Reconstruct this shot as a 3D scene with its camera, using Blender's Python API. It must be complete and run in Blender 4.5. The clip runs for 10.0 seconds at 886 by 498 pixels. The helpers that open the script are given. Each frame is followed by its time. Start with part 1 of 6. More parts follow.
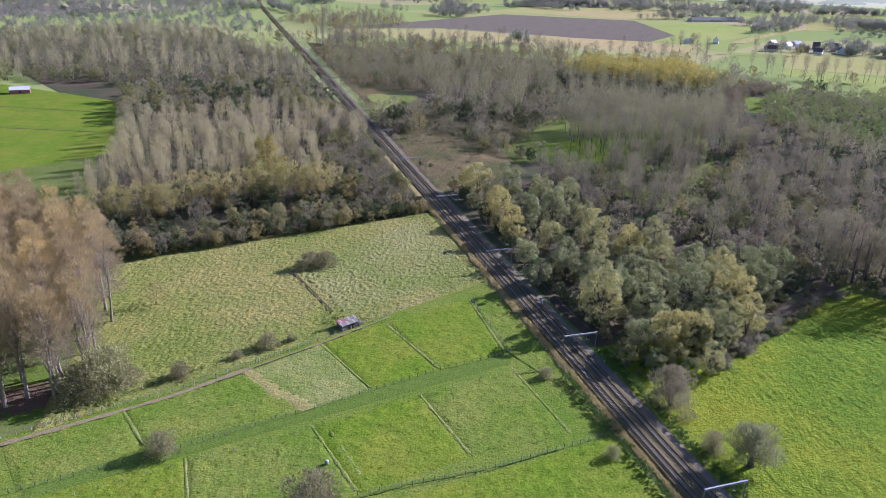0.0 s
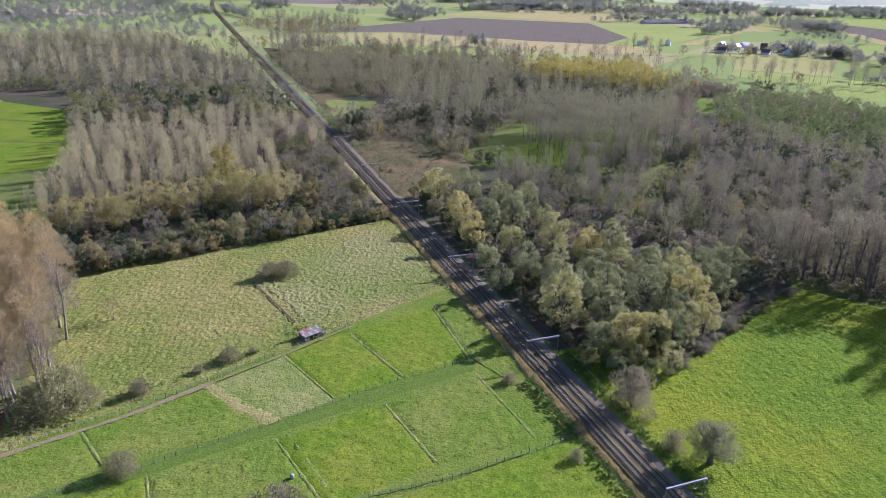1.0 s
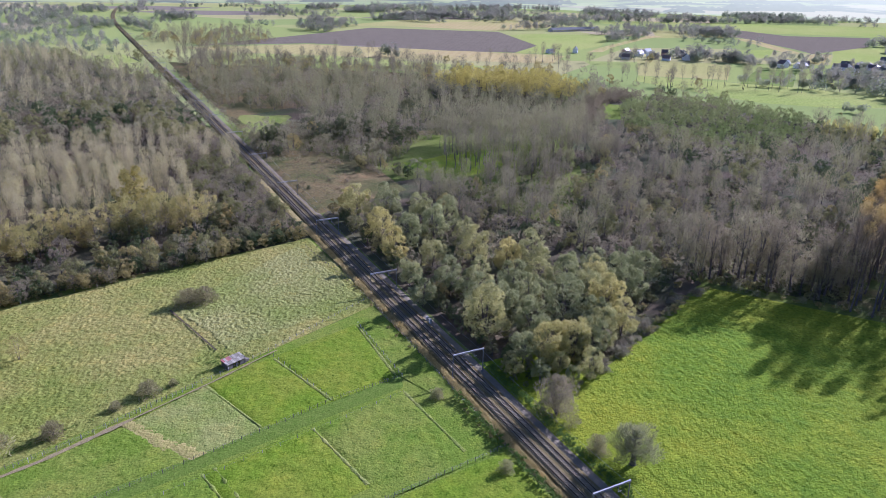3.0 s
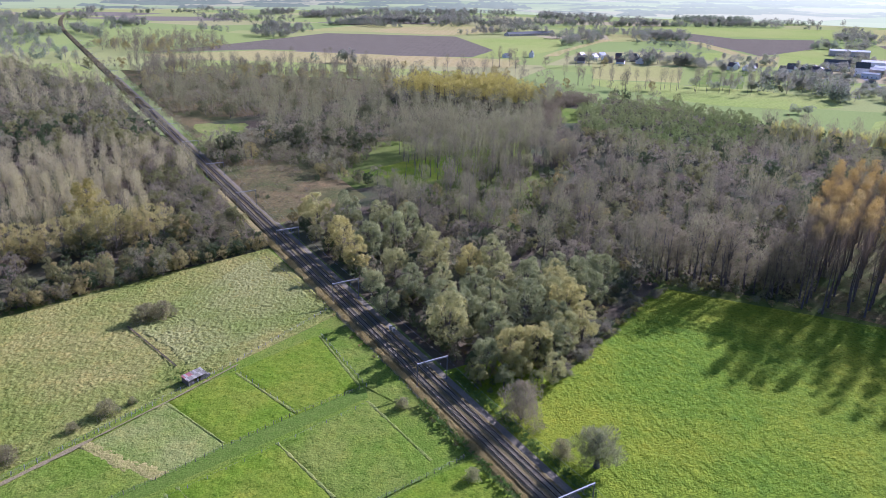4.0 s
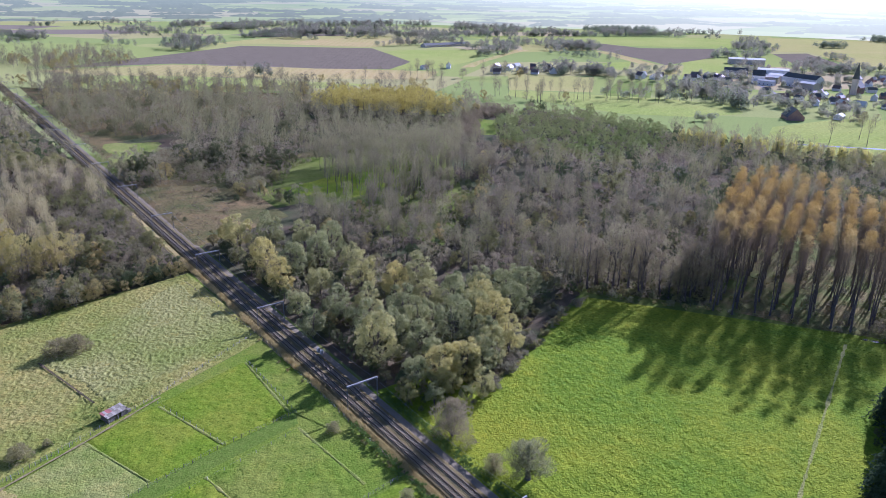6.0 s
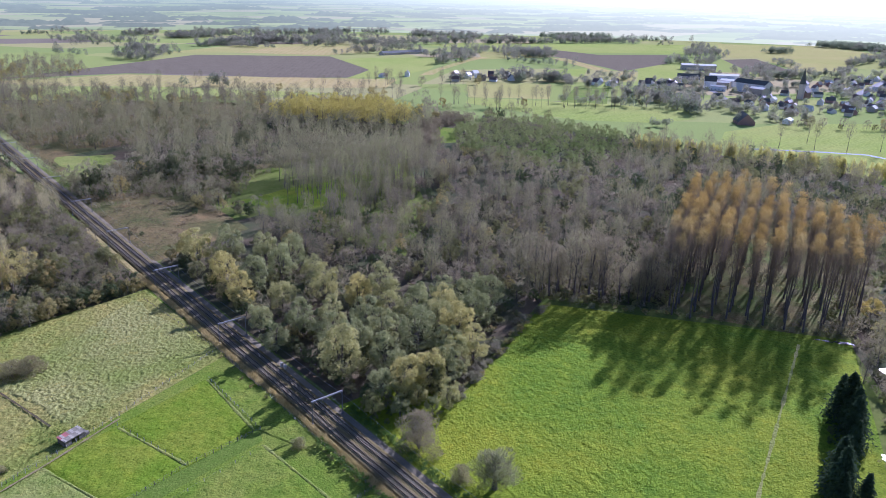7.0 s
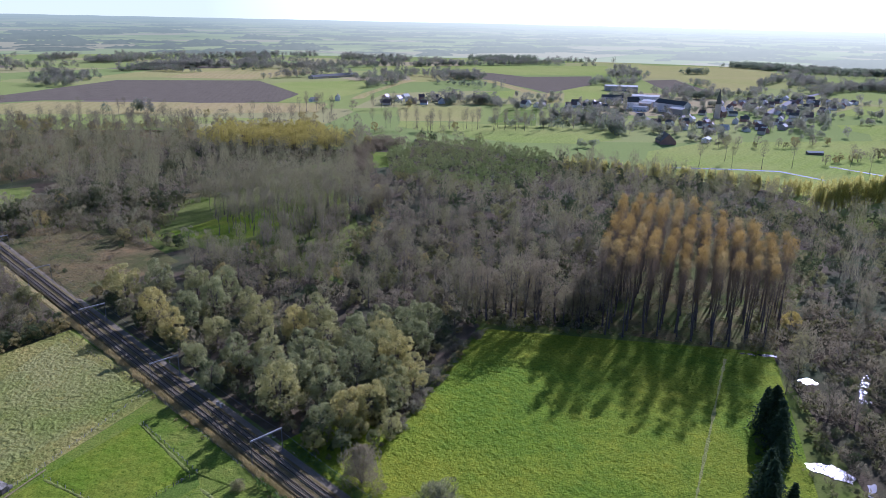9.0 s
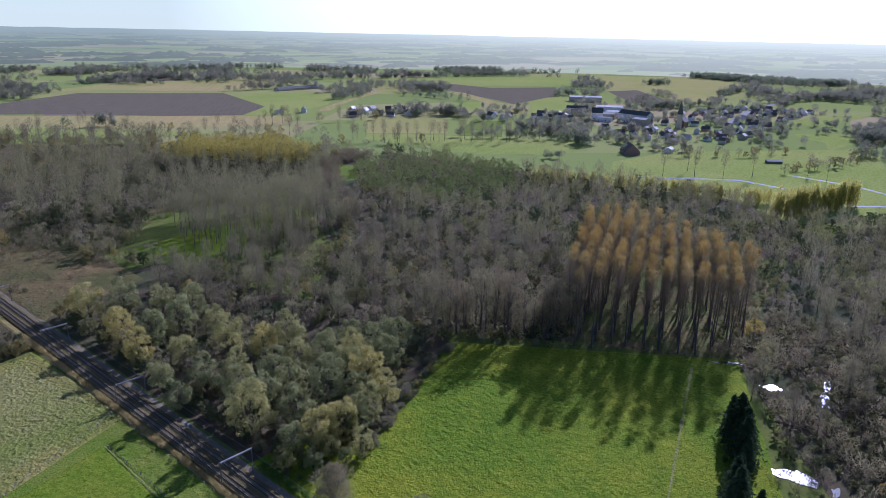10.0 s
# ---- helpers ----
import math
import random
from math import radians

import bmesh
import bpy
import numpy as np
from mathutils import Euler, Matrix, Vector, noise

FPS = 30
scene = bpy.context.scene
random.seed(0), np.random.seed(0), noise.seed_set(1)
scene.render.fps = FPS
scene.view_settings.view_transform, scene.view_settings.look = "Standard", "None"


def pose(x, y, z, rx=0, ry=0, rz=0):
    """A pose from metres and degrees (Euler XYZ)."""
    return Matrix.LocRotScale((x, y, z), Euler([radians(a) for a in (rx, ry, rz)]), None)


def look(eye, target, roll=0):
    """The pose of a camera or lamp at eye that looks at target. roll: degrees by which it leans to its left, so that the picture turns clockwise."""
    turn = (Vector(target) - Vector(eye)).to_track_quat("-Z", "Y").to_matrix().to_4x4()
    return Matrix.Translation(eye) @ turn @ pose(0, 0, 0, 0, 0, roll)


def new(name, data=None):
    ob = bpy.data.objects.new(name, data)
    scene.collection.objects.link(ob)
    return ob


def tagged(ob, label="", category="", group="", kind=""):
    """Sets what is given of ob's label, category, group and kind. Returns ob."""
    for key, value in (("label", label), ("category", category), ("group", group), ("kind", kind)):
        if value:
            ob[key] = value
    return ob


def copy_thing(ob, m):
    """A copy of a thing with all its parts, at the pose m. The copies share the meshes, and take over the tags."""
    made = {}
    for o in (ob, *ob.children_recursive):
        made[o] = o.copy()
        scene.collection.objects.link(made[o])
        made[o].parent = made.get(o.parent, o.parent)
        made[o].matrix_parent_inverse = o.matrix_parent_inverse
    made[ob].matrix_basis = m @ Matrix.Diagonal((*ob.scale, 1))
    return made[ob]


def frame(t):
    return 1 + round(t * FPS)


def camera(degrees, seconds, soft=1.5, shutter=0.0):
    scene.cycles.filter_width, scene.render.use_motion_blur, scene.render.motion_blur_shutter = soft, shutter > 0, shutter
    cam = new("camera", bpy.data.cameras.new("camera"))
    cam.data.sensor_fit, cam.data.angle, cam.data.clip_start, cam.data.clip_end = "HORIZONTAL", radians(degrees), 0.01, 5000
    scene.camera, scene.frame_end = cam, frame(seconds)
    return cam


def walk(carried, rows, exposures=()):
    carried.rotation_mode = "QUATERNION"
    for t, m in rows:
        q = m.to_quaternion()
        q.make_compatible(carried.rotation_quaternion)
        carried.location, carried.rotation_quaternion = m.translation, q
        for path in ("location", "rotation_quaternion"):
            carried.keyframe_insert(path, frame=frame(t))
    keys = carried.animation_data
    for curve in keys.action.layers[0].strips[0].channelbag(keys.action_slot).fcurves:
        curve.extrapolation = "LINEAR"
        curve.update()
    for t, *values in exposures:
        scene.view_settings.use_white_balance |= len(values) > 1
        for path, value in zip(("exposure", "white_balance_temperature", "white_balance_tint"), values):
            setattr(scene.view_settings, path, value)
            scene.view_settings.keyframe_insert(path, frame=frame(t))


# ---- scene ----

# camera: seconds, place, heading to the right of +y, tilt, lean
cam = camera(63.76, 10.0, soft=0.5)
PATH = [
    (0, 0.04, -0.03, 110.00, 0.313, -22.429, 1.577),
    (0.5, 0.07, -0.02, 110.87, 1.945, -22.329, 1.565),
    (1, 0.09, -0.01, 111.73, 3.624, -22.156, 1.515),
    (1.5, 0.11, -0.00, 112.57, 5.317, -21.971, 1.508),
    (2, 0.12, -0.00, 113.40, 6.985, -21.779, 1.505),
    (2.5, 0.12, -0.01, 114.24, 8.663, -21.590, 1.435),
    (4, 0.06, -0.10, 116.78, 13.631, -21.044, 1.287),
    (4.5, 0.01, -0.15, 117.65, 15.286, -20.852, 1.297),
    (5, -0.04, -0.20, 118.53, 16.919, -20.643, 1.310),
    (5.5, -0.11, -0.26, 119.43, 18.471, -20.410, 1.338),
    (7, -0.39, -0.44, 122.15, 23.290, -19.619, 1.271),
    (7.5, -0.51, -0.49, 123.06, 24.758, -19.181, 1.282),
    (8, -0.63, -0.52, 123.96, 26.106, -18.759, 1.263),
    (8.5, -0.77, -0.52, 124.83, 27.423, -18.336, 1.262),
    (9, -0.92, -0.49, 125.68, 28.729, -17.903, 1.260),
    (9.5, -1.07, -0.43, 126.49, 30.052, -17.462, 1.251),
    (10, -1.23, -0.31, 127.26, 31.367, -17.024, 1.224),
]
walk(cam, [(t, pose(x, y, z, 0, 0, -yaw) @ pose(0, 0, 0, 90 + tilt) @ pose(0, 0, 0, 0, 0, lean)) for t, x, y, z, yaw, tilt, lean in PATH],
     exposures=[(0, 0.61, 4920, 40), (5, 0.68, 4800, 42), (7.5, 0.54, 4780, 40), (8.5, 0.36, 4770, 39), (10, -0.08, 4760, 38)])

# light: low autumn sun ahead to the right, clear hazy sky
SUN_AZ, SUN_EL = radians(59.5), radians(26)
SUN_DIR = Vector((math.sin(SUN_AZ) * math.cos(SUN_EL), math.cos(SUN_AZ) * math.cos(SUN_EL), math.sin(SUN_EL)))
world = bpy.data.worlds.new("sky")
scene.world = world
world.use_nodes = True
wn = world.node_tree.nodes
sky = wn.new("ShaderNodeTexSky")
sky.sky_type, sky.sun_disc = "NISHITA", False
sky.sun_elevation, sky.sun_rotation = SUN_EL, SUN_AZ
sky.air_density, sky.dust_density, sky.ozone_density = 1.0, 0.6, 3.0
wn["Background"].inputs["Strength"].default_value = 0.076
world.node_tree.links.new(sky.outputs[0], wn["Background"].inputs["Color"])
sun_data = bpy.data.lights.new("sun", "SUN")
sun_data.energy, sun_data.angle, sun_data.color = 5.75, radians(0.6), (1.0, 0.935, 0.89)
sun = new("sun", sun_data)
sun.matrix_world = look(SUN_DIR * 400, (0, 0, 0))


# materials
def node_mat(name):
    m = bpy.data.materials.new(name)
    m.use_nodes = True
    nt = m.node_tree
    for n in list(nt.nodes):
        nt.nodes.remove(n)
    return m, nt, nt.nodes.new("ShaderNodeOutputMaterial")


def node(nt, kind, _in=None, operation=None, data_type=None, blend_type=None):
    n = nt.nodes.new(kind)
    if operation:
        n.operation = operation
    if data_type:
        n.data_type = data_type
    if blend_type:
        n.blend_type = blend_type
    for k, v in (_in or {}).items():
        if isinstance(v, bpy.types.NodeSocket):
            nt.links.new(v, n.inputs[k])
        else:
            n.inputs[k].default_value = v
    return n


def rgb(c):
    return (c[0], c[1], c[2], 1.0)


def blend(nt, fac, a, b, mode="MIX"):
    n = node(nt, "ShaderNodeMix", data_type="RGBA", blend_type=mode)
    for i, v in ((0, fac), (6, a), (7, b)):
        if isinstance(v, bpy.types.NodeSocket):
            nt.links.new(v, n.inputs[i])
        else:
            n.inputs[i].default_value = v if i == 0 else rgb(v)
    return n.outputs[2]


def ramp(nt, fac, lo, hi):
    n = node(nt, "ShaderNodeMapRange", {"Value": fac, "From Min": lo, "From Max": hi})
    return n.outputs[0]


def noise_at(nt, vec, scale, detail=4.0, rough=0.6):
    return node(nt, "ShaderNodeTexNoise", {"Vector": vec, "Scale": scale, "Detail": detail, "Roughness": rough}).outputs[0]


def leaf_mat(name, a, b, c=None, glow=0.45, low=None, at=(0.0, 1.0)):
    """Leaves or twigs: colour varies from leaf to leaf and from tree to tree; light passes through.
    low: colour of the leafless lower crown, below the heights at."""
    m, nt, out = node_mat(name)
    info, geo = node(nt, "ShaderNodeObjectInfo"), node(nt, "ShaderNodeNewGeometry")
    col = blend(nt, geo.outputs["Random Per Island"], a, b)
    if c:
        col = blend(nt, ramp(nt, info.outputs["Random"], 0.35, 1.0), col, c)
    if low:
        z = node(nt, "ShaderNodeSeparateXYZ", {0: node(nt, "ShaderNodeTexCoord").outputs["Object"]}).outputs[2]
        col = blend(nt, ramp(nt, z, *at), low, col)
    big = noise_at(nt, geo.outputs["Position"], 0.35, 2.0)
    col = blend(nt, ramp(nt, big, 0.3, 0.7), col, blend(nt, 1.0, col, (0.66, 0.66, 0.62), "MULTIPLY"))
    hsv = node(nt, "ShaderNodeHueSaturation", {"Color": col, "Value": node(nt, "ShaderNodeMapRange", {"Value": info.outputs["Random"], "To Min": 0.8, "To Max": 1.2}).outputs[0]})
    d = node(nt, "ShaderNodeBsdfDiffuse", {"Color": hsv.outputs[0]})
    tr = node(nt, "ShaderNodeBsdfTranslucent", {"Color": hsv.outputs[0]})
    mix = node(nt, "ShaderNodeMixShader", {0: glow, 1: d.outputs[0], 2: tr.outputs[0]})
    nt.links.new(mix.outputs[0], out.inputs[0])
    return m


def bark_mat(name, a, b):
    m, nt, out = node_mat(name)
    geo = node(nt, "ShaderNodeNewGeometry")
    f = noise_at(nt, geo.outputs["Position"], 1.5, 5.0)
    col = blend(nt, ramp(nt, f, 0.35, 0.65), a, b)
    p = node(nt, "ShaderNodeBsdfPrincipled", {"Base Color": col, "Roughness": 0.9})
    nt.links.new(p.outputs[0], out.inputs[0])
    return m


def soil_mat(name, a, b, c=None, scales=(0.03, 0.5, 4.0), relief=0.6, rough=0.95, thr=(0.4, 0.62), stripes=None, tuft=None, clumps=0.0, gloss=0.03):
    """Ground cover: two colours mixed at three sizes, a third in patches, with fine relief.
    stripes: (angle, width, colour, strength) for rows of work; tuft: relief length."""
    m, nt, out = node_mat(name)
    pos = node(nt, "ShaderNodeNewGeometry").outputs["Position"]
    n1, n2, n3 = (noise_at(nt, pos, s, 5.0) for s in scales)
    col = blend(nt, ramp(nt, n2, 0.3, 0.7), a, b)
    if c:
        col = blend(nt, ramp(nt, n1, *thr), col, c)
    col = blend(nt, ramp(nt, n3, 0.25, 0.75), blend(nt, 1.0, col, (0.6, 0.63, 0.58), "MULTIPLY"), blend(nt, 1.0, col, (1.38, 1.33, 1.25), "MULTIPLY"))
    if clumps:
        spots = ramp(nt, noise_at(nt, pos, clumps, 3.0, 0.7), 0.56, 0.68)
        col = blend(nt, spots, col, blend(nt, 1.0, col, (0.5, 0.6, 0.5), "MULTIPLY"))
        col = blend(nt, ramp(nt, noise_at(nt, pos, clumps * 0.23, 4.0, 0.65), 0.5, 0.72), col, blend(nt, 1.0, col, (1.3, 1.16, 1.1), "MULTIPLY"))
    if stripes:
        ang, width, sc, amount = stripes
        turn = node(nt, "ShaderNodeMapping", {"Vector": pos, "Rotation": (0, 0, ang)})
        wave = node(nt, "ShaderNodeTexWave", {"Vector": turn.outputs[0], "Scale": 0.314 / width, "Distortion": 0.6, "Detail": 2.0, "Detail Scale": 0.6})
        col = blend(nt, node(nt, "ShaderNodeMath", {0: wave.outputs["Fac"], 1: amount}, operation="MULTIPLY").outputs[0], col, sc)
    bump = node(nt, "ShaderNodeBump", {"Height": noise_at(nt, pos, 1.0 / (tuft or 0.6), 3.0), "Strength": relief, "Distance": 0.5})
    p = node(nt, "ShaderNodeBsdfPrincipled", {"Base Color": col, "Roughness": rough, "Normal": bump.outputs[0], "Specular IOR Level": gloss})
    nt.links.new(p.outputs[0], out.inputs[0])
    return m


def plain_mat(name, a, b=None, rough=0.7, metal=0.0, scale=1.0, bump=0.0):
    m, nt, out = node_mat(name)
    pos = node(nt, "ShaderNodeNewGeometry").outputs["Position"]
    info = node(nt, "ShaderNodeObjectInfo")
    b = b or tuple(v * 0.7 for v in a)
    f = noise_at(nt, pos, scale, 5.0)
    col = blend(nt, ramp(nt, f, 0.35, 0.7), a, b)
    hsv = node(nt, "ShaderNodeHueSaturation", {"Color": col, "Value": node(nt, "ShaderNodeMapRange", {"Value": info.outputs["Random"], "To Min": 0.85, "To Max": 1.15}).outputs[0]})
    p = node(nt, "ShaderNodeBsdfPrincipled", {"Base Color": hsv.outputs[0], "Roughness": rough, "Metallic": metal, "Specular IOR Level": 0.15 if rough >= 0.8 else 0.5})
    if bump:
        bn = node(nt, "ShaderNodeBump", {"Height": noise_at(nt, pos, scale * 6, 3.0), "Strength": bump, "Distance": 0.1})
        nt.links.new(bn.outputs[0], p.inputs["Normal"])
    nt.links.new(p.outputs[0], out.inputs[0])
    return m


M = {
    # ground covers
    "paddock": soil_mat("paddock_grass", (0.115, 0.185, 0.016), (0.16, 0.225, 0.022), (0.19, 0.225, 0.034), scales=(0.05, 0.35, 1.6), clumps=0.75, relief=0.5),
    "paddock_bright": soil_mat("bright_grass", (0.115, 0.19, 0.01), (0.158, 0.23, 0.014), (0.185, 0.225, 0.02), scales=(0.05, 0.3, 1.6), clumps=0.75, relief=0.4),
    "paddock_pale": soil_mat("pale_grass", (0.165, 0.22, 0.034), (0.22, 0.255, 0.055), (0.25, 0.265, 0.07), scales=(0.05, 0.5, 2.0), clumps=0.75, relief=0.6),
    "straw": soil_mat("dry_strip", (0.36, 0.30, 0.10), (0.27, 0.26, 0.065), scales=(0.1, 0.6, 3.0)),
    "pasture": soil_mat("rough_pasture", (0.245, 0.235, 0.055), (0.305, 0.275, 0.08), (0.18, 0.215, 0.036), scales=(0.02, 0.6, 2.0), clumps=0.9, relief=0.9, tuft=0.8),
    "tussock": soil_mat("tussock_grass", (0.25, 0.25, 0.07), (0.315, 0.30, 0.10), (0.195, 0.23, 0.045), scales=(0.02, 0.9, 2.0), relief=1.0, tuft=0.7),
    "meadow": soil_mat("meadow_grass", (0.112, 0.192, 0.014), (0.172, 0.245, 0.013), (0.225, 0.262, 0.016), scales=(0.02, 0.2, 1.2), clumps=0.9, relief=1.0),
    "lane": soil_mat("mown_lane", (0.105, 0.17, 0.018), (0.14, 0.19, 0.028), None, scales=(0.05, 0.5, 2.0), relief=0.4),
    "litter": soil_mat("leaf_litter", (0.105, 0.08, 0.046), (0.14, 0.11, 0.064), (0.075, 0.09, 0.035), scales=(0.03, 0.3, 2.0)),
    "red_litter": soil_mat("red_leaf_litter", (0.15, 0.095, 0.06), (0.19, 0.125, 0.075), (0.12, 0.12, 0.04), scales=(0.08, 0.5, 3.0)),
    "path": soil_mat("trodden_path", (0.30, 0.235, 0.125), (0.23, 0.20, 0.08), scales=(0.1, 0.8, 4.0), relief=0.3),
    "heath": soil_mat("dry_heath", (0.165, 0.122, 0.05), (0.215, 0.165, 0.07), (0.105, 0.11, 0.035), scales=(0.03, 0.25, 1.2), relief=1.0, tuft=1.4, clumps=0.6),
    "copse": soil_mat("copse_floor", (0.165, 0.135, 0.05), (0.215, 0.175, 0.068), (0.13, 0.16, 0.035), scales=(0.05, 0.4, 2.0), clumps=0.5, relief=1.0, tuft=1.0),
    "verge": soil_mat("dry_verge", (0.43, 0.34, 0.13), (0.33, 0.27, 0.095), (0.15, 0.18, 0.04), scales=(0.12, 0.6, 2.5), thr=(0.5, 0.62), relief=1.0),
    "ballast": soil_mat("ballast", (0.125, 0.101, 0.04), (0.165, 0.134, 0.054), (0.20, 0.165, 0.07), scales=(0.05, 1.0, 9.0), relief=0.8, tuft=0.15),
    "cess": soil_mat("cess_gravel", (0.26, 0.22, 0.145), (0.205, 0.175, 0.11), scales=(0.06, 0.6, 6.0), relief=0.4),
    "plough": soil_mat("ploughed_soil", (0.17, 0.145, 0.095), (0.205, 0.175, 0.115), None, scales=(0.006, 0.05, 0.4), gloss=0.0, stripes=(0.35, 9.0, (0.215, 0.185, 0.12), 0.3)),
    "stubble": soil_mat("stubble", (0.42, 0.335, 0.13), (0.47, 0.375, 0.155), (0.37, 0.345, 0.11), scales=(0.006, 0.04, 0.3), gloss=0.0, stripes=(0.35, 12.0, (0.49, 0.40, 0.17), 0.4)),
    # far green and olive fields lightened, distance haze put into the base colour
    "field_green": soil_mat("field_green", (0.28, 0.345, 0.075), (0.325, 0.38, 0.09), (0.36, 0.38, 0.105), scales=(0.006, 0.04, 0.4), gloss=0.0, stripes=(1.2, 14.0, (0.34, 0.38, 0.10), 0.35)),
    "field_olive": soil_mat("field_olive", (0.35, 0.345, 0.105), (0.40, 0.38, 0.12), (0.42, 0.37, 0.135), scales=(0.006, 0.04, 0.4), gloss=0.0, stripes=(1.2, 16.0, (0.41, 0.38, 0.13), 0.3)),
    "road": soil_mat("asphalt", (0.20, 0.19, 0.18), (0.24, 0.23, 0.21), scales=(0.02, 0.2, 2.0), relief=0.1, gloss=0.1),
    # bark and foliage
    "bark": bark_mat("bark", (0.13, 0.105, 0.085), (0.08, 0.065, 0.05)),
    "bark_pale": bark_mat("pale_bark", (0.32, 0.26, 0.165), (0.21, 0.17, 0.11)),
    "leaf_willow": leaf_mat("willow_leaves", (0.43, 0.445, 0.17), (0.54, 0.545, 0.24), (0.58, 0.505, 0.165), glow=0.45),
    "leaf_olive": leaf_mat("olive_leaves", (0.32, 0.32, 0.115), (0.42, 0.40, 0.155), (0.45, 0.36, 0.13), glow=0.45),
    "leaf_dark": leaf_mat("dark_leaves", (0.125, 0.165, 0.062), (0.18, 0.22, 0.085), (0.20, 0.19, 0.085), glow=0.35),
    "leaf_yellow": leaf_mat("yellow_leaves", (0.70, 0.55, 0.09), (0.60, 0.50, 0.11), (0.52, 0.46, 0.12), glow=0.5),
    "leaf_orange": leaf_mat("orange_leaves", (0.66, 0.44, 0.10), (0.52, 0.37, 0.11), (0.47, 0.36, 0.125), low=(0.17, 0.135, 0.082), at=(27.0, 34.0)),
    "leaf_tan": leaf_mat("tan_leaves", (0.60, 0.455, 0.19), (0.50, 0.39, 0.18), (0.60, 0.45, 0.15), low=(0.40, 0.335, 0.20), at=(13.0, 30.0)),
    "leaf_young": leaf_mat("plantation_leaves", (0.27, 0.335, 0.095), (0.40, 0.46, 0.14), (0.33, 0.345, 0.125), glow=0.36),
    "leaf_lime": leaf_mat("lime_leaves", (0.62, 0.57, 0.12), (0.68, 0.62, 0.16), (0.55, 0.50, 0.14), glow=0.5),
    "leaf_straw": leaf_mat("straw_leaves", (0.60, 0.53, 0.165), (0.50, 0.45, 0.15), (0.52, 0.43, 0.16), glow=0.48),
    "leaf_weed": leaf_mat("weed_leaves", (0.13, 0.21, 0.04), (0.19, 0.27, 0.06), glow=0.4),
    "leaf_gold": leaf_mat("soft_yellow_leaves", (0.62, 0.51, 0.13), (0.52, 0.455, 0.13), (0.58, 0.47, 0.12), glow=0.5),
    # far foliage and twigs lifted and greyed, distance haze put into their colour
    "leaf_far": leaf_mat("hazed_far_foliage", (0.32, 0.36, 0.20), (0.39, 0.43, 0.25), (0.40, 0.385, 0.225), glow=0.45),
    "twig_far": leaf_mat("hazed_far_twigs", (0.40, 0.38, 0.265), (0.33, 0.315, 0.215), glow=0.45),
    "needle": leaf_mat("spruce_needles", (0.06, 0.09, 0.042), (0.09, 0.125, 0.06), glow=0.3),
    "twig_grey": leaf_mat("grey_twigs", (0.35, 0.304, 0.178), (0.228, 0.199, 0.119), (0.29, 0.275, 0.12), glow=0.42),
    "twig_pale": leaf_mat("pale_twigs", (0.63, 0.55, 0.27), (0.52, 0.455, 0.22), (0.55, 0.485, 0.205), glow=0.45),
    "twig_brown": leaf_mat("brown_twigs", (0.42, 0.36, 0.22), (0.34, 0.285, 0.175), (0.35, 0.33, 0.16), glow=0.42),
    "twig_bush": leaf_mat("bush_twigs", (0.43, 0.375, 0.185), (0.35, 0.305, 0.145), (0.38, 0.36, 0.15), glow=0.42),
    "twig_scrub": leaf_mat("scrub_twigs", (0.395, 0.33, 0.187), (0.292, 0.245, 0.14), (0.325, 0.30, 0.145), glow=0.42),
    "twig_red": leaf_mat("russet_twigs", (0.45, 0.385, 0.215), (0.36, 0.305, 0.17), glow=0.45),
    "twig_hedge": leaf_mat("hedge_twigs", (0.38, 0.345, 0.215), (0.28, 0.25, 0.155), (0.30, 0.305, 0.15), glow=0.45),
    "dry_blade": leaf_mat("dry_grass_blades", (0.72, 0.59, 0.24), (0.58, 0.48, 0.19), glow=0.4),
    "twig_olive": leaf_mat("willow_shoots", (0.42, 0.415, 0.19), (0.33, 0.33, 0.145), glow=0.42),
    # built things
    "post_steel": plain_mat("grey_steel_posts", (0.24, 0.24, 0.235), (0.17, 0.165, 0.16), rough=0.6, metal=0.2),
    "steel": plain_mat("weathered_steel", (0.42, 0.41, 0.35), (0.32, 0.31, 0.26), rough=0.5, metal=0.2),
    "rail_steel": plain_mat("rail_steel", (0.06, 0.045, 0.028), (0.085, 0.063, 0.04), rough=0.8, metal=0.1),
    "sleeper": plain_mat("sleeper_concrete", (0.27, 0.235, 0.14), (0.19, 0.165, 0.10), rough=0.9, scale=3.0),
    "wire": plain_mat("copper_wire", (0.25, 0.23, 0.21), rough=0.5, metal=0.5),
    "wood": plain_mat("grey_wood", (0.23, 0.20, 0.15), (0.15, 0.13, 0.095), rough=0.9, scale=4.0, bump=0.3),
    "post_white": plain_mat("white_post", (0.40, 0.385, 0.33), (0.30, 0.29, 0.25), rough=0.7),
    "white_wall": plain_mat("white_render", (0.80, 0.77, 0.68), (0.70, 0.67, 0.58), rough=0.85, scale=0.4),
    "brick": plain_mat("brick_wall", (0.34, 0.215, 0.165), (0.27, 0.17, 0.13), rough=0.9, scale=0.6),
    "brick_pale": plain_mat("pale_brick", (0.56, 0.49, 0.38), (0.46, 0.40, 0.31), rough=0.9, scale=0.6),
    "tile_dark": plain_mat("slate_roof", (0.135, 0.138, 0.105), (0.10, 0.102, 0.08), rough=0.8, scale=0.8),
    "tile_red": plain_mat("clay_roof", (0.175, 0.125, 0.085), (0.13, 0.095, 0.068), rough=0.6, scale=0.8),
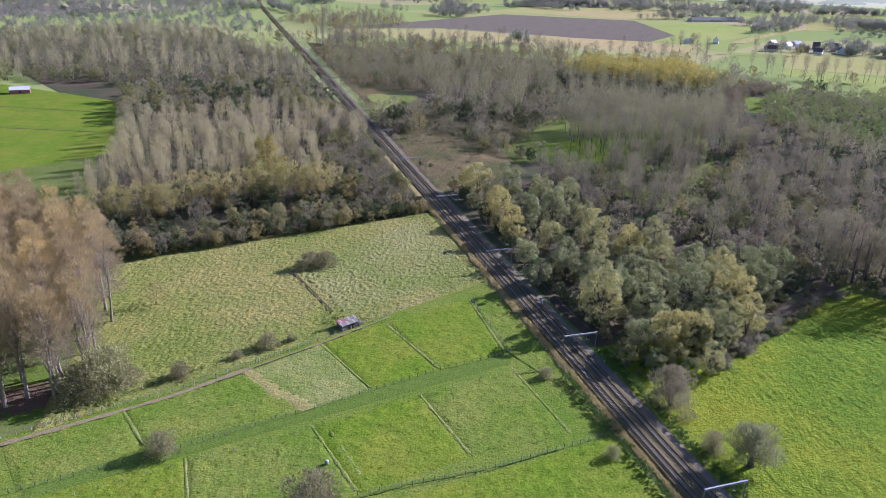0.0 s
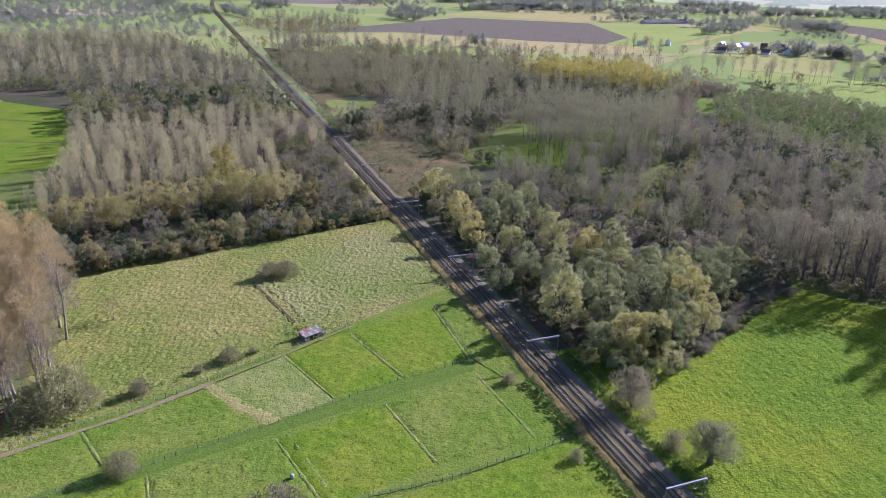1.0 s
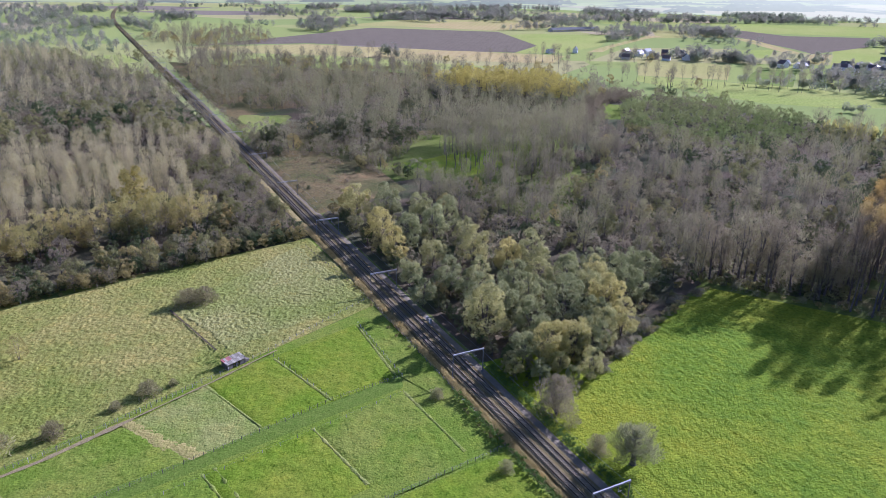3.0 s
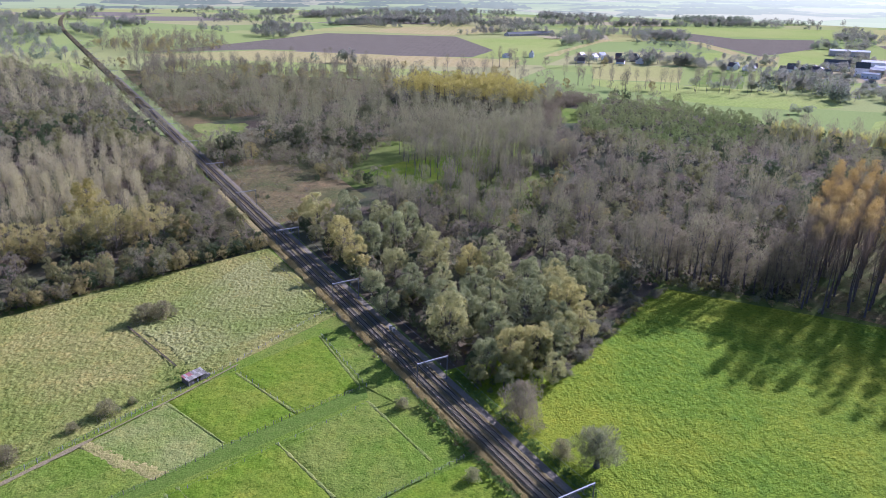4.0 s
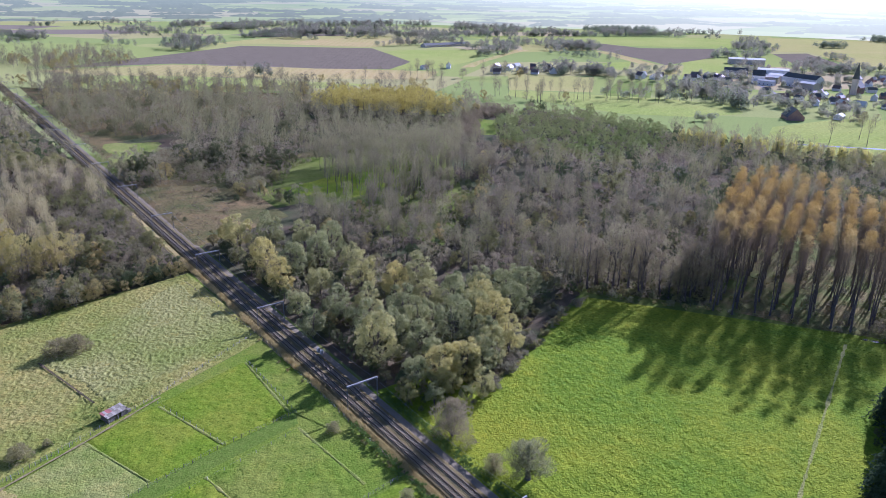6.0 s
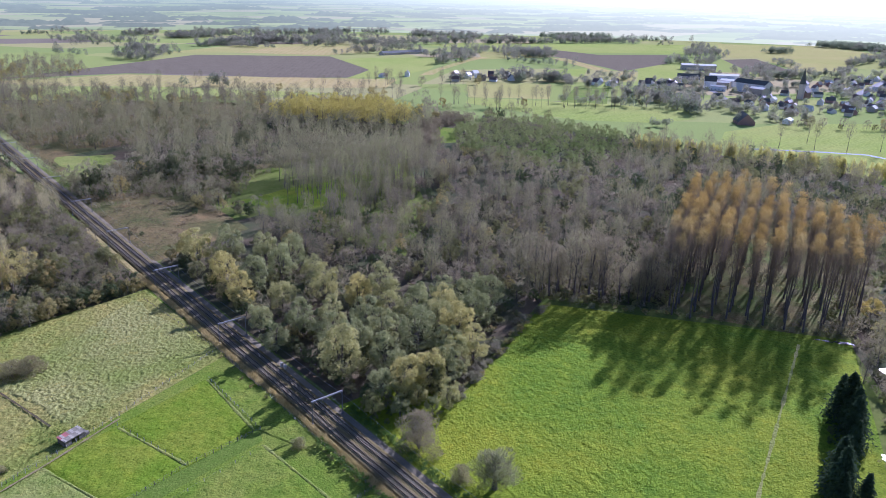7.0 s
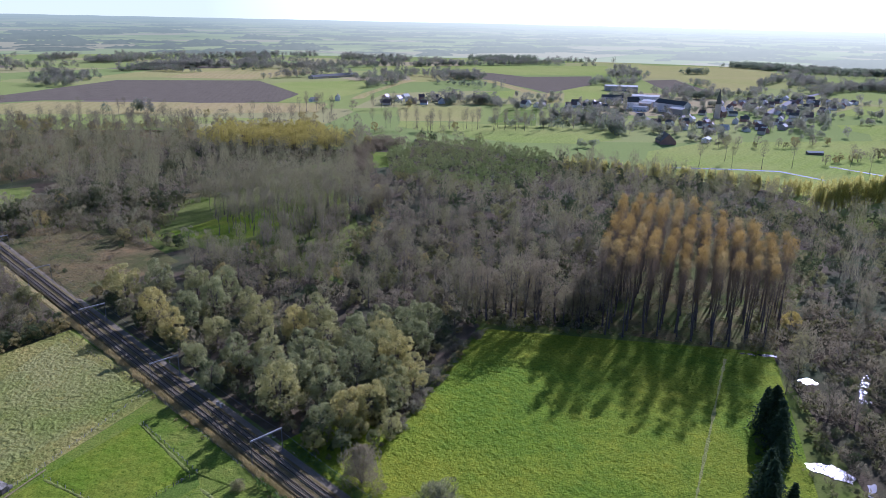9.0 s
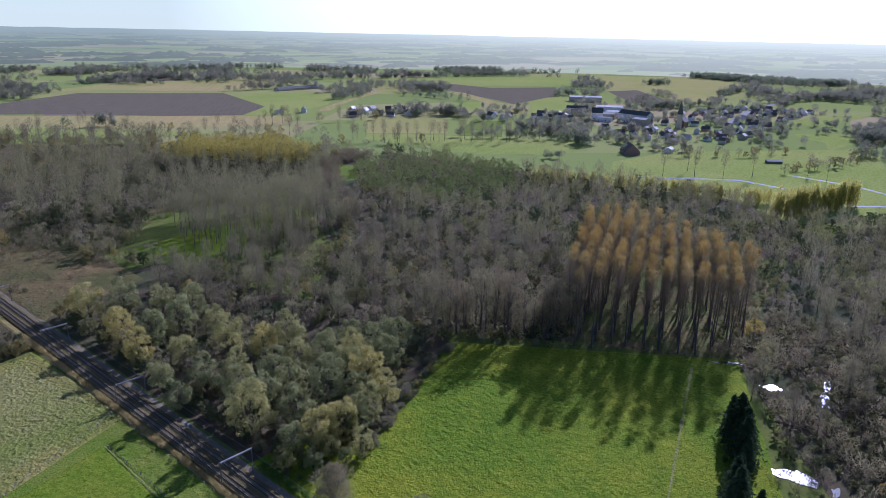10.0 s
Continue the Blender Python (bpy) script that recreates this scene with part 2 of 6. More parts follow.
    "roof_pale": plain_mat("metal_roof", (0.62, 0.61, 0.50), (0.52, 0.51, 0.42), rough=0.8, scale=0.5),
    "roof_old": plain_mat("old_roof_sheet", (0.25, 0.225, 0.155), (0.16, 0.145, 0.10), rough=0.9, scale=1.5),
    "roof_worn": plain_mat("worn_roof_sheet", (0.44, 0.40, 0.29), (0.30, 0.27, 0.195), rough=0.9, scale=1.5),
    "roof_rust": plain_mat("rusty_sheet", (0.40, 0.12, 0.085), (0.25, 0.10, 0.075), rough=0.7, scale=1.0),
    "glass": plain_mat("dark_glass", (0.04, 0.045, 0.05), (0.03, 0.03, 0.035), rough=0.15),
    "water": plain_mat("pond_water", (0.02, 0.024, 0.022), (0.03, 0.035, 0.03), rough=0.12),
}


# mesh helpers
def tri_mesh(name, verts, faces, material, smooth=False):
    """A mesh from an array of points and one of triangles or quads."""
    verts, faces = np.asarray(verts, dtype=np.float32), np.asarray(faces, dtype=np.int32)
    me = bpy.data.meshes.new(name)
    nf, side = faces.shape
    me.vertices.add(len(verts))
    me.vertices.foreach_set("co", verts.ravel())
    me.loops.add(nf * side)
    me.loops.foreach_set("vertex_index", faces.ravel())
    me.polygons.add(nf)
    me.polygons.foreach_set("loop_start", np.arange(0, nf * side, side, dtype=np.int32))
    me.polygons.foreach_set("use_smooth", np.full(nf, smooth))
    me.update(calc_edges=True)
    me.materials.append(material)
    return me


class Soup:
    """Gathers points and faces of one mesh."""

    def __init__(self):
        self.v, self.f, self.n = [], [], 0

    def add(self, v, f):
        self.v.append(np.asarray(v, dtype=np.float32))
        self.f.append(np.asarray(f) + self.n)
        self.n += len(v)

    def arrays(self):
        return np.concatenate(self.v), np.concatenate(self.f)


def bm_mesh(name, bm, material, smooth=False):
    me = bpy.data.meshes.new(name)
    bm.to_mesh(me)
    bm.free()
    me.materials.append(material)
    for p in me.polygons:
        p.use_smooth = smooth
    return me


def part(name, me, parent, label="", m=None):
    ob = new(name, me)
    ob.parent = parent
    if m is not None:
        ob.matrix_basis = m
    return tagged(ob, label)


def thing(name, m, label, category, group="", kind=""):
    ob = new(name)
    ob.matrix_basis = m
    return tagged(ob, label, category, group, kind)


def add_box(bm, cx, cy, z0, sx, sy, sz, turn=0.0, bevel=0.0):
    """A box standing on z0, centred at cx, cy."""
    got = bmesh.ops.create_cube(bm, size=1.0, matrix=Matrix.Translation((cx, cy, z0 + sz / 2)) @ Matrix.Rotation(turn, 4, "Z") @ Matrix.Diagonal((sx, sy, sz, 1)))
    if bevel:
        edges = list({e for v in got["verts"] for e in v.link_edges})
        bmesh.ops.bevel(bm, geom=edges, offset=bevel, segments=1, affect="EDGES")
    return bm


def rail_x(y):
    """The railway's centre line; it bends to the right far off."""
    return 98.3 - 0.3078 * y + max(0.0, y - 1500) ** 2 * 0.00011


RAIL_TURN = math.atan(0.3078)


def fbm(x, y, size, seed=0):
    """Smooth value noise of the arrays x, y, about -1 to 1."""
    r = np.random.RandomState(seed)
    table = r.rand(64, 64) * 2 - 1
    total, amp = 0, 1.0
    for o in range(3):
        u, v = x / size * 2 ** o + 17.3 * o, y / size * 2 ** o + 5.1 * o
        i, j = np.floor(u).astype(int), np.floor(v).astype(int)
        a, b = u - i, v - j
        a, b = a * a * (3 - 2 * a), b * b * (3 - 2 * b)
        g = lambda p, q: table[p % 64, q % 64]
        total = total + amp * ((g(i, j) * (1 - a) + g(i + 1, j) * a) * (1 - b) + (g(i, j + 1) * (1 - a) + g(i + 1, j + 1) * a) * b)
        amp *= 0.5
    return total / 1.5


def patch(name, corners, material, label, category="field", z=0.05, step=3.0, relief=0.0, size=2.0, wobble=0.0):
    """A piece of ground between four corners, uneven by relief, sinking to the ground at its edges."""
    c = [Vector((*p, 0)) for p in corners]
    nu = max(2, int(max((c[1] - c[0]).length, (c[2] - c[3]).length) / step))
    nv = max(2, int(max((c[3] - c[0]).length, (c[2] - c[1]).length) / step))
    u, v = np.meshgrid(np.linspace(0, 1, nu + 1), np.linspace(0, 1, nv + 1))
    P = [np.array(q.to_tuple()) for q in c]
    u_, v_ = u[..., None], v[..., None]
    xyz = P[0] * (1 - u_) * (1 - v_) + P[1] * u_ * (1 - v_) + P[2] * u_ * v_ + P[3] * (1 - u_) * v_
    x, y = xyz[..., 0].copy(), xyz[..., 1].copy()
    rim = np.minimum(np.minimum(u, 1 - u) * nu, np.minimum(v, 1 - v) * nv)
    if wobble:
        x += fbm(x, y, 14.0, 3) * wobble
        y += fbm(x, y, 14.0, 4) * wobble
    h = z + (fbm(x, y, size, 7) * 0.5 + 0.5) * relief * np.clip(rim / 2, 0, 1)
    verts = np.stack([x, y, h], -1).reshape(-1, 3)
    k = np.arange((nu + 1) * (nv + 1)).reshape(nv + 1, nu + 1)
    faces = np.stack([k[:-1, :-1], k[:-1, 1:], k[1:, 1:], k[1:, :-1]], -1).reshape(-1, 4)
    a, b = c[1] - c[0], c[3] - c[0]
    if a.x * b.y - a.y * b.x < 0:
        faces = faces[:, ::-1]
    return tagged(new(name, tri_mesh(name, verts, faces, material, True)), label, category, kind="structure")


def ribbon(name, pts, width, material, label, category, z=0.08, crown=0.0, uneven=0.15, kind="structure"):
    """A strip of ground along a line, with uneven edges."""
    pts = [Vector((*p, 0)) for p in pts]
    line = []
    for a, b in zip(pts, pts[1:]):
        n = max(1, int((b - a).length / max(2.0, width)))
        line += [a.lerp(b, i / n) for i in range(n)]
    line.append(pts[-1])
    r = random.Random(len(line) + int(width * 10))
    verts, faces = [], []
    for i, p in enumerate(line):
        d = (line[min(i + 1, len(line) - 1)] - line[max(i - 1, 0)]).normalized()
        side = Vector((d.y, -d.x, 0))
        w = width / 2 * (1 + r.uniform(-uneven, uneven))
        verts += [p - side * w + Vector((0, 0, z)), p + Vector((0, 0, z + crown)), p + side * w + Vector((0, 0, z))]
        if i:
            k = 3 * i
            faces += [(k - 3, k - 2, k + 1, k), (k - 2, k - 1, k + 2, k + 1)]
    return tagged(new(name, tri_mesh(name, [v.to_tuple() for v in verts], np.array(faces)[:, ::-1], material, True)), label, category, kind=kind)


# the open ground: one sheet to the horizon, farmland far off
def ground_material():
    m, nt, out = node_mat("farmland")
    pos = node(nt, "ShaderNodeNewGeometry").outputs["Position"]
    turn = node(nt, "ShaderNodeMapping", {"Vector": pos, "Rotation": (0, 0, 0.4), "Scale": (0.0032, 0.0058, 0.0)})
    cell = node(nt, "ShaderNodeTexVoronoi", {"Vector": turn.outputs[0], "Scale": 1.0, "Randomness": 0.9})
    cr = node(nt, "ShaderNodeValToRGB", {"Fac": node(nt, "ShaderNodeSeparateColor", {0: cell.outputs["Color"]}).outputs[0]})
    # far field colours raised, distance haze put into the ground colour
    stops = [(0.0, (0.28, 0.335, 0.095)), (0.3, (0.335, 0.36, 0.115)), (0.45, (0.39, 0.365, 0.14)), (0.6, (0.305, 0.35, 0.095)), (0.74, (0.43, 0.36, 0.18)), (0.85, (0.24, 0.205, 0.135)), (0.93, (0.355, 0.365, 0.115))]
    el = cr.color_ramp.elements
    cr.color_ramp.interpolation = "CONSTANT"
    el[0].position, el[0].color = stops[0][0], rgb(stops[0][1])
    el[1].position, el[1].color = stops[1][0], rgb(stops[1][1])
    for at, c in stops[2:]:
        e = el.new(at)
        e.color = rgb(c)
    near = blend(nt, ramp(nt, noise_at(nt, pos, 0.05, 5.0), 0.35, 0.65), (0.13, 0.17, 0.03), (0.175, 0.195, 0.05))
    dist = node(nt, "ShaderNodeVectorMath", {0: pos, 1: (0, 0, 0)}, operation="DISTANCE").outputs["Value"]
    # past about 570 m the hazed field colours replace the near grass
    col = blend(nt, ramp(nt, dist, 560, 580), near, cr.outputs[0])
    fine = noise_at(nt, pos, 0.5, 5.0)
    col = blend(nt, ramp(nt, fine, 0.25, 0.75), blend(nt, 1.0, col, (0.8, 0.8, 0.78), "MULTIPLY"), blend(nt, 1.0, col, (1.15, 1.13, 1.1), "MULTIPLY"))
    bump = node(nt, "ShaderNodeBump", {"Height": noise_at(nt, pos, 1.2, 3.0), "Strength": 0.4, "Distance": 0.4})
    p = node(nt, "ShaderNodeBsdfPrincipled", {"Base Color": col, "Roughness": 0.95, "Normal": bump.outputs[0], "Specular IOR Level": 0.0})
    nt.links.new(p.outputs[0], out.inputs[0])
    return m


def build_ground():
    rings = [0, 60, 120, 200, 320, 500, 800, 1200, 1800, 2600, 3600, 4850]
    n = 64
    verts, faces = [(0, 0, -0.03)], []
    for r in rings[1:]:
        verts += [(r * math.cos(2 * math.pi * i / n), r * math.sin(2 * math.pi * i / n), -0.03) for i in range(n)]
    quads = [(1 + (k - 1) * n + i, 1 + k * n + i, 1 + k * n + (i + 1) % n, 1 + (k - 1) * n + (i + 1) % n) for k in range(1, len(rings) - 1) for i in range(n)]
    quads += [(0, 1 + i, 1 + (i + 1) % n, 0) for i in range(0)]
    me = bpy.data.meshes.new("ground")
    me.from_pydata(verts, [], quads + [(0, 1 + i, 1 + (i + 1) % n) for i in range(n)])
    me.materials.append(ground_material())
    tagged(new("ground", me), "open grassy farmland reaching to the horizon", "ground", kind="structure")


build_ground()


# far land: country rising to the horizon with painted haze, a plain glowing backdrop
def toward_sun(nt, pos, lo, hi):
    """How near a place lies to the sun's side of the horizon, 0 to 1."""
    flat = node(nt, "ShaderNodeVectorMath", {0: pos, 1: (1, 1, 0)}, operation="MULTIPLY").outputs[0]
    way = node(nt, "ShaderNodeVectorMath", {0: flat}, operation="NORMALIZE").outputs[0]
    dot = node(nt, "ShaderNodeVectorMath", {0: way, 1: (math.sin(SUN_AZ), math.cos(SUN_AZ), 0)}, operation="DOT_PRODUCT").outputs["Value"]
    return ramp(nt, dot, lo, hi)


RISE = [(2500, 0.0), (2900, 13.0), (3300, 29.0), (3700, 48.0), (4100, 68.0), (4500, 88.0), (4800, 102.0)]


def distance_material(name, woods):
    """Land or woods as if seen through miles of bright air, haze painted in; the rise stands for flat land that runs on
    far beyond it.
    """
    m, nt, out = node_mat(name)
    pos = node(nt, "ShaderNodeNewGeometry").outputs["Position"]
    z = node(nt, "ShaderNodeSeparateXYZ", {0: pos}).outputs[2]
    left = node(nt, "ShaderNodeMath", {0: 122.0, 1: z}, operation="SUBTRACT").outputs[0]
    far = node(nt, "ShaderNodeMath", {0: 122.0, 1: left}, operation="DIVIDE").outputs[0]
    flat = node(nt, "ShaderNodeVectorMath", {0: pos, 1: (1, 1, 0)}, operation="MULTIPLY").outputs[0]
    land = node(nt, "ShaderNodeVectorMath", {0: flat}, operation="SCALE")
    nt.links.new(far, land.inputs["Scale"])
    land = land.outputs[0]
    dist = node(nt, "ShaderNodeVectorMath", {0: land}, operation="LENGTH").outputs["Value"]
    if woods:
        col = blend(nt, ramp(nt, noise_at(nt, pos, 0.02, 4.0), 0.35, 0.65), (0.075, 0.084, 0.045), (0.13, 0.135, 0.072))
    else:
        turn = node(nt, "ShaderNodeMapping", {"Vector": land, "Rotation": (0, 0, 0.5), "Scale": (0.0016, 0.0030, 0.0)})
        cell = node(nt, "ShaderNodeTexVoronoi", {"Vector": turn.outputs[0], "Scale": 1.0, "Randomness": 0.85})
        pick = node(nt, "ShaderNodeSeparateColor", {0: cell.outputs["Color"]})
        col = blend(nt, pick.outputs[0], (0.20, 0.245, 0.06), (0.35, 0.375, 0.115))
        col = blend(nt, ramp(nt, pick.outputs[1], 0.72, 0.76), col, (0.38, 0.32, 0.15))
        col = blend(nt, ramp(nt, noise_at(nt, land, 0.0016, 6.0, 0.7), 0.53, 0.56), col, (0.09, 0.095, 0.055))
    # haze painted into the glow: paler with distance, brighter on the sun's side
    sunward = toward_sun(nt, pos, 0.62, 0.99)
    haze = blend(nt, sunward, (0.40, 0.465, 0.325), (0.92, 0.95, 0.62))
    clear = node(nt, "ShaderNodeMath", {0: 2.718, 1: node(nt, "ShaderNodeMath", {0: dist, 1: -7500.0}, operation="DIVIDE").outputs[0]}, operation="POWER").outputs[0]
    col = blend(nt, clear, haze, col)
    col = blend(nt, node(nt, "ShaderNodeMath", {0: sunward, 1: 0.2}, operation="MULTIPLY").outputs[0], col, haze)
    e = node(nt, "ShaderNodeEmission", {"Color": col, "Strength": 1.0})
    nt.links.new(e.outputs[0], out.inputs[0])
    return m


def build_backdrop():
    n, verts, faces = 240, [], []
    r = random.Random(5)
    for d, z in RISE:
        for i in range(n):
            a = 2 * math.pi * i / n
            verts.append((d * math.cos(a), d * math.sin(a), z + (r.uniform(-1.2, 1.8) if z > 90 else 0)))
    for k in range(len(RISE) - 1):
        for i in range(n):
            faces.append((k * n + i, (k + 1) * n + i, (k + 1) * n + (i + 1) % n, k * n + (i + 1) % n))
    tagged(new("backdrop", tri_mesh("backdrop", verts, faces, distance_material("painted_haze_land", False), True)), "glowing backdrop farmland with painted pale haze along the horizon", "backdrop", kind="structure")
    # lines and blocks of trees on it, with uneven tops
    soup = Soup()
    for _ in range(520):
        q = r.random() ** 0.8
        d, a0 = 2480 + 2250 * q, radians(r.uniform(-42, 78))
        z = float(np.interp(d, [p[0] for p in RISE], [p[1] for p in RISE]))
        share = (122.0 - z) / 122.0
        long, tall = r.uniform(40, 300), r.uniform(9, 18) * share * (1.0 + 0.3 * q)
        steps = max(5, int(long / 9))
        slant = r.uniform(-0.5, 0.5)
        pts = []
        for i in range(steps + 1):
            u = i / steps
            a, dd = a0 + (u - 0.5) * long / d, d + slant * (u - 0.5) * long * share
            end = min(1.0, 6 * u, 6 * (1 - u))
            h = tall * (0.3 + 0.7 * end) * r.uniform(0.55, 1.1)
            zz = float(np.interp(dd, [p[0] for p in RISE], [p[1] for p in RISE]))
            pts += [(dd * math.sin(a), dd * math.cos(a), zz - 1.5), ((dd + 4) * math.sin(a), (dd + 4) * math.cos(a), zz + h)]
        soup.add(pts, [(2 * i, 2 * i + 2, 2 * i + 3, 2 * i + 1) for i in range(steps)])
    tagged(new("backdrop", tri_mesh("backdrop_woods", *soup.arrays(), distance_material("painted_haze_woods", True), False)), "glowing backdrop tree lines with painted haze towards the horizon", "far woods", kind="stuff")


build_backdrop()


# bright haze painted on a glowing ring above the horizon, a plain backdrop of sky
def build_haze():
    m, nt, out = node_mat("glowing_sky_haze")
    pos = node(nt, "ShaderNodeNewGeometry").outputs["Position"]
    near_sun = toward_sun(nt, pos, 0.66, 0.97)
    z = node(nt, "ShaderNodeSeparateXYZ", {0: pos}).outputs[2]
    # the glow is painted stronger towards the sun
    low = blend(nt, near_sun, (0.80, 0.85, 0.54), (1.6, 1.7, 1.15))
    high = blend(nt, near_sun, (0.78, 0.87, 0.59), (1.9, 2.05, 1.5))
    col = blend(nt, ramp(nt, z, 100, 420), low, high)
    e = node(nt, "ShaderNodeEmission", {"Color": col, "Strength": 1.0})
    nt.links.new(e.outputs[0], out.inputs[0])
    n = 160
    verts = [(4830 * math.cos(2 * math.pi * i / n), 4830 * math.sin(2 * math.pi * i / n), z) for z in (0, 200, 520) for i in range(n)]
    faces = [(k * n + i, (k + 1) * n + i, (k + 1) * n + (i + 1) % n, k * n + (i + 1) % n) for k in range(2) for i in range(n)]
    tagged(new("backdrop", tri_mesh("sky_haze", verts, faces, m, True)), "glowing ring of painted pale haze above the horizon", "backdrop", kind="structure")


build_haze()

# fields by the railway
patch("field_tussock", [(-54, 240), (-12, 300), (15, 244), (-30, 207)], M["tussock"], "pale tussocky pasture beside the railway", z=0.06, step=0.5, relief=0.75, size=0.95, wobble=2.5)
patch("field_pasture", [(-121, 243), (-6, 309.5), (19, 237), (-98, 142)], M["pasture"], "rough grazed pasture in front of the wood", z=0.0, step=0.55, relief=0.62, size=0.85)
LANE = [((-103, 138), (-90, 122)), ((-80.6, 154), (-69.5, 138)), ((-53.7, 171), (-33, 154.5)), ((-35, 189), (-18, 165)), ((-16.5, 203), (1, 175)), ((10.7, 222), (20.6, 185.5))]
tint = ["paddock", "paddock", "paddock_pale", "paddock_bright", "paddock_bright"]
note = ["short green paddock grass", "lightly grown green paddock", "pale yellowing paddock grass", "bright green paddock by the hut", "bright green fenced paddock"]
for (a, b), (c, d), key, text in zip(LANE, LANE[1:], tint, note):
    patch("field_paddock", [a, c, d, b], M[key], text, z=0.02, step=0.8, relief=0.38, size=1.0)
patch("field_strip", [(-55.5, 171.5), (-51.5, 173.5), (-30.5, 156), (-34.5, 153.5)], M["straw"], "strip of dry straw-coloured grass", z=0.14, step=0.6, relief=0.22, wobble=2.2)
LOWER = [((-88, 119.5), (-82, 90)), ((-58, 135.5), (-44, 96)), ((-31, 149), (-16.5, 124)), ((-4, 163.5), (9, 137.5)), ((22, 178), (34.5, 147))]
for (a, b), (c, d), key in zip(LOWER, LOWER[1:], ["paddock_bright", "paddock", "paddock_bright", "paddock"]):
    patch("field_paddock", [a, c, d, b], M[key], "green grazed paddock between wire fences", z=0.02, step=0.8, relief=0.4, size=1.1)
patch("field_near", [(-14, 120), (44, 146), (62, 96), (-14, 80)], M["paddock_bright"], "lush green grass below the wire fence", z=0.02, step=0.8, relief=0.4, size=1.0)
patch("field_lane", [(-90, 124.5), (22, 187), (22, 180), (-88, 119)], M["lane"], "grass lane between paddocks", z=0.0, step=0.9, relief=0.25, size=1.1)
patch("field_corner", [(20.6, 187), (11, 222), (30, 222), (48, 150)], M["paddock"], "grass beside the railway bank", z=0.01, step=1.0, relief=0.3, size=1.2)
patch("field_meadow", [(71, 169), (148.5, 236.5), (243, 165), (97, 20)], M["meadow"], "wide bright green meadow enclosed by woods", z=0.03, step=0.9, relief=0.55, size=1.15)
patch("field_base", [(-112, 134), (24, 240), (72, 60), (-140, 60)], M["paddock"], "grass along the paddocks", z=-0.018, step=8.0)
# open grass left of the wood and in the clearings
patch("field_far", [(-372, 606), (-236, 540), (-188, 398), (-330, 250)], M["paddock_bright"], "smooth green field with thin ditches", z=0.05, step=6.0)
patch("forest_floor", [(160, 405), (226, 405), (265, 505), (190, 520)], M["litter"], "brown floor between grove and plantation", z=0.056, step=8.0)
patch("forest_floor", [(190, 505), (265, 500), (300, 700), (230, 660)], M["litter"], "brown floor round the small clearing", z=0.042, step=8.0)
patch("field_clearing", [(38, 430), (92, 407), (170, 462), (178, 512)], M["paddock_bright"], "sunlit grass under a bare poplar grove", z=0.05, step=3.0, wobble=6.0)
patch("field_clearing", [(238, 572), (258, 568), (286, 640), (260, 645)], M["paddock"], "small grassy clearing in the wood", z=0.05, step=2.5, wobble=6.0)
patch("field_clearing", [(-50, 530), (-20, 530), (-24, 600), (-62, 606)], M["paddock_pale"], "small grassy clearing by the railway", z=0.05, step=2.5, wobble=6.0)
patch("heath_ground", [(-2.5, 342), (48, 380), (24, 470), (-43, 484)], M["heath"], "dry brown heath beside the railway", z=0.06, step=2.0, relief=0.8, size=4.0)
# forest floors
patch("forest_floor", [(-130, 246), (-4, 310), (-62, 500), (-230, 470)], M["litter"], "leaf-covered floor of the mixed wood", z=0.03, step=6.0)
patch("forest_floor", [(51, 182), (76, 176), (150, 240), (60, 405)], M["litter"], "leaf-covered floor under the willows", z=0.03, step=6.0)
patch("forest_floor", [(51, 182), (60, 405), (20, 385), (1, 342)], M["litter"], "shaded floor beside the railway", z=0.03, step=6.0)
patch("forest_floor", [(100, 290), (192, 213), (310, 320), (215, 470)], M["litter"], "brown leaf litter of the alder wood", z=0.04, step=6.0)
patch("forest_floor", [(192, 213), (240, 163), (420, 260), (310, 320)], M["copse"], "brown leaf litter under the poplars", z=0.045, step=6.0)
patch("forest_floor", [(165, 60), (242, 166), (430, 262), (330, 40)], M["litter"], "dark wet floor around the ponds", z=0.035, step=6.0)
patch("forest_floor", [(330, 60), (420, 255), (560, 262), (640, 160)], M["litter"], "dark floor of the wood by the meadows", z=0.045, step=12.0)
patch("forest_floor", [(310, 318), (425, 205), (500, 360), (420, 500)], M["litter"], "brown floor of the outer wood", z=0.05, step=6.0)
patch("forest_floor", [(215, 470), (310, 318), (420, 500), (345, 700)], M["litter"], "dark floor of the young plantation", z=0.052, step=6.0)
patch("forest_floor", [(-60, 600), (60, 525), (260, 640), (150, 800)], M["litter"], "floor of the far bare wood", z=0.03, step=8.0)
patch("forest_floor", [(-215, 290), (-99, 214), (-91, 148), (-150, 138)], M["lane"], "grass with fallen leaves under tall poplars", z=0.06, step=1.5, relief=0.25)
patch("forest_floor", [(-126, 158), (-92, 171), (-93, 156), (-116, 142)], M["red_litter"], "strip of reddish leaf litter under poplars", z=0.12, step=1.5, relief=0.2, wobble=3.0)
patch("forest_floor", [(-215, 470), (-62, 500), (-230, 1010), (-600, 900)], M["litter"], "leaf-strewn floor of the western woods", z=0.02, step=20.0)
# far fields
def field(name, pts, key, label, z):
    """A flat far field between its corners, on a thin bed."""
    bm = bmesh.new()
    vs = [bm.verts.new((x, y, z)) for x, y in pts]
    f = bm.faces.new(vs)
    if f.normal.z < 0 or sum(a[0] * b[1] - b[0] * a[1] for a, b in zip(pts, pts[1:] + pts[:1])) < 0:
        f.normal_flip()
    return tagged(new(name, bm_mesh(name, bm, M[key])), label, "field", kind="structure")


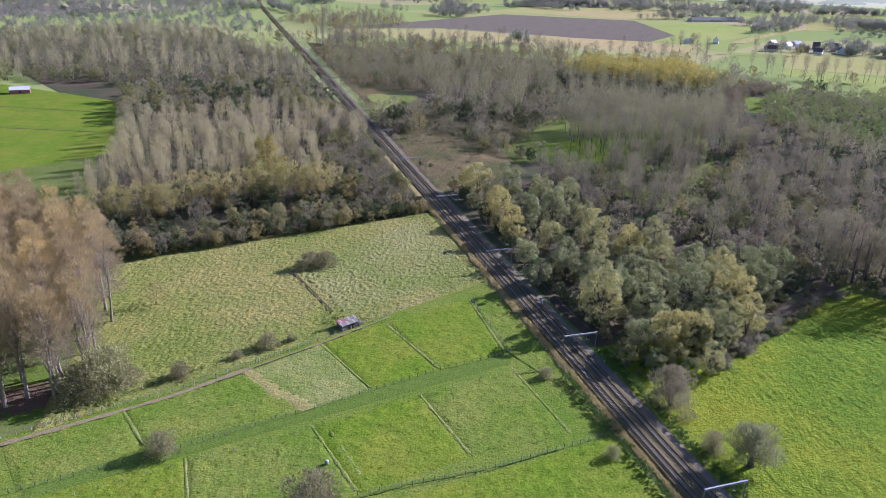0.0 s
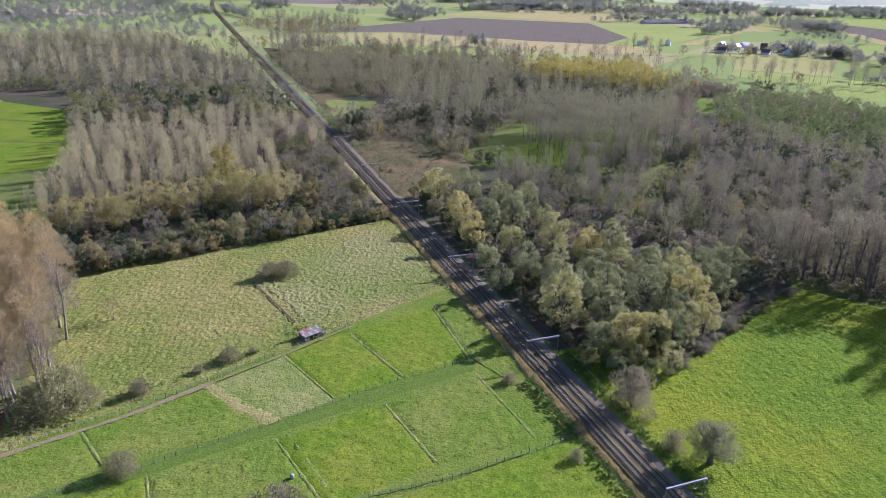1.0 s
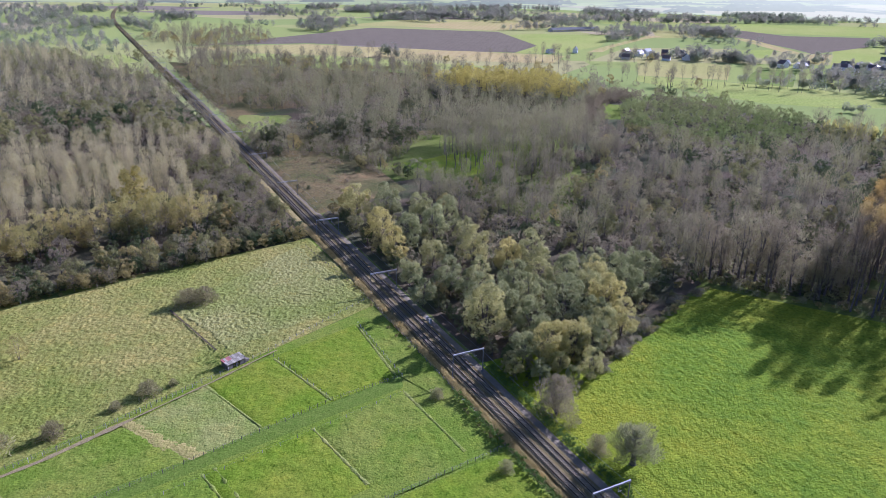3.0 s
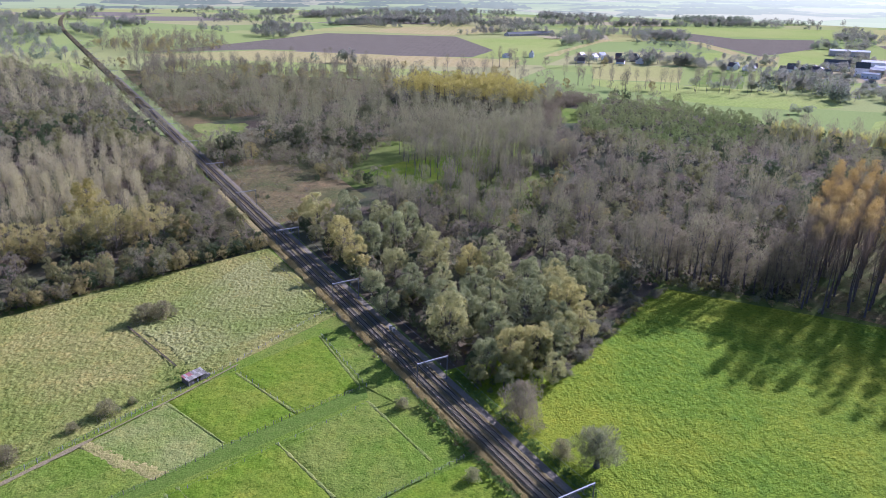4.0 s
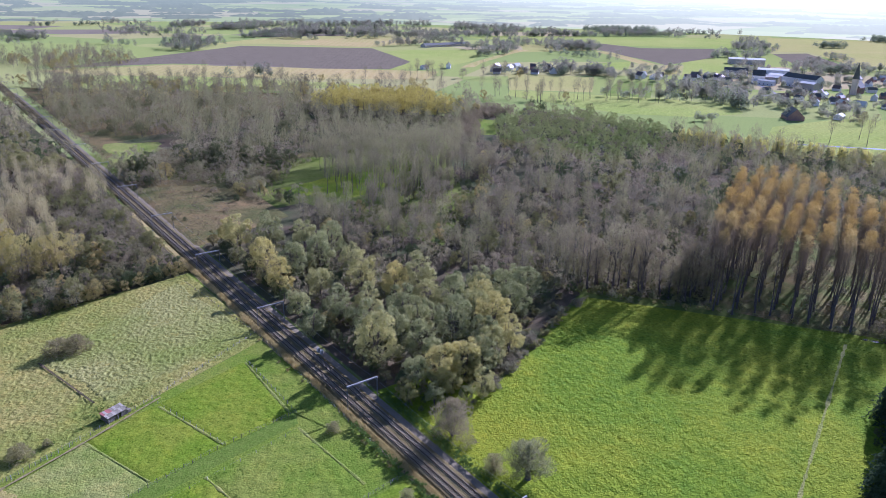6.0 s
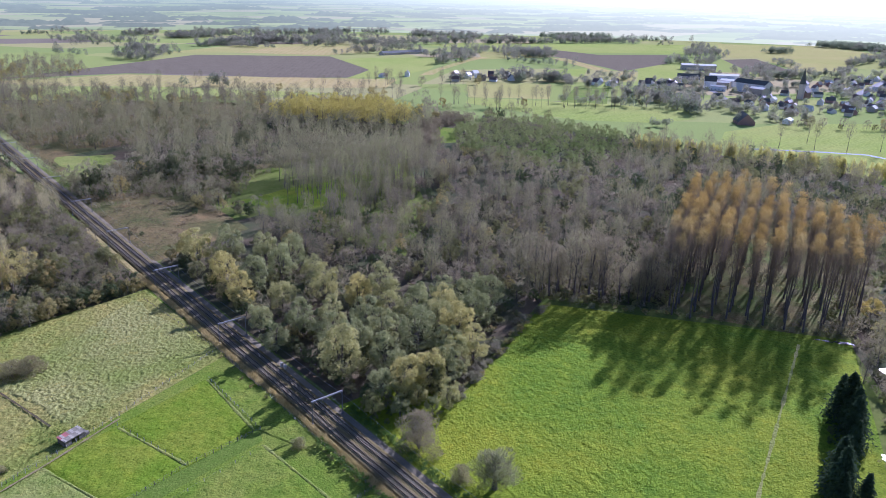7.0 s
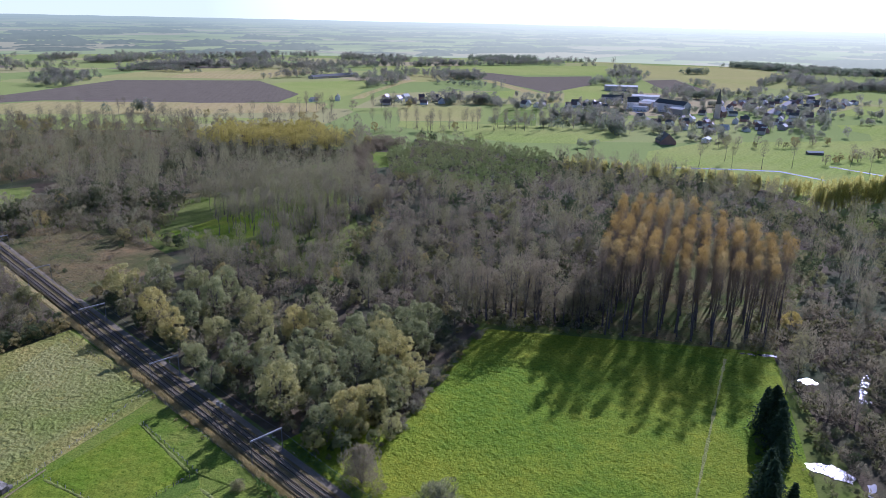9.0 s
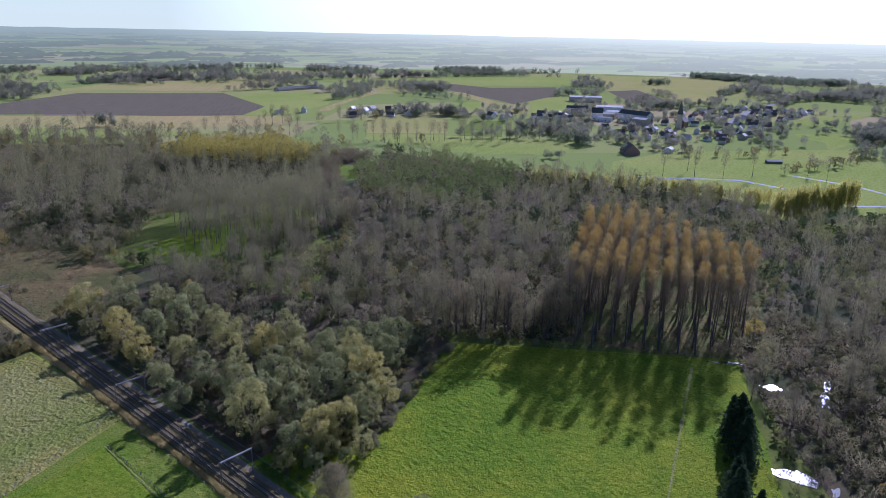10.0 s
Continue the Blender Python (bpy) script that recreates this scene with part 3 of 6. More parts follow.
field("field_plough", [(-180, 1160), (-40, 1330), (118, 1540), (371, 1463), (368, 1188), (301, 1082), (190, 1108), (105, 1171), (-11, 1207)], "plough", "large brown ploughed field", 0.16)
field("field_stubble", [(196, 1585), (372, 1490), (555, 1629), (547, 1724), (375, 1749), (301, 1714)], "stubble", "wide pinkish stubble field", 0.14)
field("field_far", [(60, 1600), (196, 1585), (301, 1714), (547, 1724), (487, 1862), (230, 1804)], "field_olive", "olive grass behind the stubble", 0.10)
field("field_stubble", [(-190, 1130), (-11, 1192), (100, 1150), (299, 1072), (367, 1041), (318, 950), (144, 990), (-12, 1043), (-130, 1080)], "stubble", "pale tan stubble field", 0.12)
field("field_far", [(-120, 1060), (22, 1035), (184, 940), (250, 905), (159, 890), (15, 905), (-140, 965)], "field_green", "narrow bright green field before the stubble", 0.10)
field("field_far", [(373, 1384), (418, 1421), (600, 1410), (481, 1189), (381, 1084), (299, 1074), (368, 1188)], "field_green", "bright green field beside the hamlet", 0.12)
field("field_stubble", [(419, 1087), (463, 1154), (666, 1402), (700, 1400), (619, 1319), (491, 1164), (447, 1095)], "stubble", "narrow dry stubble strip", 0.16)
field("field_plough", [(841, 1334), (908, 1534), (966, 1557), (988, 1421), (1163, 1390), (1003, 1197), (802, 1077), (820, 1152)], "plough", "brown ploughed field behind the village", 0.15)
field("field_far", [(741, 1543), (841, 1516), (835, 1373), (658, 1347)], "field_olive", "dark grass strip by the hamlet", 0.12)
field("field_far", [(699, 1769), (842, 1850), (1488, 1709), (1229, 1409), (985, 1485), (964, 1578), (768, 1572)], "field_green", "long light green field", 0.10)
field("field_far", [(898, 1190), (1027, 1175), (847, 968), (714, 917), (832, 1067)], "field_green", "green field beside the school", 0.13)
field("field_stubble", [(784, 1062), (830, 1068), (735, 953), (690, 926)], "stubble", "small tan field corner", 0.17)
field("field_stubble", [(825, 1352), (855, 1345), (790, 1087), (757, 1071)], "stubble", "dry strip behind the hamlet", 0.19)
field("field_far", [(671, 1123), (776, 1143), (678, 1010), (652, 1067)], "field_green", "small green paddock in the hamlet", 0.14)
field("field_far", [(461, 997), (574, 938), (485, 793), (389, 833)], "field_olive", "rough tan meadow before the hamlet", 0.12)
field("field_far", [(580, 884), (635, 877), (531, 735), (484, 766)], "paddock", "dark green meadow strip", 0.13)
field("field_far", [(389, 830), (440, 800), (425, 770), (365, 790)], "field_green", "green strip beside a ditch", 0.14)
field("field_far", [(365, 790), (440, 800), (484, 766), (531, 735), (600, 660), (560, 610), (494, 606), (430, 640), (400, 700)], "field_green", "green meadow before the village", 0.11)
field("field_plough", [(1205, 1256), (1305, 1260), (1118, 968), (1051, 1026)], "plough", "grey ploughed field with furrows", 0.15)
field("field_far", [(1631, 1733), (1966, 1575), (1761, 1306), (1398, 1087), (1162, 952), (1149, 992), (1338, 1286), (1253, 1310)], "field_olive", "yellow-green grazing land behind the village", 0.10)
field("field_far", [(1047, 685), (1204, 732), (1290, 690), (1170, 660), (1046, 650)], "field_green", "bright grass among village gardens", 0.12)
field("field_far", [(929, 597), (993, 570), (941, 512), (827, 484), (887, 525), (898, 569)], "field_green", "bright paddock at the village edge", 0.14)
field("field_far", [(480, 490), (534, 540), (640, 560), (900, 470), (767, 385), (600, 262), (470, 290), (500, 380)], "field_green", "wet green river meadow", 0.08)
patch("forest_floor", [(-48, 520), (90, 520), (270, 800), (-180, 960)], M["heath"], "brown rough ground between bushes and bare trees", z=0.0, step=12.0)
patch("field_clearing", [(-310, 1010), (-200, 850), (-165, 850), (-250, 1040)], M["field_green"], "green clearing in the western woods", z=0.08, step=12.0)


# trees
def tube(path, radii, sides):
    """Points and quads of a tapered tube along a path."""
    path = np.asarray(path, dtype=float)
    n = len(path)
    d = np.gradient(path, axis=0)
    d /= np.linalg.norm(d, axis=1, keepdims=True) + 1e-9
    ref = np.where(np.abs(d[:, 2:]) > 0.9, np.array([[1.0, 0, 0]]), np.array([[0, 0, 1.0]]))
    u = np.cross(d, ref)
    u /= np.linalg.norm(u, axis=1, keepdims=True) + 1e-9
    w = np.cross(d, u)
    a = np.arange(sides) * 2 * np.pi / sides
    v = path[:, None] + np.asarray(radii)[:, None, None] * (u[:, None] * np.cos(a)[None, :, None] + w[:, None] * np.sin(a)[None, :, None])
    k = np.arange(n * sides).reshape(n, sides)
    k2 = np.roll(k, -1, axis=1)
    f = np.stack([k[:-1], k2[:-1], k2[1:], k[1:]], -1).reshape(-1, 4)
    return v.reshape(-1, 3), f


def unit(v):
    return v / (np.linalg.norm(v, axis=-1, keepdims=True) + 1e-9)


def flakes(at, axis, length, width, rs, spread, face=None):
    """One small triangle at each point, its long side near axis; face: the way its flat side looks."""
    n = len(at)
    d = unit(unit(axis) + rs.normal(0, spread, (n, 3)))
    other = rs.normal(0, 1, (n, 3)) if face is None else unit(face) + rs.normal(0, 0.35, (n, 3))
    s = unit(np.cross(d, other))
    if face is not None:
        d = unit(np.cross(other, s))
    L, W = (length * rs.uniform(0.6, 1.4, n))[:, None], (width * rs.uniform(0.6, 1.4, n))[:, None]
    v = np.stack([at - s * W / 2, at + s * W / 2, at + d * L], 1).reshape(-1, 3)
    return v, np.arange(3 * n).reshape(-1, 3)


def envelope(shape, h):
    """Crown radius, as a share of its widest, at the share h of the crown's height."""
    if shape == "round":
        return np.sqrt(np.clip(1 - (2 * h - 0.85) ** 2 / 1.35, 0.02, 1))
    if shape == "column":
        return np.clip(np.sin(np.pi * np.clip(h * 0.92 + 0.06, 0, 1)) ** 0.55, 0.05, 1)
    if shape == "fan":
        return np.clip(np.clip(1 - np.abs(1.9 * h - 1.0) ** 3.2, 0.0, 1) ** 0.6, 0.06, 1) * (0.62 + 0.38 * np.clip(h * 1.7, 0, 1))
    return np.clip(np.sqrt(np.clip(1 - (1.18 * h - 0.2) ** 2, 0.0, 1)), 0.06, 1)  # dome


def grow(seed, height, radius, base, shape, limbs, n_flakes, length, width, trunk_r, clump=0.9, spread=0.6, up=0.5, sides=5, stems=1):
    """Trunk with limbs, and a crown of small flakes set along the limbs in clumps. Returns two (points, faces)."""
    rs = np.random.RandomState(seed)
    wood = Soup()
    tips, dirs = [], []
    for s in range(stems):
        a0 = rs.uniform(0, 2 * np.pi)
        off = np.array([np.cos(a0), np.sin(a0), 0]) * (0.0 if stems == 1 else radius * 0.35)
        top = height * rs.uniform(0.86, 0.95)
        zs = np.linspace(0, 1, 6)
        sway = np.cumsum(rs.normal(0, 0.012 * height, (6, 2)), axis=0) * (zs[:, None] > 0.15)
        path = np.column_stack([sway[:, 0] + off[0] * zs, sway[:, 1] + off[1] * zs, zs * top - 0.3 * (zs == 0)])
        r = trunk_r / math.sqrt(stems) * (1 - 0.9 * zs) * np.where(zs == 0, 1.35, 1.0)
        wood.add(*tube(path, r, sides))
        for i in range(limbs // stems):
            t = base + (0.97 - base) * ((i + rs.uniform(0, 1)) / (limbs // stems))
            z = t * top
            k = np.array([np.interp(t, zs, path[:, j]) for j in range(3)])
            az = i * 2.4 + rs.uniform(-0.5, 0.5) + a0
            e = envelope(shape, np.clip((z - base * height) / (height * (1 - base)), 0, 1)) * radius * rs.uniform(0.72, 1.12)
            rise = e * up * rs.uniform(0.6, 1.4)
            end = k + np.array([np.cos(az) * e, np.sin(az) * e, rise])
            end[2] = min(end[2], height)
            mid = (k + end) / 2 + np.array([0, 0, 0.12 * e])
            lr = max(0.03, trunk_r * 0.32 * (1.05 - t))
            wood.add(*(tube([k, mid, end], [lr, lr * 0.6, lr * 0.2], 3) if sides > 4 else tube([k, end], [lr, lr * 0.25], 3)))
            for q in np.linspace(0.3, 1.0, 5):
                p = (1 - q) ** 2 * k + 2 * q * (1 - q) * mid + q * q * end
                tips.append(p)
                dirs.append(unit(end - k) * 0.6 + np.array([0, 0, up * 0.8]))
    tips, dirs = np.array(tips), np.array(dirs)
    # clump centres round the limbs' points
    m = max(20, n_flakes // 28)
    pick = rs.randint(0, len(tips), m)
    centre = tips[pick] + rs.normal(0, radius * 0.13, (m, 3))
    size = clump * rs.uniform(0.55, 1.35, m)
    which = rs.randint(0, m, n_flakes)
    shell = unit(rs.normal(0, 1, (n_flakes, 3))) * (rs.uniform(0, 1, n_flakes) ** 0.55)[:, None]
    at = centre[which] + shell * size[which][:, None] * np.array([1, 1, 0.8])
    axis = dirs[pick][which] + shell * 0.8
    at[:, 2] = np.clip(at[:, 2], 0.25, height * 1.03)
    return wood.arrays(), flakes(at, axis, length, width, rs, spread)


def broom(seed, height, radius, base, shape, n, length, width, trunk_r, limbs=24, fan=0.6, sides=4, stems=1, voids=22, outer=0.55, fork=0.75, lumps=1.0, stray=0.22, limb_r=None):
    """A leafless crown: fine upright twigs fanning out from the stem and filling a rounded outline, on rising limbs."""
    rs = np.random.RandomState(seed)
    wood = Soup()
    span = height * (1 - base)
    for s in range(stems):
        a0 = rs.uniform(0, 2 * np.pi)
        lean = np.array([np.cos(a0), np.sin(a0)]) * (0.02 * height if stems == 1 else radius * 0.4)
        zs = np.linspace(0, 1, 5)
        top = height * rs.uniform(0.82, 0.92)
        sway = np.cumsum(rs.normal(0, 0.008 * height, (5, 2)), axis=0) * (zs[:, None] > 0.2)
        path = np.column_stack([sway[:, 0] + lean[0] * zs, sway[:, 1] + lean[1] * zs, zs * top - 0.3 * (zs == 0)])
        wood.add(*tube(path, trunk_r / math.sqrt(stems) * (1 - 0.92 * zs) * np.where(zs == 0, 1.35, 1.0), sides))
        for i in range(limbs // stems):
            t = base * fork + (0.85 - base * fork) * (i + rs.uniform()) / (limbs // stems)
            k = np.array([np.interp(t, zs, path[:, j]) for j in range(3)])
            az = i * 2.4 + rs.uniform(-0.5, 0.5)
            ze = min(height * 0.97, k[2] + span * rs.uniform(0.18, 0.4))
            e = envelope(shape, np.clip((ze - base * height) / span, 0.05, 0.98)) * radius * rs.uniform(0.6, 0.95)
            end = np.array([np.cos(az) * e, np.sin(az) * e, ze])
            lr = limb_r or max(0.035, trunk_r * 0.34 * (1.05 - t))
            wood.add(*tube([k, end], [lr, lr * 0.25], 3))
    m = int(n * 1.35)
    h = rs.uniform(0, 1, 6 * m)
    h = h[rs.uniform(0, 1, 6 * m) < envelope(shape, h)][:m]
    az = rs.uniform(0, 2 * np.pi, len(h))
    ph = rs.uniform(0, 6.28, 4)
    lobe = 1 + lumps * (0.14 * np.sin(3 * az + ph[0] + 4 * h) + 0.12 * np.sin(5 * az + ph[1] - 7 * h) + 0.08 * np.sin(9 * h + ph[2]))
    r = envelope(shape, h) * radius * rs.uniform(0, 1, len(h)) ** outer * lobe
    at = np.column_stack([np.cos(az) * r, np.sin(az) * r, base * height + h * span])
    c = at[rs.randint(0, len(at), voids)]
    gap = np.linalg.norm(at[:, None] - c[None], axis=2).min(1) > radius * rs.uniform(0.12, 0.24, len(at))
    at = at[gap][:n]
    axis = unit(at - np.array([0, 0, base * height * 0.7])) * fan + np.array([0, 0, 1 - fan * 0.5])
    at = at - unit(axis) * length * 0.4
    at[:, 2] = np.maximum(at[:, 2], 0.1)
    return wood.arrays(), flakes(at, axis, length, width, rs, stray)


def billow(seed, height, radius, base, lobes, n, length, width, trunk_r, stems=2, sub=8, sides=5, twigs=False, limbs=True):
    """A crown of rounded billows set round the stems: lobes, each made of smaller rounded tufts, of leaves or, with twigs, of
    fine shoots that point outwards and up."""
    rs = np.random.RandomState(seed)
    wood = Soup()
    mid, half = height * (base + (1 - base) * 0.42), height * (1 - base) * 0.58
    roots = []
    for s in range(stems):
        a = 2 * np.pi * (s + rs.uniform(0, 0.6)) / stems
        lean = np.array([np.cos(a), np.sin(a)]) * radius * (0.3 if stems > 1 else 0.06)
        zs = np.linspace(0, 1, 5)
        sway = np.cumsum(rs.normal(0, 0.01 * height, (5, 2)), axis=0) * (zs[:, None] > 0.2)
        path = np.column_stack([lean[0] * zs + sway[:, 0], lean[1] * zs + sway[:, 1], zs * height * 0.8 - 0.3 * (zs == 0)])
        wood.add(*tube(path, trunk_r / math.sqrt(stems) * (1 - 0.85 * zs) * np.where(zs == 0, 1.35, 1.0), sides))
        roots.append(path)
    k = (np.arange(lobes) + 0.5) / lobes
    up = 1.0 - 1.62 * k + rs.normal(0, 0.06, lobes)
    az = np.arange(lobes) * 2.4 + rs.uniform(-0.45, 0.45, lobes)
    ring = np.sqrt(np.clip(1 - up ** 2, 0.03, 1))
    way = np.column_stack([np.cos(az) * ring, np.sin(az) * ring, up])
    reach = rs.uniform(0.5, 0.82, lobes)[:, None]
    centre = way * reach * np.array([radius, radius, half]) + np.array([0, 0, mid])
    size = radius * rs.uniform(0.3, 0.48, lobes)
    for c in centre if limbs else ():
        path = roots[rs.randint(stems)]
        at = path[2] if c[2] > mid else path[1]
        wood.add(*tube([at, (at + c) / 2 + np.array([0, 0, 0.06 * height]), c], [trunk_r * 0.22, trunk_r * 0.14, 0.03], 3))
    which = np.repeat(np.arange(lobes), sub)
    out = unit(way[which] * 0.55 + unit(rs.normal(0, 1, (len(which), 3))))
    tuft = centre[which] + out * size[which][:, None] * rs.uniform(0.55, 0.9, (len(which), 1))
    tr = size[which] * rs.uniform(0.32, 0.58, len(which))
    i = rs.choice(len(which), n, p=tr ** 2 / (tr ** 2).sum())
    shell = unit(out[i] * 0.7 + unit(rs.normal(0, 1, (n, 3))))
    at = tuft[i] + shell * (tr[i] * rs.uniform(0.7, 1.12, n))[:, None]
    at[:, 2] = np.clip(at[:, 2], 0.2, height * 1.04)
    if twigs:
        return wood.arrays(), flakes(at, shell * 0.7 + way[which][i] * 0.5 + np.array([0, 0, 0.6]), length, width, rs, 0.35)
    return wood.arrays(), flakes(at, shell * 0.5 + np.array([0, 0, 0.5]), length, width, rs, 0.5, shell + np.array([0, 0, 0.2]))


def far_crown(seed, height, radius, base, n, length, width):
    """A tree seen from far off: a short stem under a few rounded masses of foliage that run into each other."""
    rs = np.random.RandomState(seed)
    wood = Soup()
    wood.add(*tube([(0, 0, -0.2), (0, 0, height * 0.4), (0, 0, height * 0.7)], [0.3, 0.22, 0.06], 3))
    m, span = 6, height * (1 - base) / 2
    c = rs.normal(0, 1, (m, 3)) * np.array([radius * 0.36, radius * 0.36, span * 0.42])
    c[:, 2] = np.clip(c[:, 2], -span * 0.5, span * 0.5)
    size = rs.uniform(0.45, 0.7, m)
    i = rs.choice(m, n, p=size ** 2 / (size ** 2).sum())
    shell = unit(rs.normal(0, 1, (n, 3)) + np.array([0, 0, 0.25]))
    at = c[i] + shell * (size[i] * rs.uniform(0.8, 1.08, n))[:, None] * np.array([radius, radius, span * 0.85]) + np.array([0, 0, height * base + span])
    at[:, 2] = np.maximum(at[:, 2], 0.3)
    return wood.arrays(), flakes(at, shell * 0.4 + np.array([0, 0, 0.5]), length, width, rs, 0.5, shell + np.array([0, 0, 0.2]))


def row_poplar(seed, height, radius, base):
    """A plantation poplar: tall clear stem, steep fine twigs, and leaves left in tufts over a rounded upper crown."""
    (wv, wf), (tv, tf) = broom(seed, height, radius, base, "column", 1150, 1.5, 0.055, 0.29, limbs=0, fan=0.5, sides=6, voids=40, lumps=1.4, stray=0.28, limb_r=0.045, fork=1.05)
    rs = np.random.RandomState(seed + 1)
    n, m = 430, 26
    h = 0.74 + 0.26 * rs.uniform(0, 1, m) ** 0.8
    az = rs.uniform(0, 2 * np.pi, m)
    r = radius * np.sqrt(np.clip(1 - (h - 0.55) ** 2 / 0.25, 0.02, 1)) * rs.uniform(0.3, 1.0, m)
    c = np.column_stack([np.cos(az) * r, np.sin(az) * r, height * (base + (1 - base) * h)])
    i = rs.randint(0, m, n)
    shell = unit(rs.normal(0, 1, (n, 3)))
    at = c[i] + shell * rs.uniform(0.5, 1.15, (n, 1)) * np.array([1.0, 1.0, 0.9])
    lv, lf = flakes(at, shell + np.array([0, 0, 0.8]), 0.42, 0.28, rs, 0.5, shell + np.array([0, 0, 0.25]))
    return (wv, wf), (np.concatenate([tv, lv]), np.concatenate([tf, lf + len(tv)]))


def spruce(seed, height, radius):
    rs = np.random.RandomState(seed)
    wood = Soup()
    wood.add(*tube([(0, 0, -0.2), (0, 0, height * 0.5), (0, 0, height)], [0.3, 0.18, 0.03], 6))
    at, ax = [], []
    for i in range(120):
        t = (i + rs.uniform()) / 120
        z = height * (0.04 + 0.94 * t)
        e = radius * (1 - t) ** 0.9 * rs.uniform(0.6, 1.15) + 0.15
        az = i * 2.4 + rs.uniform(-0.4, 0.4)
        d = np.array([np.cos(az), np.sin(az), -0.28])
        wood.add(*tube([(0, 0, z), d * e * 0.5 + (0, 0, z), d * e + (0, 0, z)], [0.05, 0.03, 0.01], 3))
        for q in np.linspace(0.1, 1, 26):
            at.append(d * e * q + np.array([0, 0, z]) + rs.normal(0, 0.12 + 0.12 * e * q, 3) * (1, 1, 0.5))
            ax.append(d + np.array([0, 0, -0.5]))
    return wood.arrays(), flakes(np.array(at), np.array(ax), 0.95, 0.55, rs, 0.5)


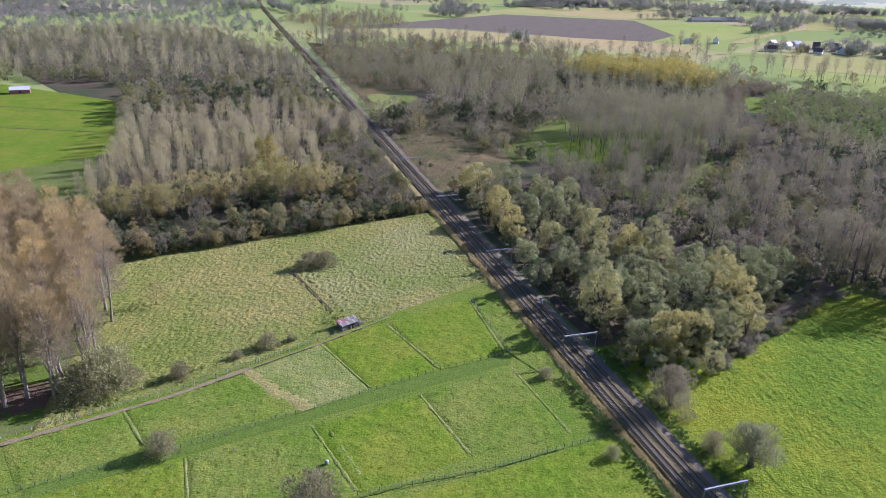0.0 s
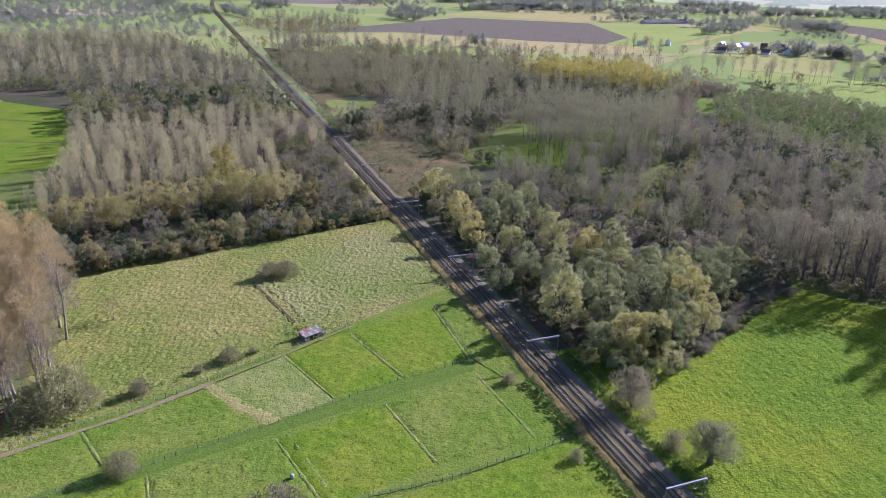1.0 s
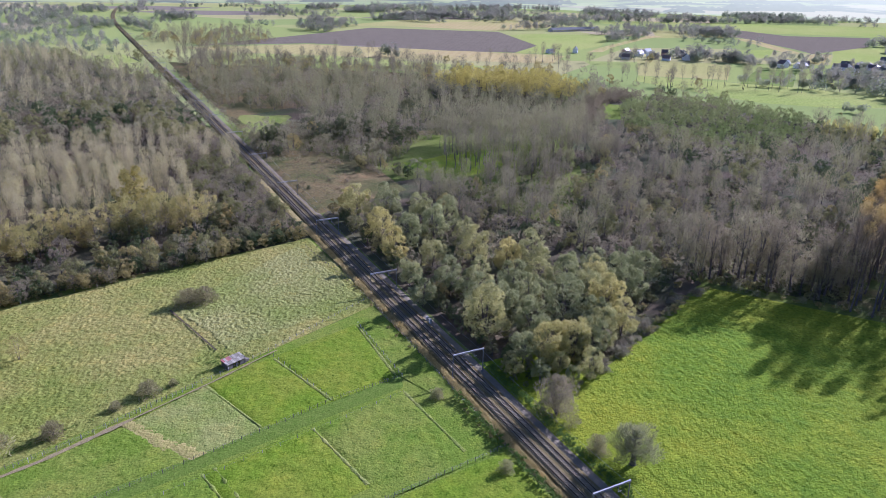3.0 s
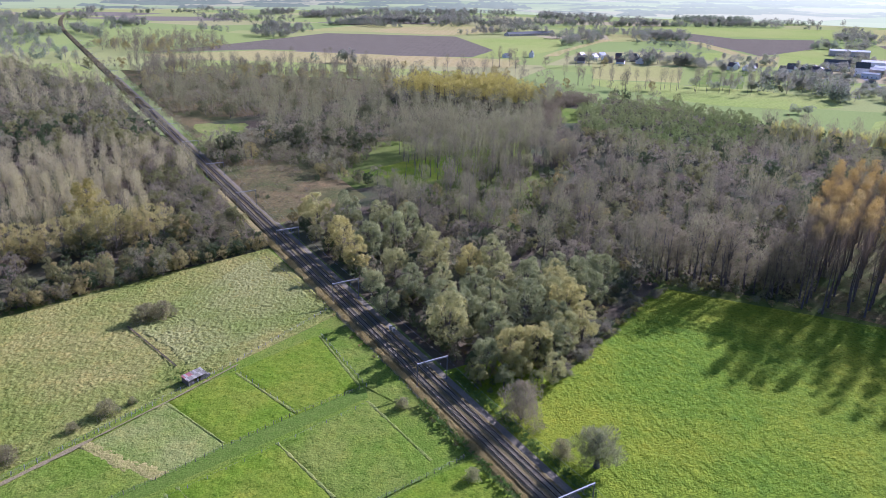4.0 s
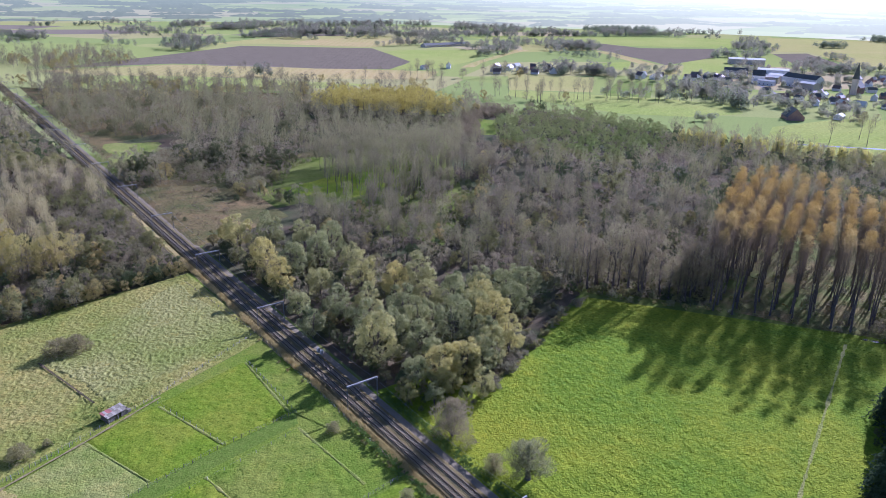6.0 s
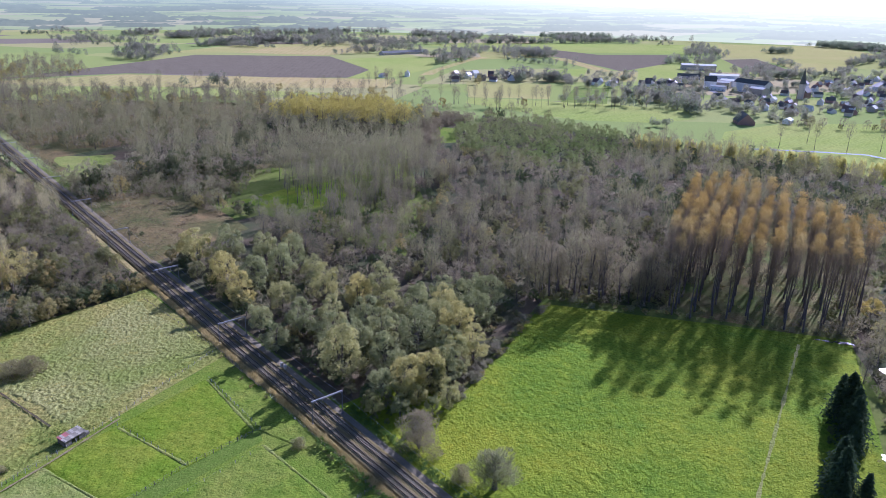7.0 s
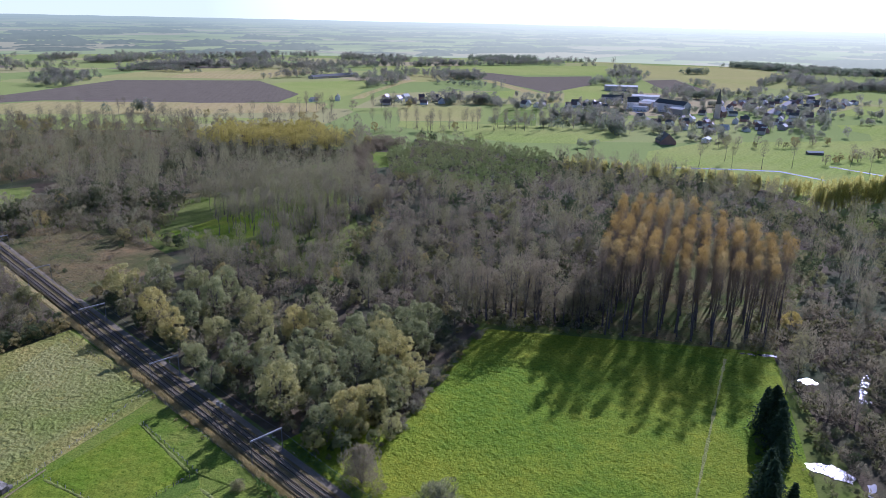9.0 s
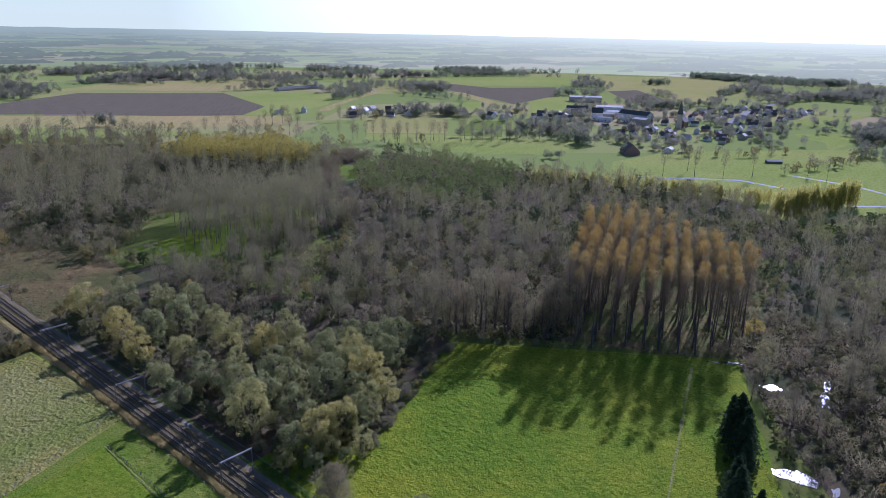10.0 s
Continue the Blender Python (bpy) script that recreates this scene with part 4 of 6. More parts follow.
# kinds: how many forms, how each grows, what it is made of and called
KINDS = {
    "willow": (5, lambda s: billow(s, 17, 6.3, 0.05, 17, 7000, 0.52, 0.3, 0.42, stems=3, sub=9),
               "leaf_willow", "bark", "willow_tree", "broad willow with dull silver-green autumn leaves", "willows along the railway"),
    "mixed": (4, lambda s: billow(s, 13, 4.6, 0.05, 11, 2900, 0.5, 0.32, 0.3, stems=2, sub=7),
              "leaf_olive", "bark", "leafy_tree", "rounded olive-green tree at the wood's edge", "leafy trees at the wood's edge"),
    "dark": (3, lambda s: billow(s, 12, 4.1, 0.04, 10, 2400, 0.52, 0.34, 0.3, stems=1, sub=7),
             "leaf_dark", "bark", "dense_tree", "dense dark green tree in the wood", "dark green trees in the woods"),
    "golden": (2, lambda s: billow(s, 15, 5.0, 0.06, 13, 5200, 0.42, 0.28, 0.3, stems=1, sub=8),
               "leaf_gold", "bark", "golden_tree", "tree with yellow autumn leaves among bare trees", "yellow autumn trees"),
    "bare": (5, lambda s: broom(s, 20, 4.3, 0.2, "fan", 1150, 1.7, 0.085, 0.25, limbs=14, fan=0.6, voids=34, lumps=1.6, stray=0.3),
             "twig_grey", "bark", "bare_tree", "leafless grey-brown alder tree in the wood", "bare trees of the wood"),
    "edge": (4, lambda s: billow(s, 23, 4.2, 0.14, 18, 2100, 0.7, 0.11, 0.34, stems=1, sub=7, twigs=True),
             "twig_scrub", "bark", "tall_bare_tree", "tall leafless grey tree at the meadow's edge", "tall bare trees by the meadow"),
    "shaggy": (4, lambda s: billow(s, 14, 4.5, 0.1, 11, 1300, 0.65, 0.2, 0.22, stems=2, sub=6, twigs=True),
               "twig_brown", "bark", "thin_leaved_tree", "nearly bare brown tree with few leaves", "half-bare trees of the woods"),
    "straw": (3, lambda s: billow(s, 15, 4.6, 0.06, 12, 1700, 0.6, 0.2, 0.22, stems=2, sub=7, twigs=True),
              "leaf_straw", "bark_pale", "thin_leaved_tree", "half-bare tree with dull yellow leaves", "dull yellow trees of the wood"),
    "pale": (4, lambda s: broom(s, 21, 3.4, 0.15, "fan", 1100, 1.5, 0.095, 0.2, limbs=18, fan=0.5, voids=36, lumps=1.6, stray=0.28),
             "twig_pale", "bark_pale", "pale_tree", "slender leafless pale-barked tree", "pale bare trees of the wood"),
    "grove": (4, lambda s: broom(s, 25, 3.7, 0.42, "fan", 800, 1.8, 0.07, 0.22, limbs=0, fan=0.6, voids=26, lumps=1.3, stray=0.28),
              "twig_grey", "bark", "grove_poplar", "bare grey poplar with a tall clear trunk", "bare poplar grove"),
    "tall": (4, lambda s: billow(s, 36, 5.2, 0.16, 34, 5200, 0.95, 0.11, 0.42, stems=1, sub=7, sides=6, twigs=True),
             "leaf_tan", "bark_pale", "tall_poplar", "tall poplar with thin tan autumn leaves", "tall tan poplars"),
    "orange": (5, lambda s: row_poplar(s, 35, 2.9, 0.36),
               "leaf_orange", "bark", "plantation_poplar", "tall poplar with orange leaves and a bare trunk", "orange poplar plantation"),
    "gold": (3, lambda s: billow(s, 23, 4.2, 0.2, 12, 950, 0.75, 0.5, 0.34, stems=1, sub=5, sides=4),
             "leaf_yellow", "bark", "yellow_poplar", "poplar with bright yellow autumn crown", "yellow poplar stand"),
    "young": (5, lambda s: billow(s, 8.8, 3.5, 0.0, 9, 620, 0.6, 0.42, 0.14, stems=1, sub=5, sides=3, limbs=False),
              "leaf_young", "bark", "young_tree", "young green plantation tree", "young green plantation"),
    "lime": (3, lambda s: broom(s, 12, 1.7, 0.02, "column", 420, 1.0, 0.28, 0.12, limbs=8, fan=0.4, sides=3),
             "leaf_lime", "bark", "young_poplar", "slim young poplar with yellow-green leaves", "yellow-green young poplars"),
    "bush": (4, lambda s: broom(s, 5.0, 3.3, 0.02, "dome", 3400, 0.45, 0.12, 0.14, limbs=30, fan=1.2, stems=4, sides=3, voids=22, lumps=1.2, stray=0.6, limb_r=0.03),
             "twig_bush", "bark", "bush", "rounded leafless brown bush in the grass", "round bushes in the pastures"),
    "russet": (2, lambda s: broom(s, 11, 5.2, 0.03, "dome", 6800, 0.6, 0.115, 0.2, limbs=44, fan=1.1, stems=4, voids=44, lumps=1.5, stray=0.5, limb_r=0.05),
               "twig_red", "bark", "bare_shrub_tree", "many-stemmed bare russet tree by the meadow", "russet bare shrubs"),
    "pollard": (1, lambda s: broom(s, 9.6, 4.9, 0.22, "round", 7600, 0.75, 0.1, 0.6, limbs=60, fan=1.1, sides=8, voids=60, lumps=1.6, stray=0.45, limb_r=0.07),
                "twig_olive", "bark", "pollard_willow", "pollard willow with a fan of grey-green shoots", ""),
    "bramble": (3, lambda s: grow(s, 2.6, 2.3, 0.03, "round", 16, 760, 0.45, 0.2, 0.07, clump=0.5, spread=0.8, up=0.3, stems=3, sides=3),
                "leaf_olive", "bark", "hedge_shrub", "low tangled hedge shrub", "hedge shrubs"),
    "thorn": (3, lambda s: broom(s, 3.4, 2.6, 0.02, "dome", 1000, 0.5, 0.13, 0.09, limbs=14, fan=1.2, stems=4, sides=3, voids=26, lumps=1.9, stray=0.7, limb_r=0.02),
              "twig_hedge", "bark", "hedge_shrub", "greyish bare thorn shrub of the hedge", "thorn shrubs along the hedge"),
    "scrub": (4, lambda s: billow(s, 6.4, 4.4, 0.0, 10, 1150, 0.6, 0.15, 0.12, stems=3, sub=6, sides=3, twigs=True),
              "twig_scrub", "bark", "scrub_bush", "wide rounded brown bush on rough ground", "brown bushes by the railway"),
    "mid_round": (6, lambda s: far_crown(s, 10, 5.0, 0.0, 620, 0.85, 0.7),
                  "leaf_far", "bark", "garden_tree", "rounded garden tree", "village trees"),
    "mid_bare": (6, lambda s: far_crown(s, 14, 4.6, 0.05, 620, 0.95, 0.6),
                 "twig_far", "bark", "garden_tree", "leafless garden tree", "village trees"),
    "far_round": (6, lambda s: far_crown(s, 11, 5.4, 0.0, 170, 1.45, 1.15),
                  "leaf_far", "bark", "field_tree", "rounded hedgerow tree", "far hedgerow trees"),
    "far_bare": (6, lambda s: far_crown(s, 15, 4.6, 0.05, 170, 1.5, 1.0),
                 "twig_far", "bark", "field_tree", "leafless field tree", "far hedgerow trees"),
    "whip": (6, lambda s: broom(s, 19, 4.2, 0.08, "fan", 420, 2.4, 0.15, 0.2, limbs=0, fan=0.6, sides=3, voids=22, lumps=1.7, stray=0.3),
             "twig_grey", "bark", "bare_tree", "leafless grey-brown tree of the far wood", "far bare trees"),
    "spruce": (2, lambda s: spruce(s, 16, 6.0), "needle", "bark", "spruce", "dark green spruce beside the ponds", "dark spruces"),
}
PROTOS = {}


def proto_meshes(kind, i):
    if (kind, i) not in PROTOS:
        forms, maker, leaf, bark, name, _, _ = KINDS[kind]
        wood, crown = maker(1000 + 37 * i + sum(map(ord, kind)))
        PROTOS[kind, i] = (tri_mesh(name + "_trunk", *wood, M[bark], True), tri_mesh(name + "_crown", *crown, M[leaf]), wood, crown)
    return PROTOS[kind, i]


FIRST = {}


def plant(kind, x, y, size=1.0, z=0.0, stretch=1.0, rnd=random):
    """One tree of a kind: a thing with its trunk and crown."""
    forms, _, _, _, name, label, group = KINDS[kind]
    i = rnd.randrange(forms)
    m = pose(x, y, z, 0, 0, rnd.uniform(0, 360)) @ Matrix.Diagonal((size, size, size * stretch, 1))
    if (kind, i) in FIRST:
        return copy_thing(FIRST[kind, i], m)
    trunk, crown, _, _ = proto_meshes(kind, i)
    ob = thing(name, Matrix(), label, "shrub" if kind in ("bush", "thorn", "bramble", "scrub") else "tree", group)
    part("trunk", trunk, ob)
    part("crown", crown, ob)
    FIRST[kind, i] = ob
    ob.matrix_basis = m
    return ob


def inside(poly, x, y):
    hit, j = False, len(poly) - 1
    for i in range(len(poly)):
        (xi, yi), (xj, yj) = poly[i], poly[j]
        if (yi > y) != (yj > y) and x < (xj - xi) * (y - yi) / (yj - yi) + xi:
            hit = not hit
        j = i
    return hit


def scatter(poly, gap, rnd, jitter=0.42, turn=0.0, clear=9.0):
    """Places inside a polygon on a loose grid, clear of the railway."""
    cx, cy = sum(p[0] for p in poly) / len(poly), sum(p[1] for p in poly) / len(poly)
    reach = max(math.hypot(p[0] - cx, p[1] - cy) for p in poly)
    n, ca, sa, got = int(reach / gap) + 2, math.cos(turn), math.sin(turn), []
    for i in range(-n, n + 1):
        for j in range(-n, n + 1):
            u = (i + (0.5 * (j % 2) if jitter > 0.3 else 0) + rnd.uniform(-jitter, jitter)) * gap
            v = (j + rnd.uniform(-jitter, jitter)) * gap
            x, y = cx + u * ca - v * sa, cy + u * sa + v * ca
            if inside(poly, x, y) and abs(x - rail_x(y)) > clear:
                got.append((x, y))
    return got


def wood_of(poly, gap, mix, rnd, size=(0.85, 1.15), clear=9.0, bare=()):
    """Plants a wood; mix: kinds and their shares; bare: outlines left free of trees."""
    kinds, shares = zip(*mix)
    for x, y in scatter(poly, gap, rnd, clear=clear):
        s = rnd.uniform(*size)
        if any(inside(p, x, y) for p in bare):
            continue
        # alike trees stand together in patches
        q = min(0.999, max(0.0, 0.5 + 0.75 * noise.noise((x / 24, y / 24, 3.0)) + rnd.uniform(-0.32, 0.32))) * sum(shares)
        i = 0
        while q > shares[i] and i < len(kinds) - 1:
            q, i = q - shares[i], i + 1
        plant(kinds[i], x, y, s, rnd=rnd)


def mass(name, places, kinds, label, rnd, size=(0.85, 1.15), keep=1.0, fatten=1.0, category="woodland", leaf=None):
    """Far woods: many trees joined into one mesh of crowns and trunks, of the kind 'stuff'."""
    parent = thing(name, Matrix(), label, category, kind="stuff")
    by = {}
    for x, y in places:
        k = rnd.choice(kinds)
        by.setdefault(leaf or KINDS[k][2], []).append((k, x, y))
    wood_all = Soup()
    for cover, spots in by.items():
        crown_all = Soup()
        for k, x, y in spots:
            _, _, (wv, wf), (cv, cf) = proto_meshes(k, rnd.randrange(KINDS[k][0]))
            a, s = rnd.uniform(0, 6.28), rnd.uniform(*size)
            rot = np.array([[math.cos(a), -math.sin(a), 0], [math.sin(a), math.cos(a), 0], [0, 0, 1]]) * s
            n = max(30, int(len(cf) * keep))
            start = rnd.randrange(max(1, len(cf) - n))
            tri = cv[cf[start:start + n]]
            if fatten != 1.0:
                mid = tri.mean(1, keepdims=True)
                tri = mid + (tri - mid) * fatten
            crown_all.add(tri.reshape(-1, 3) @ rot.T + np.array([x, y, 0]), np.arange(3 * n).reshape(-1, 3))
            side = 20 if keep > 0.15 else 8
            if rnd.random() < (0.75 if k.startswith("far") else 0.5):
                continue
            wood_all.add(wv[:side] @ rot.T + np.array([x, y, 0]), wf[(wf < side).all(1)])
        part("crowns", tri_mesh(name + "_crowns", *crown_all.arrays(), M[cover]), parent)
    part("trunks", tri_mesh(name + "_trunks", *wood_all.arrays(), M["bark"], True), parent)
    return parent

rnd = random.Random(11)
# willows and dark undergrowth right of the railway
WILLOW_ROWS = {
    "rear": [(18, 330), (31, 332), (47, 327), (57, 311), (63, 293), (39, 291), (26, 300), (45, 268), (33, 250), (36, 232), (46, 240), (62, 272), (14, 343), (30, 275), (50, 300)],
    "front": [(74, 260), (86, 263), (58, 242), (70, 234), (83, 241), (94, 244), (103, 235), (116, 239), (112, 228), (82, 213), (91, 207), (99, 214), (99, 202), (68, 203), (60, 189), (69, 188), (78, 189), (83, 189.5), (89, 195), (62, 218), (74, 224), (96, 226), (52, 205), (55, 224), (108, 250), (122, 239)],
}
for side, spots in WILLOW_ROWS.items():
    for x, y in spots:
        plant("willow", x + rnd.uniform(-1, 1), y + rnd.uniform(-1, 1), rnd.uniform(0.86, 1.12) * (0.95 if side == "rear" else 1.0), rnd=rnd)
WILLOWS = [(50, 181), (66, 182), (84, 186), (107, 207), (132, 230), (122, 256), (98, 286), (62, 312), (28, 342), (4, 342), (22, 290), (40, 232)]
for x, y in scatter(WILLOWS, 10.5, rnd, clear=9.0):
    plant(rnd.choices(["dark", "mixed", "shaggy"], [5, 2, 1.5])[0], x, y, rnd.uniform(0.5, 0.8), rnd=rnd)
for x, y, k in [(140, 245, 0.95), (131, 236, 0.85), (139, 258, 1.0), (146, 241, 0.8), (128, 250, 0.9)]:
    plant("dark", x, y, k, rnd=rnd)
for i in range(30):  # trees added to shade the tracks beside them; dark leaves stand in for shade
    y = 184 + i * 5.2
    plant("dark" if i % 5 else "mixed", rail_x(y) + rnd.uniform(13.5, 16.5), y, rnd.uniform(0.72, 0.98), rnd=rnd)
for x, y in [(63, 177), (73, 176), (79, 177), (56, 181), (70, 181)]:
    plant("willow", x, y, rnd.uniform(0.42, 0.6), rnd=rnd)
# dark-leaved bushes added at the willows' foot in place of deep shade
for x, y in [(58, 175), (61, 171), (55, 178), (66, 173), (71, 172), (65, 168), (60, 179)]:
    plant("dark", x, y, rnd.uniform(0.3, 0.48), rnd=rnd)
# alder wood behind
ALDERS = [(122, 258), (135, 246), (150, 240), (191, 215), (230, 240), (262, 296), (250, 360), (222, 400), (150, 384), (104, 384), (62, 386), (44, 352), (66, 316), (100, 290)]
wood_of(ALDERS, 9.4, [("dark", 2.6), ("shaggy", 2.6), ("bare", 4.4), ("mixed", 2.4), ("bare", 1.0), ("dark", 1.6)], rnd, (0.65, 1.15))
wood_of([(178, 430), (228, 440), (262, 500), (238, 515), (225, 545), (200, 500)], 8.6, [("shaggy", 3), ("scrub", 2), ("mixed", 1.5), ("bare", 2)], rnd, (0.6, 0.95))
# poplar plantation in rows
PLANT = [(187, 209), (243, 166), (284, 188), (286, 270), (264, 286)]
for x, y in scatter(PLANT, 6.9, rnd, jitter=0.12, turn=-0.85):
    plant("orange", x, y, rnd.uniform(0.92, 1.12), rnd=rnd)
for x, y in scatter(PLANT, 8.5, rnd):
    plant(rnd.choice(["scrub", "bramble", "thorn", "bramble"]), x, y, rnd.uniform(0.4, 0.9), rnd=rnd)
for i in range(22):  # tall bare trees along the meadow's back edge
    t = i / 21
    plant("edge", 153 + 42 * t + rnd.uniform(-2, 2), 244 - 31 * t + rnd.uniform(-1, 9), rnd.uniform(0.9, 1.25), rnd=rnd)
for i in range(12):
    t = i / 11
    plant(["mixed", "shaggy", "dark", "scrub"][i % 4], 150 + 43 * t + rnd.uniform(-2, 2), 241 - 30 * t + rnd.uniform(-1, 2), rnd.uniform(0.35, 0.7), rnd=rnd)
# thicket between the alders and the grove
wood_of([(104, 386), (150, 384), (222, 402), (228, 440), (170, 424), (110, 398)], 8.5, [("dark", 2), ("shaggy", 3), ("scrub", 2), ("mixed", 1)], rnd, (0.5, 0.95))
# left wood: leafy edge, pale trees behind
EDGE = [(-7, 311), (-60, 276), (-121, 245), (-150, 258), (-165, 300), (-120, 330), (-60, 345), (-20, 345)]
wood_of(EDGE, 8.6, [("dark", 2.2), ("mixed", 3.4), ("scrub", 1.0), ("shaggy", 1.6), ("mixed", 1.5), ("dark", 2.0)], rnd, (0.65, 1.15))
for i in range(46):  # bulky leafy trees along the front of the wood
    t = (i % 23 + rnd.random()) / 23
    row = 3.5 + 7.5 * (i // 23)
    plant(rnd.choices(["dark", "mixed", "scrub"], [3, 3, 0.8])[0], -120 + 112 * t - 0.5 * row + rnd.uniform(-1, 1), 245.5 + 65 * t + 0.87 * row + rnd.uniform(-1.5, 1.5), rnd.uniform(0.62, 0.95) * (1.0 + 0.1 * (i // 23)), rnd=rnd)
PALE = [(-165, 302), (-120, 332), (-60, 347), (-20, 347), (-52, 480), (-120, 500), (-205, 462), (-186, 392)]
PALES = scatter(PALE, 8.2, rnd)
for x, y in PALES:
    by_rail = x - rail_x(y) > -48
    if y < 425:
        plant(rnd.choices(["shaggy", "scrub", "mixed"] if by_rail else ["pale", "shaggy", "mixed"], [3, 3, 1] if by_rail else [8, 1, 0.4])[0], x, y, rnd.uniform(0.6, 0.85) if by_rail else rnd.uniform(0.75, 1.05), rnd=rnd)
mass("pale_wood", [p for p in PALES if p[1] >= 425], ["pale", "pale", "shaggy"], "slender pale bare trees deeper in the wood", rnd, size=(0.65, 0.9), keep=0.5, fatten=1.3)
RAILSIDE = [p for p in scatter([(-12, 318), (-62, 480), (-104, 486), (-52, 318)], 6.4, rnd, clear=11) if p[0] - rail_x(p[1]) > -46]
mass("railside_scrub", RAILSIDE, ["scrub", "scrub", "scrub", "shaggy", "mixed"], "dense brown bushes between wood and railway", rnd, size=(0.6, 1.0), keep=0.7, fatten=1.1, category="scrub")
for i in range(22):
    t = i / 21
    plant("straw", -146 + 94 * t + rnd.uniform(-3, 3), 284 + 46 * t + rnd.uniform(-6, 8), rnd.uniform(0.95, 1.25), rnd=rnd)
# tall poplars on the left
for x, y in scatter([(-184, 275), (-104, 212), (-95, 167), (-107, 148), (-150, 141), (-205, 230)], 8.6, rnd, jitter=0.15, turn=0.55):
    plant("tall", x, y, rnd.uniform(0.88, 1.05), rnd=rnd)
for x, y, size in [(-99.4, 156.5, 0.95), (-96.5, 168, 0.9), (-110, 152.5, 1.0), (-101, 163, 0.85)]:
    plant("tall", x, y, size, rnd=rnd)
# bare grove on grass
REAR, LAWN = [], [(40, 430), (60, 412), (88, 428), (78, 462), (55, 464)]
for x, y in scatter([(46, 430), (106, 404), (165, 432), (195, 465), (175, 510), (100, 505)], 7.3, rnd, jitter=0.15, turn=0.4):
    if inside(LAWN, x, y):
        continue
    if y < 458:
        plant("grove", x, y, rnd.uniform(0.85, 1.1), rnd=rnd)
    else:
        REAR.append((x, y))
for x, y in scatter([(92, 398), (120, 388), (205, 440), (190, 458), (140, 430)], 6.8, rnd):
    plant(rnd.choices(["bare", "grove", "shaggy"], [4, 2, 1.5])[0], x, y, rnd.uniform(0.75, 1.05), rnd=rnd)
mass("grove_rear", REAR, ["grove"], "rear rows of the bare poplar grove", rnd)
# young plantation: the rows nearer the railway as single trees, the rest joined, with brown bushes between
GREENS = [(238, 515), (262, 500), (276, 437), (350, 462), (415, 550), (385, 640), (325, 655), (268, 608)]
YOUNG = scatter(GREENS, 8.9, rnd, jitter=0.36, turn=0.6)
YOUNG.sort(key=lambda p: p[1])
for x, y in YOUNG[:130]:
    plant("young" if rnd.random() < 0.9 else "scrub", x, y, rnd.uniform(0.75, 1.3), rnd=rnd)
mass("young_plantation", YOUNG[130:], ["young", "young", "young", "young", "scrub"], "far rows of the young green plantation", rnd, size=(0.85, 1.3), keep=0.75, fatten=1.1)
BROWN = scatter([(212, 560), (232, 615), (262, 668), (300, 692), (326, 664), (300, 655), (268, 640), (246, 590), (225, 545)], 6.5, rnd)
mass("brown_bushes", BROWN, ["scrub"], "brown bushes round the grassy clearing", rnd, size=(0.9, 1.5), keep=0.5, fatten=1.35, category="scrub")
# yellow stand
GOLD = scatter([(118, 700), (212, 628), (258, 650), (252, 742), (150, 770)], 9.5, rnd, jitter=0.3)
mass("yellow_poplars", GOLD, ["gold"], "stand of poplars with bright yellow crowns", rnd)
# wet wood round the ponds
POND_SIDE = [(179, 103), (183.5, 112), (195, 107), (198, 92), (188, 86)]
PONDS = [(215, 138), (240, 160), (305, 204), (318, 206), (318, 60), (300, 40), (195, 60)]
wood_of(PONDS, 10.0, [("scrub", 5), ("bare", 2.0), ("shaggy", 2.0), ("dark", 0.8)], rnd, (0.65, 1.15), bare=[POND_SIDE, [(234, 146), (246, 142), (280, 170), (272, 184), (248, 166)], [(222, 118), (240, 140), (260, 138), (236, 115)]])
for x, y, size in [(190, 125, 1.05), (186.5, 120, 0.95), (182, 116.5, 0.85), (193, 130, 0.8), (177, 112, 0.7), (155, 99, 1.0), (160, 103.5, 0.85), (150, 95, 0.8), (166, 106.5, 0.75), (158, 94, 0.7)]:
    plant("spruce", x, y, size * 1.02, stretch=1.05, rnd=rnd)
for x, y, size in [(180.5, 122, 0.5), (176, 118.5, 0.4), (170, 113, 0.45)]:
    plant("dark", x, y, size, rnd=rnd)
for x, y, size in [(183, 99, 0.5), (187, 96.5, 0.45), (191, 98, 0.5), (196, 98.5, 0.6), (198, 104, 0.7), (182, 105, 0.5), (197, 110, 0.6), (203, 116, 0.7), (228, 139, 0.7), (229, 127, 0.7), (238, 127, 0.8), (237, 136, 0.7)]:
    plant("scrub", x, y, size, rnd=rnd)
wood_of([(172, 84), (206, 122), (232, 138), (262, 128), (290, 90), (230, 40), (168, 55)], 7.6, [("dark", 3.5), ("mixed", 1.6), ("bramble", 2), ("dark", 2)], rnd, (0.4, 0.75), bare=[POND_SIDE])
# scrub on the heath: open in front, thick towards the wood and along the railway
HEATH = scatter([(-45, 474), (-20, 460), (14, 453), (24, 425), (40, 410), (60, 398), (44, 432), (62, 470), (70, 505), (20, 560), (-18, 532), (-48, 518)], 6.8, rnd, clear=10)
for x, y in HEATH:
    if y < 488:
        plant(rnd.choices(["scrub", "shaggy", "dark", "mixed"], [6, 1.5, 1.0, 0.8])[0], x, y, rnd.uniform(0.65, 1.25), rnd=rnd)
mass("brown_scrub", [p for p in HEATH if p[1] >= 488], ["scrub", "scrub", "scrub", "shaggy", "dark"], "brown scrub behind the heath", rnd, size=(0.7, 1.3), keep=0.55, fatten=1.3, category="scrub")
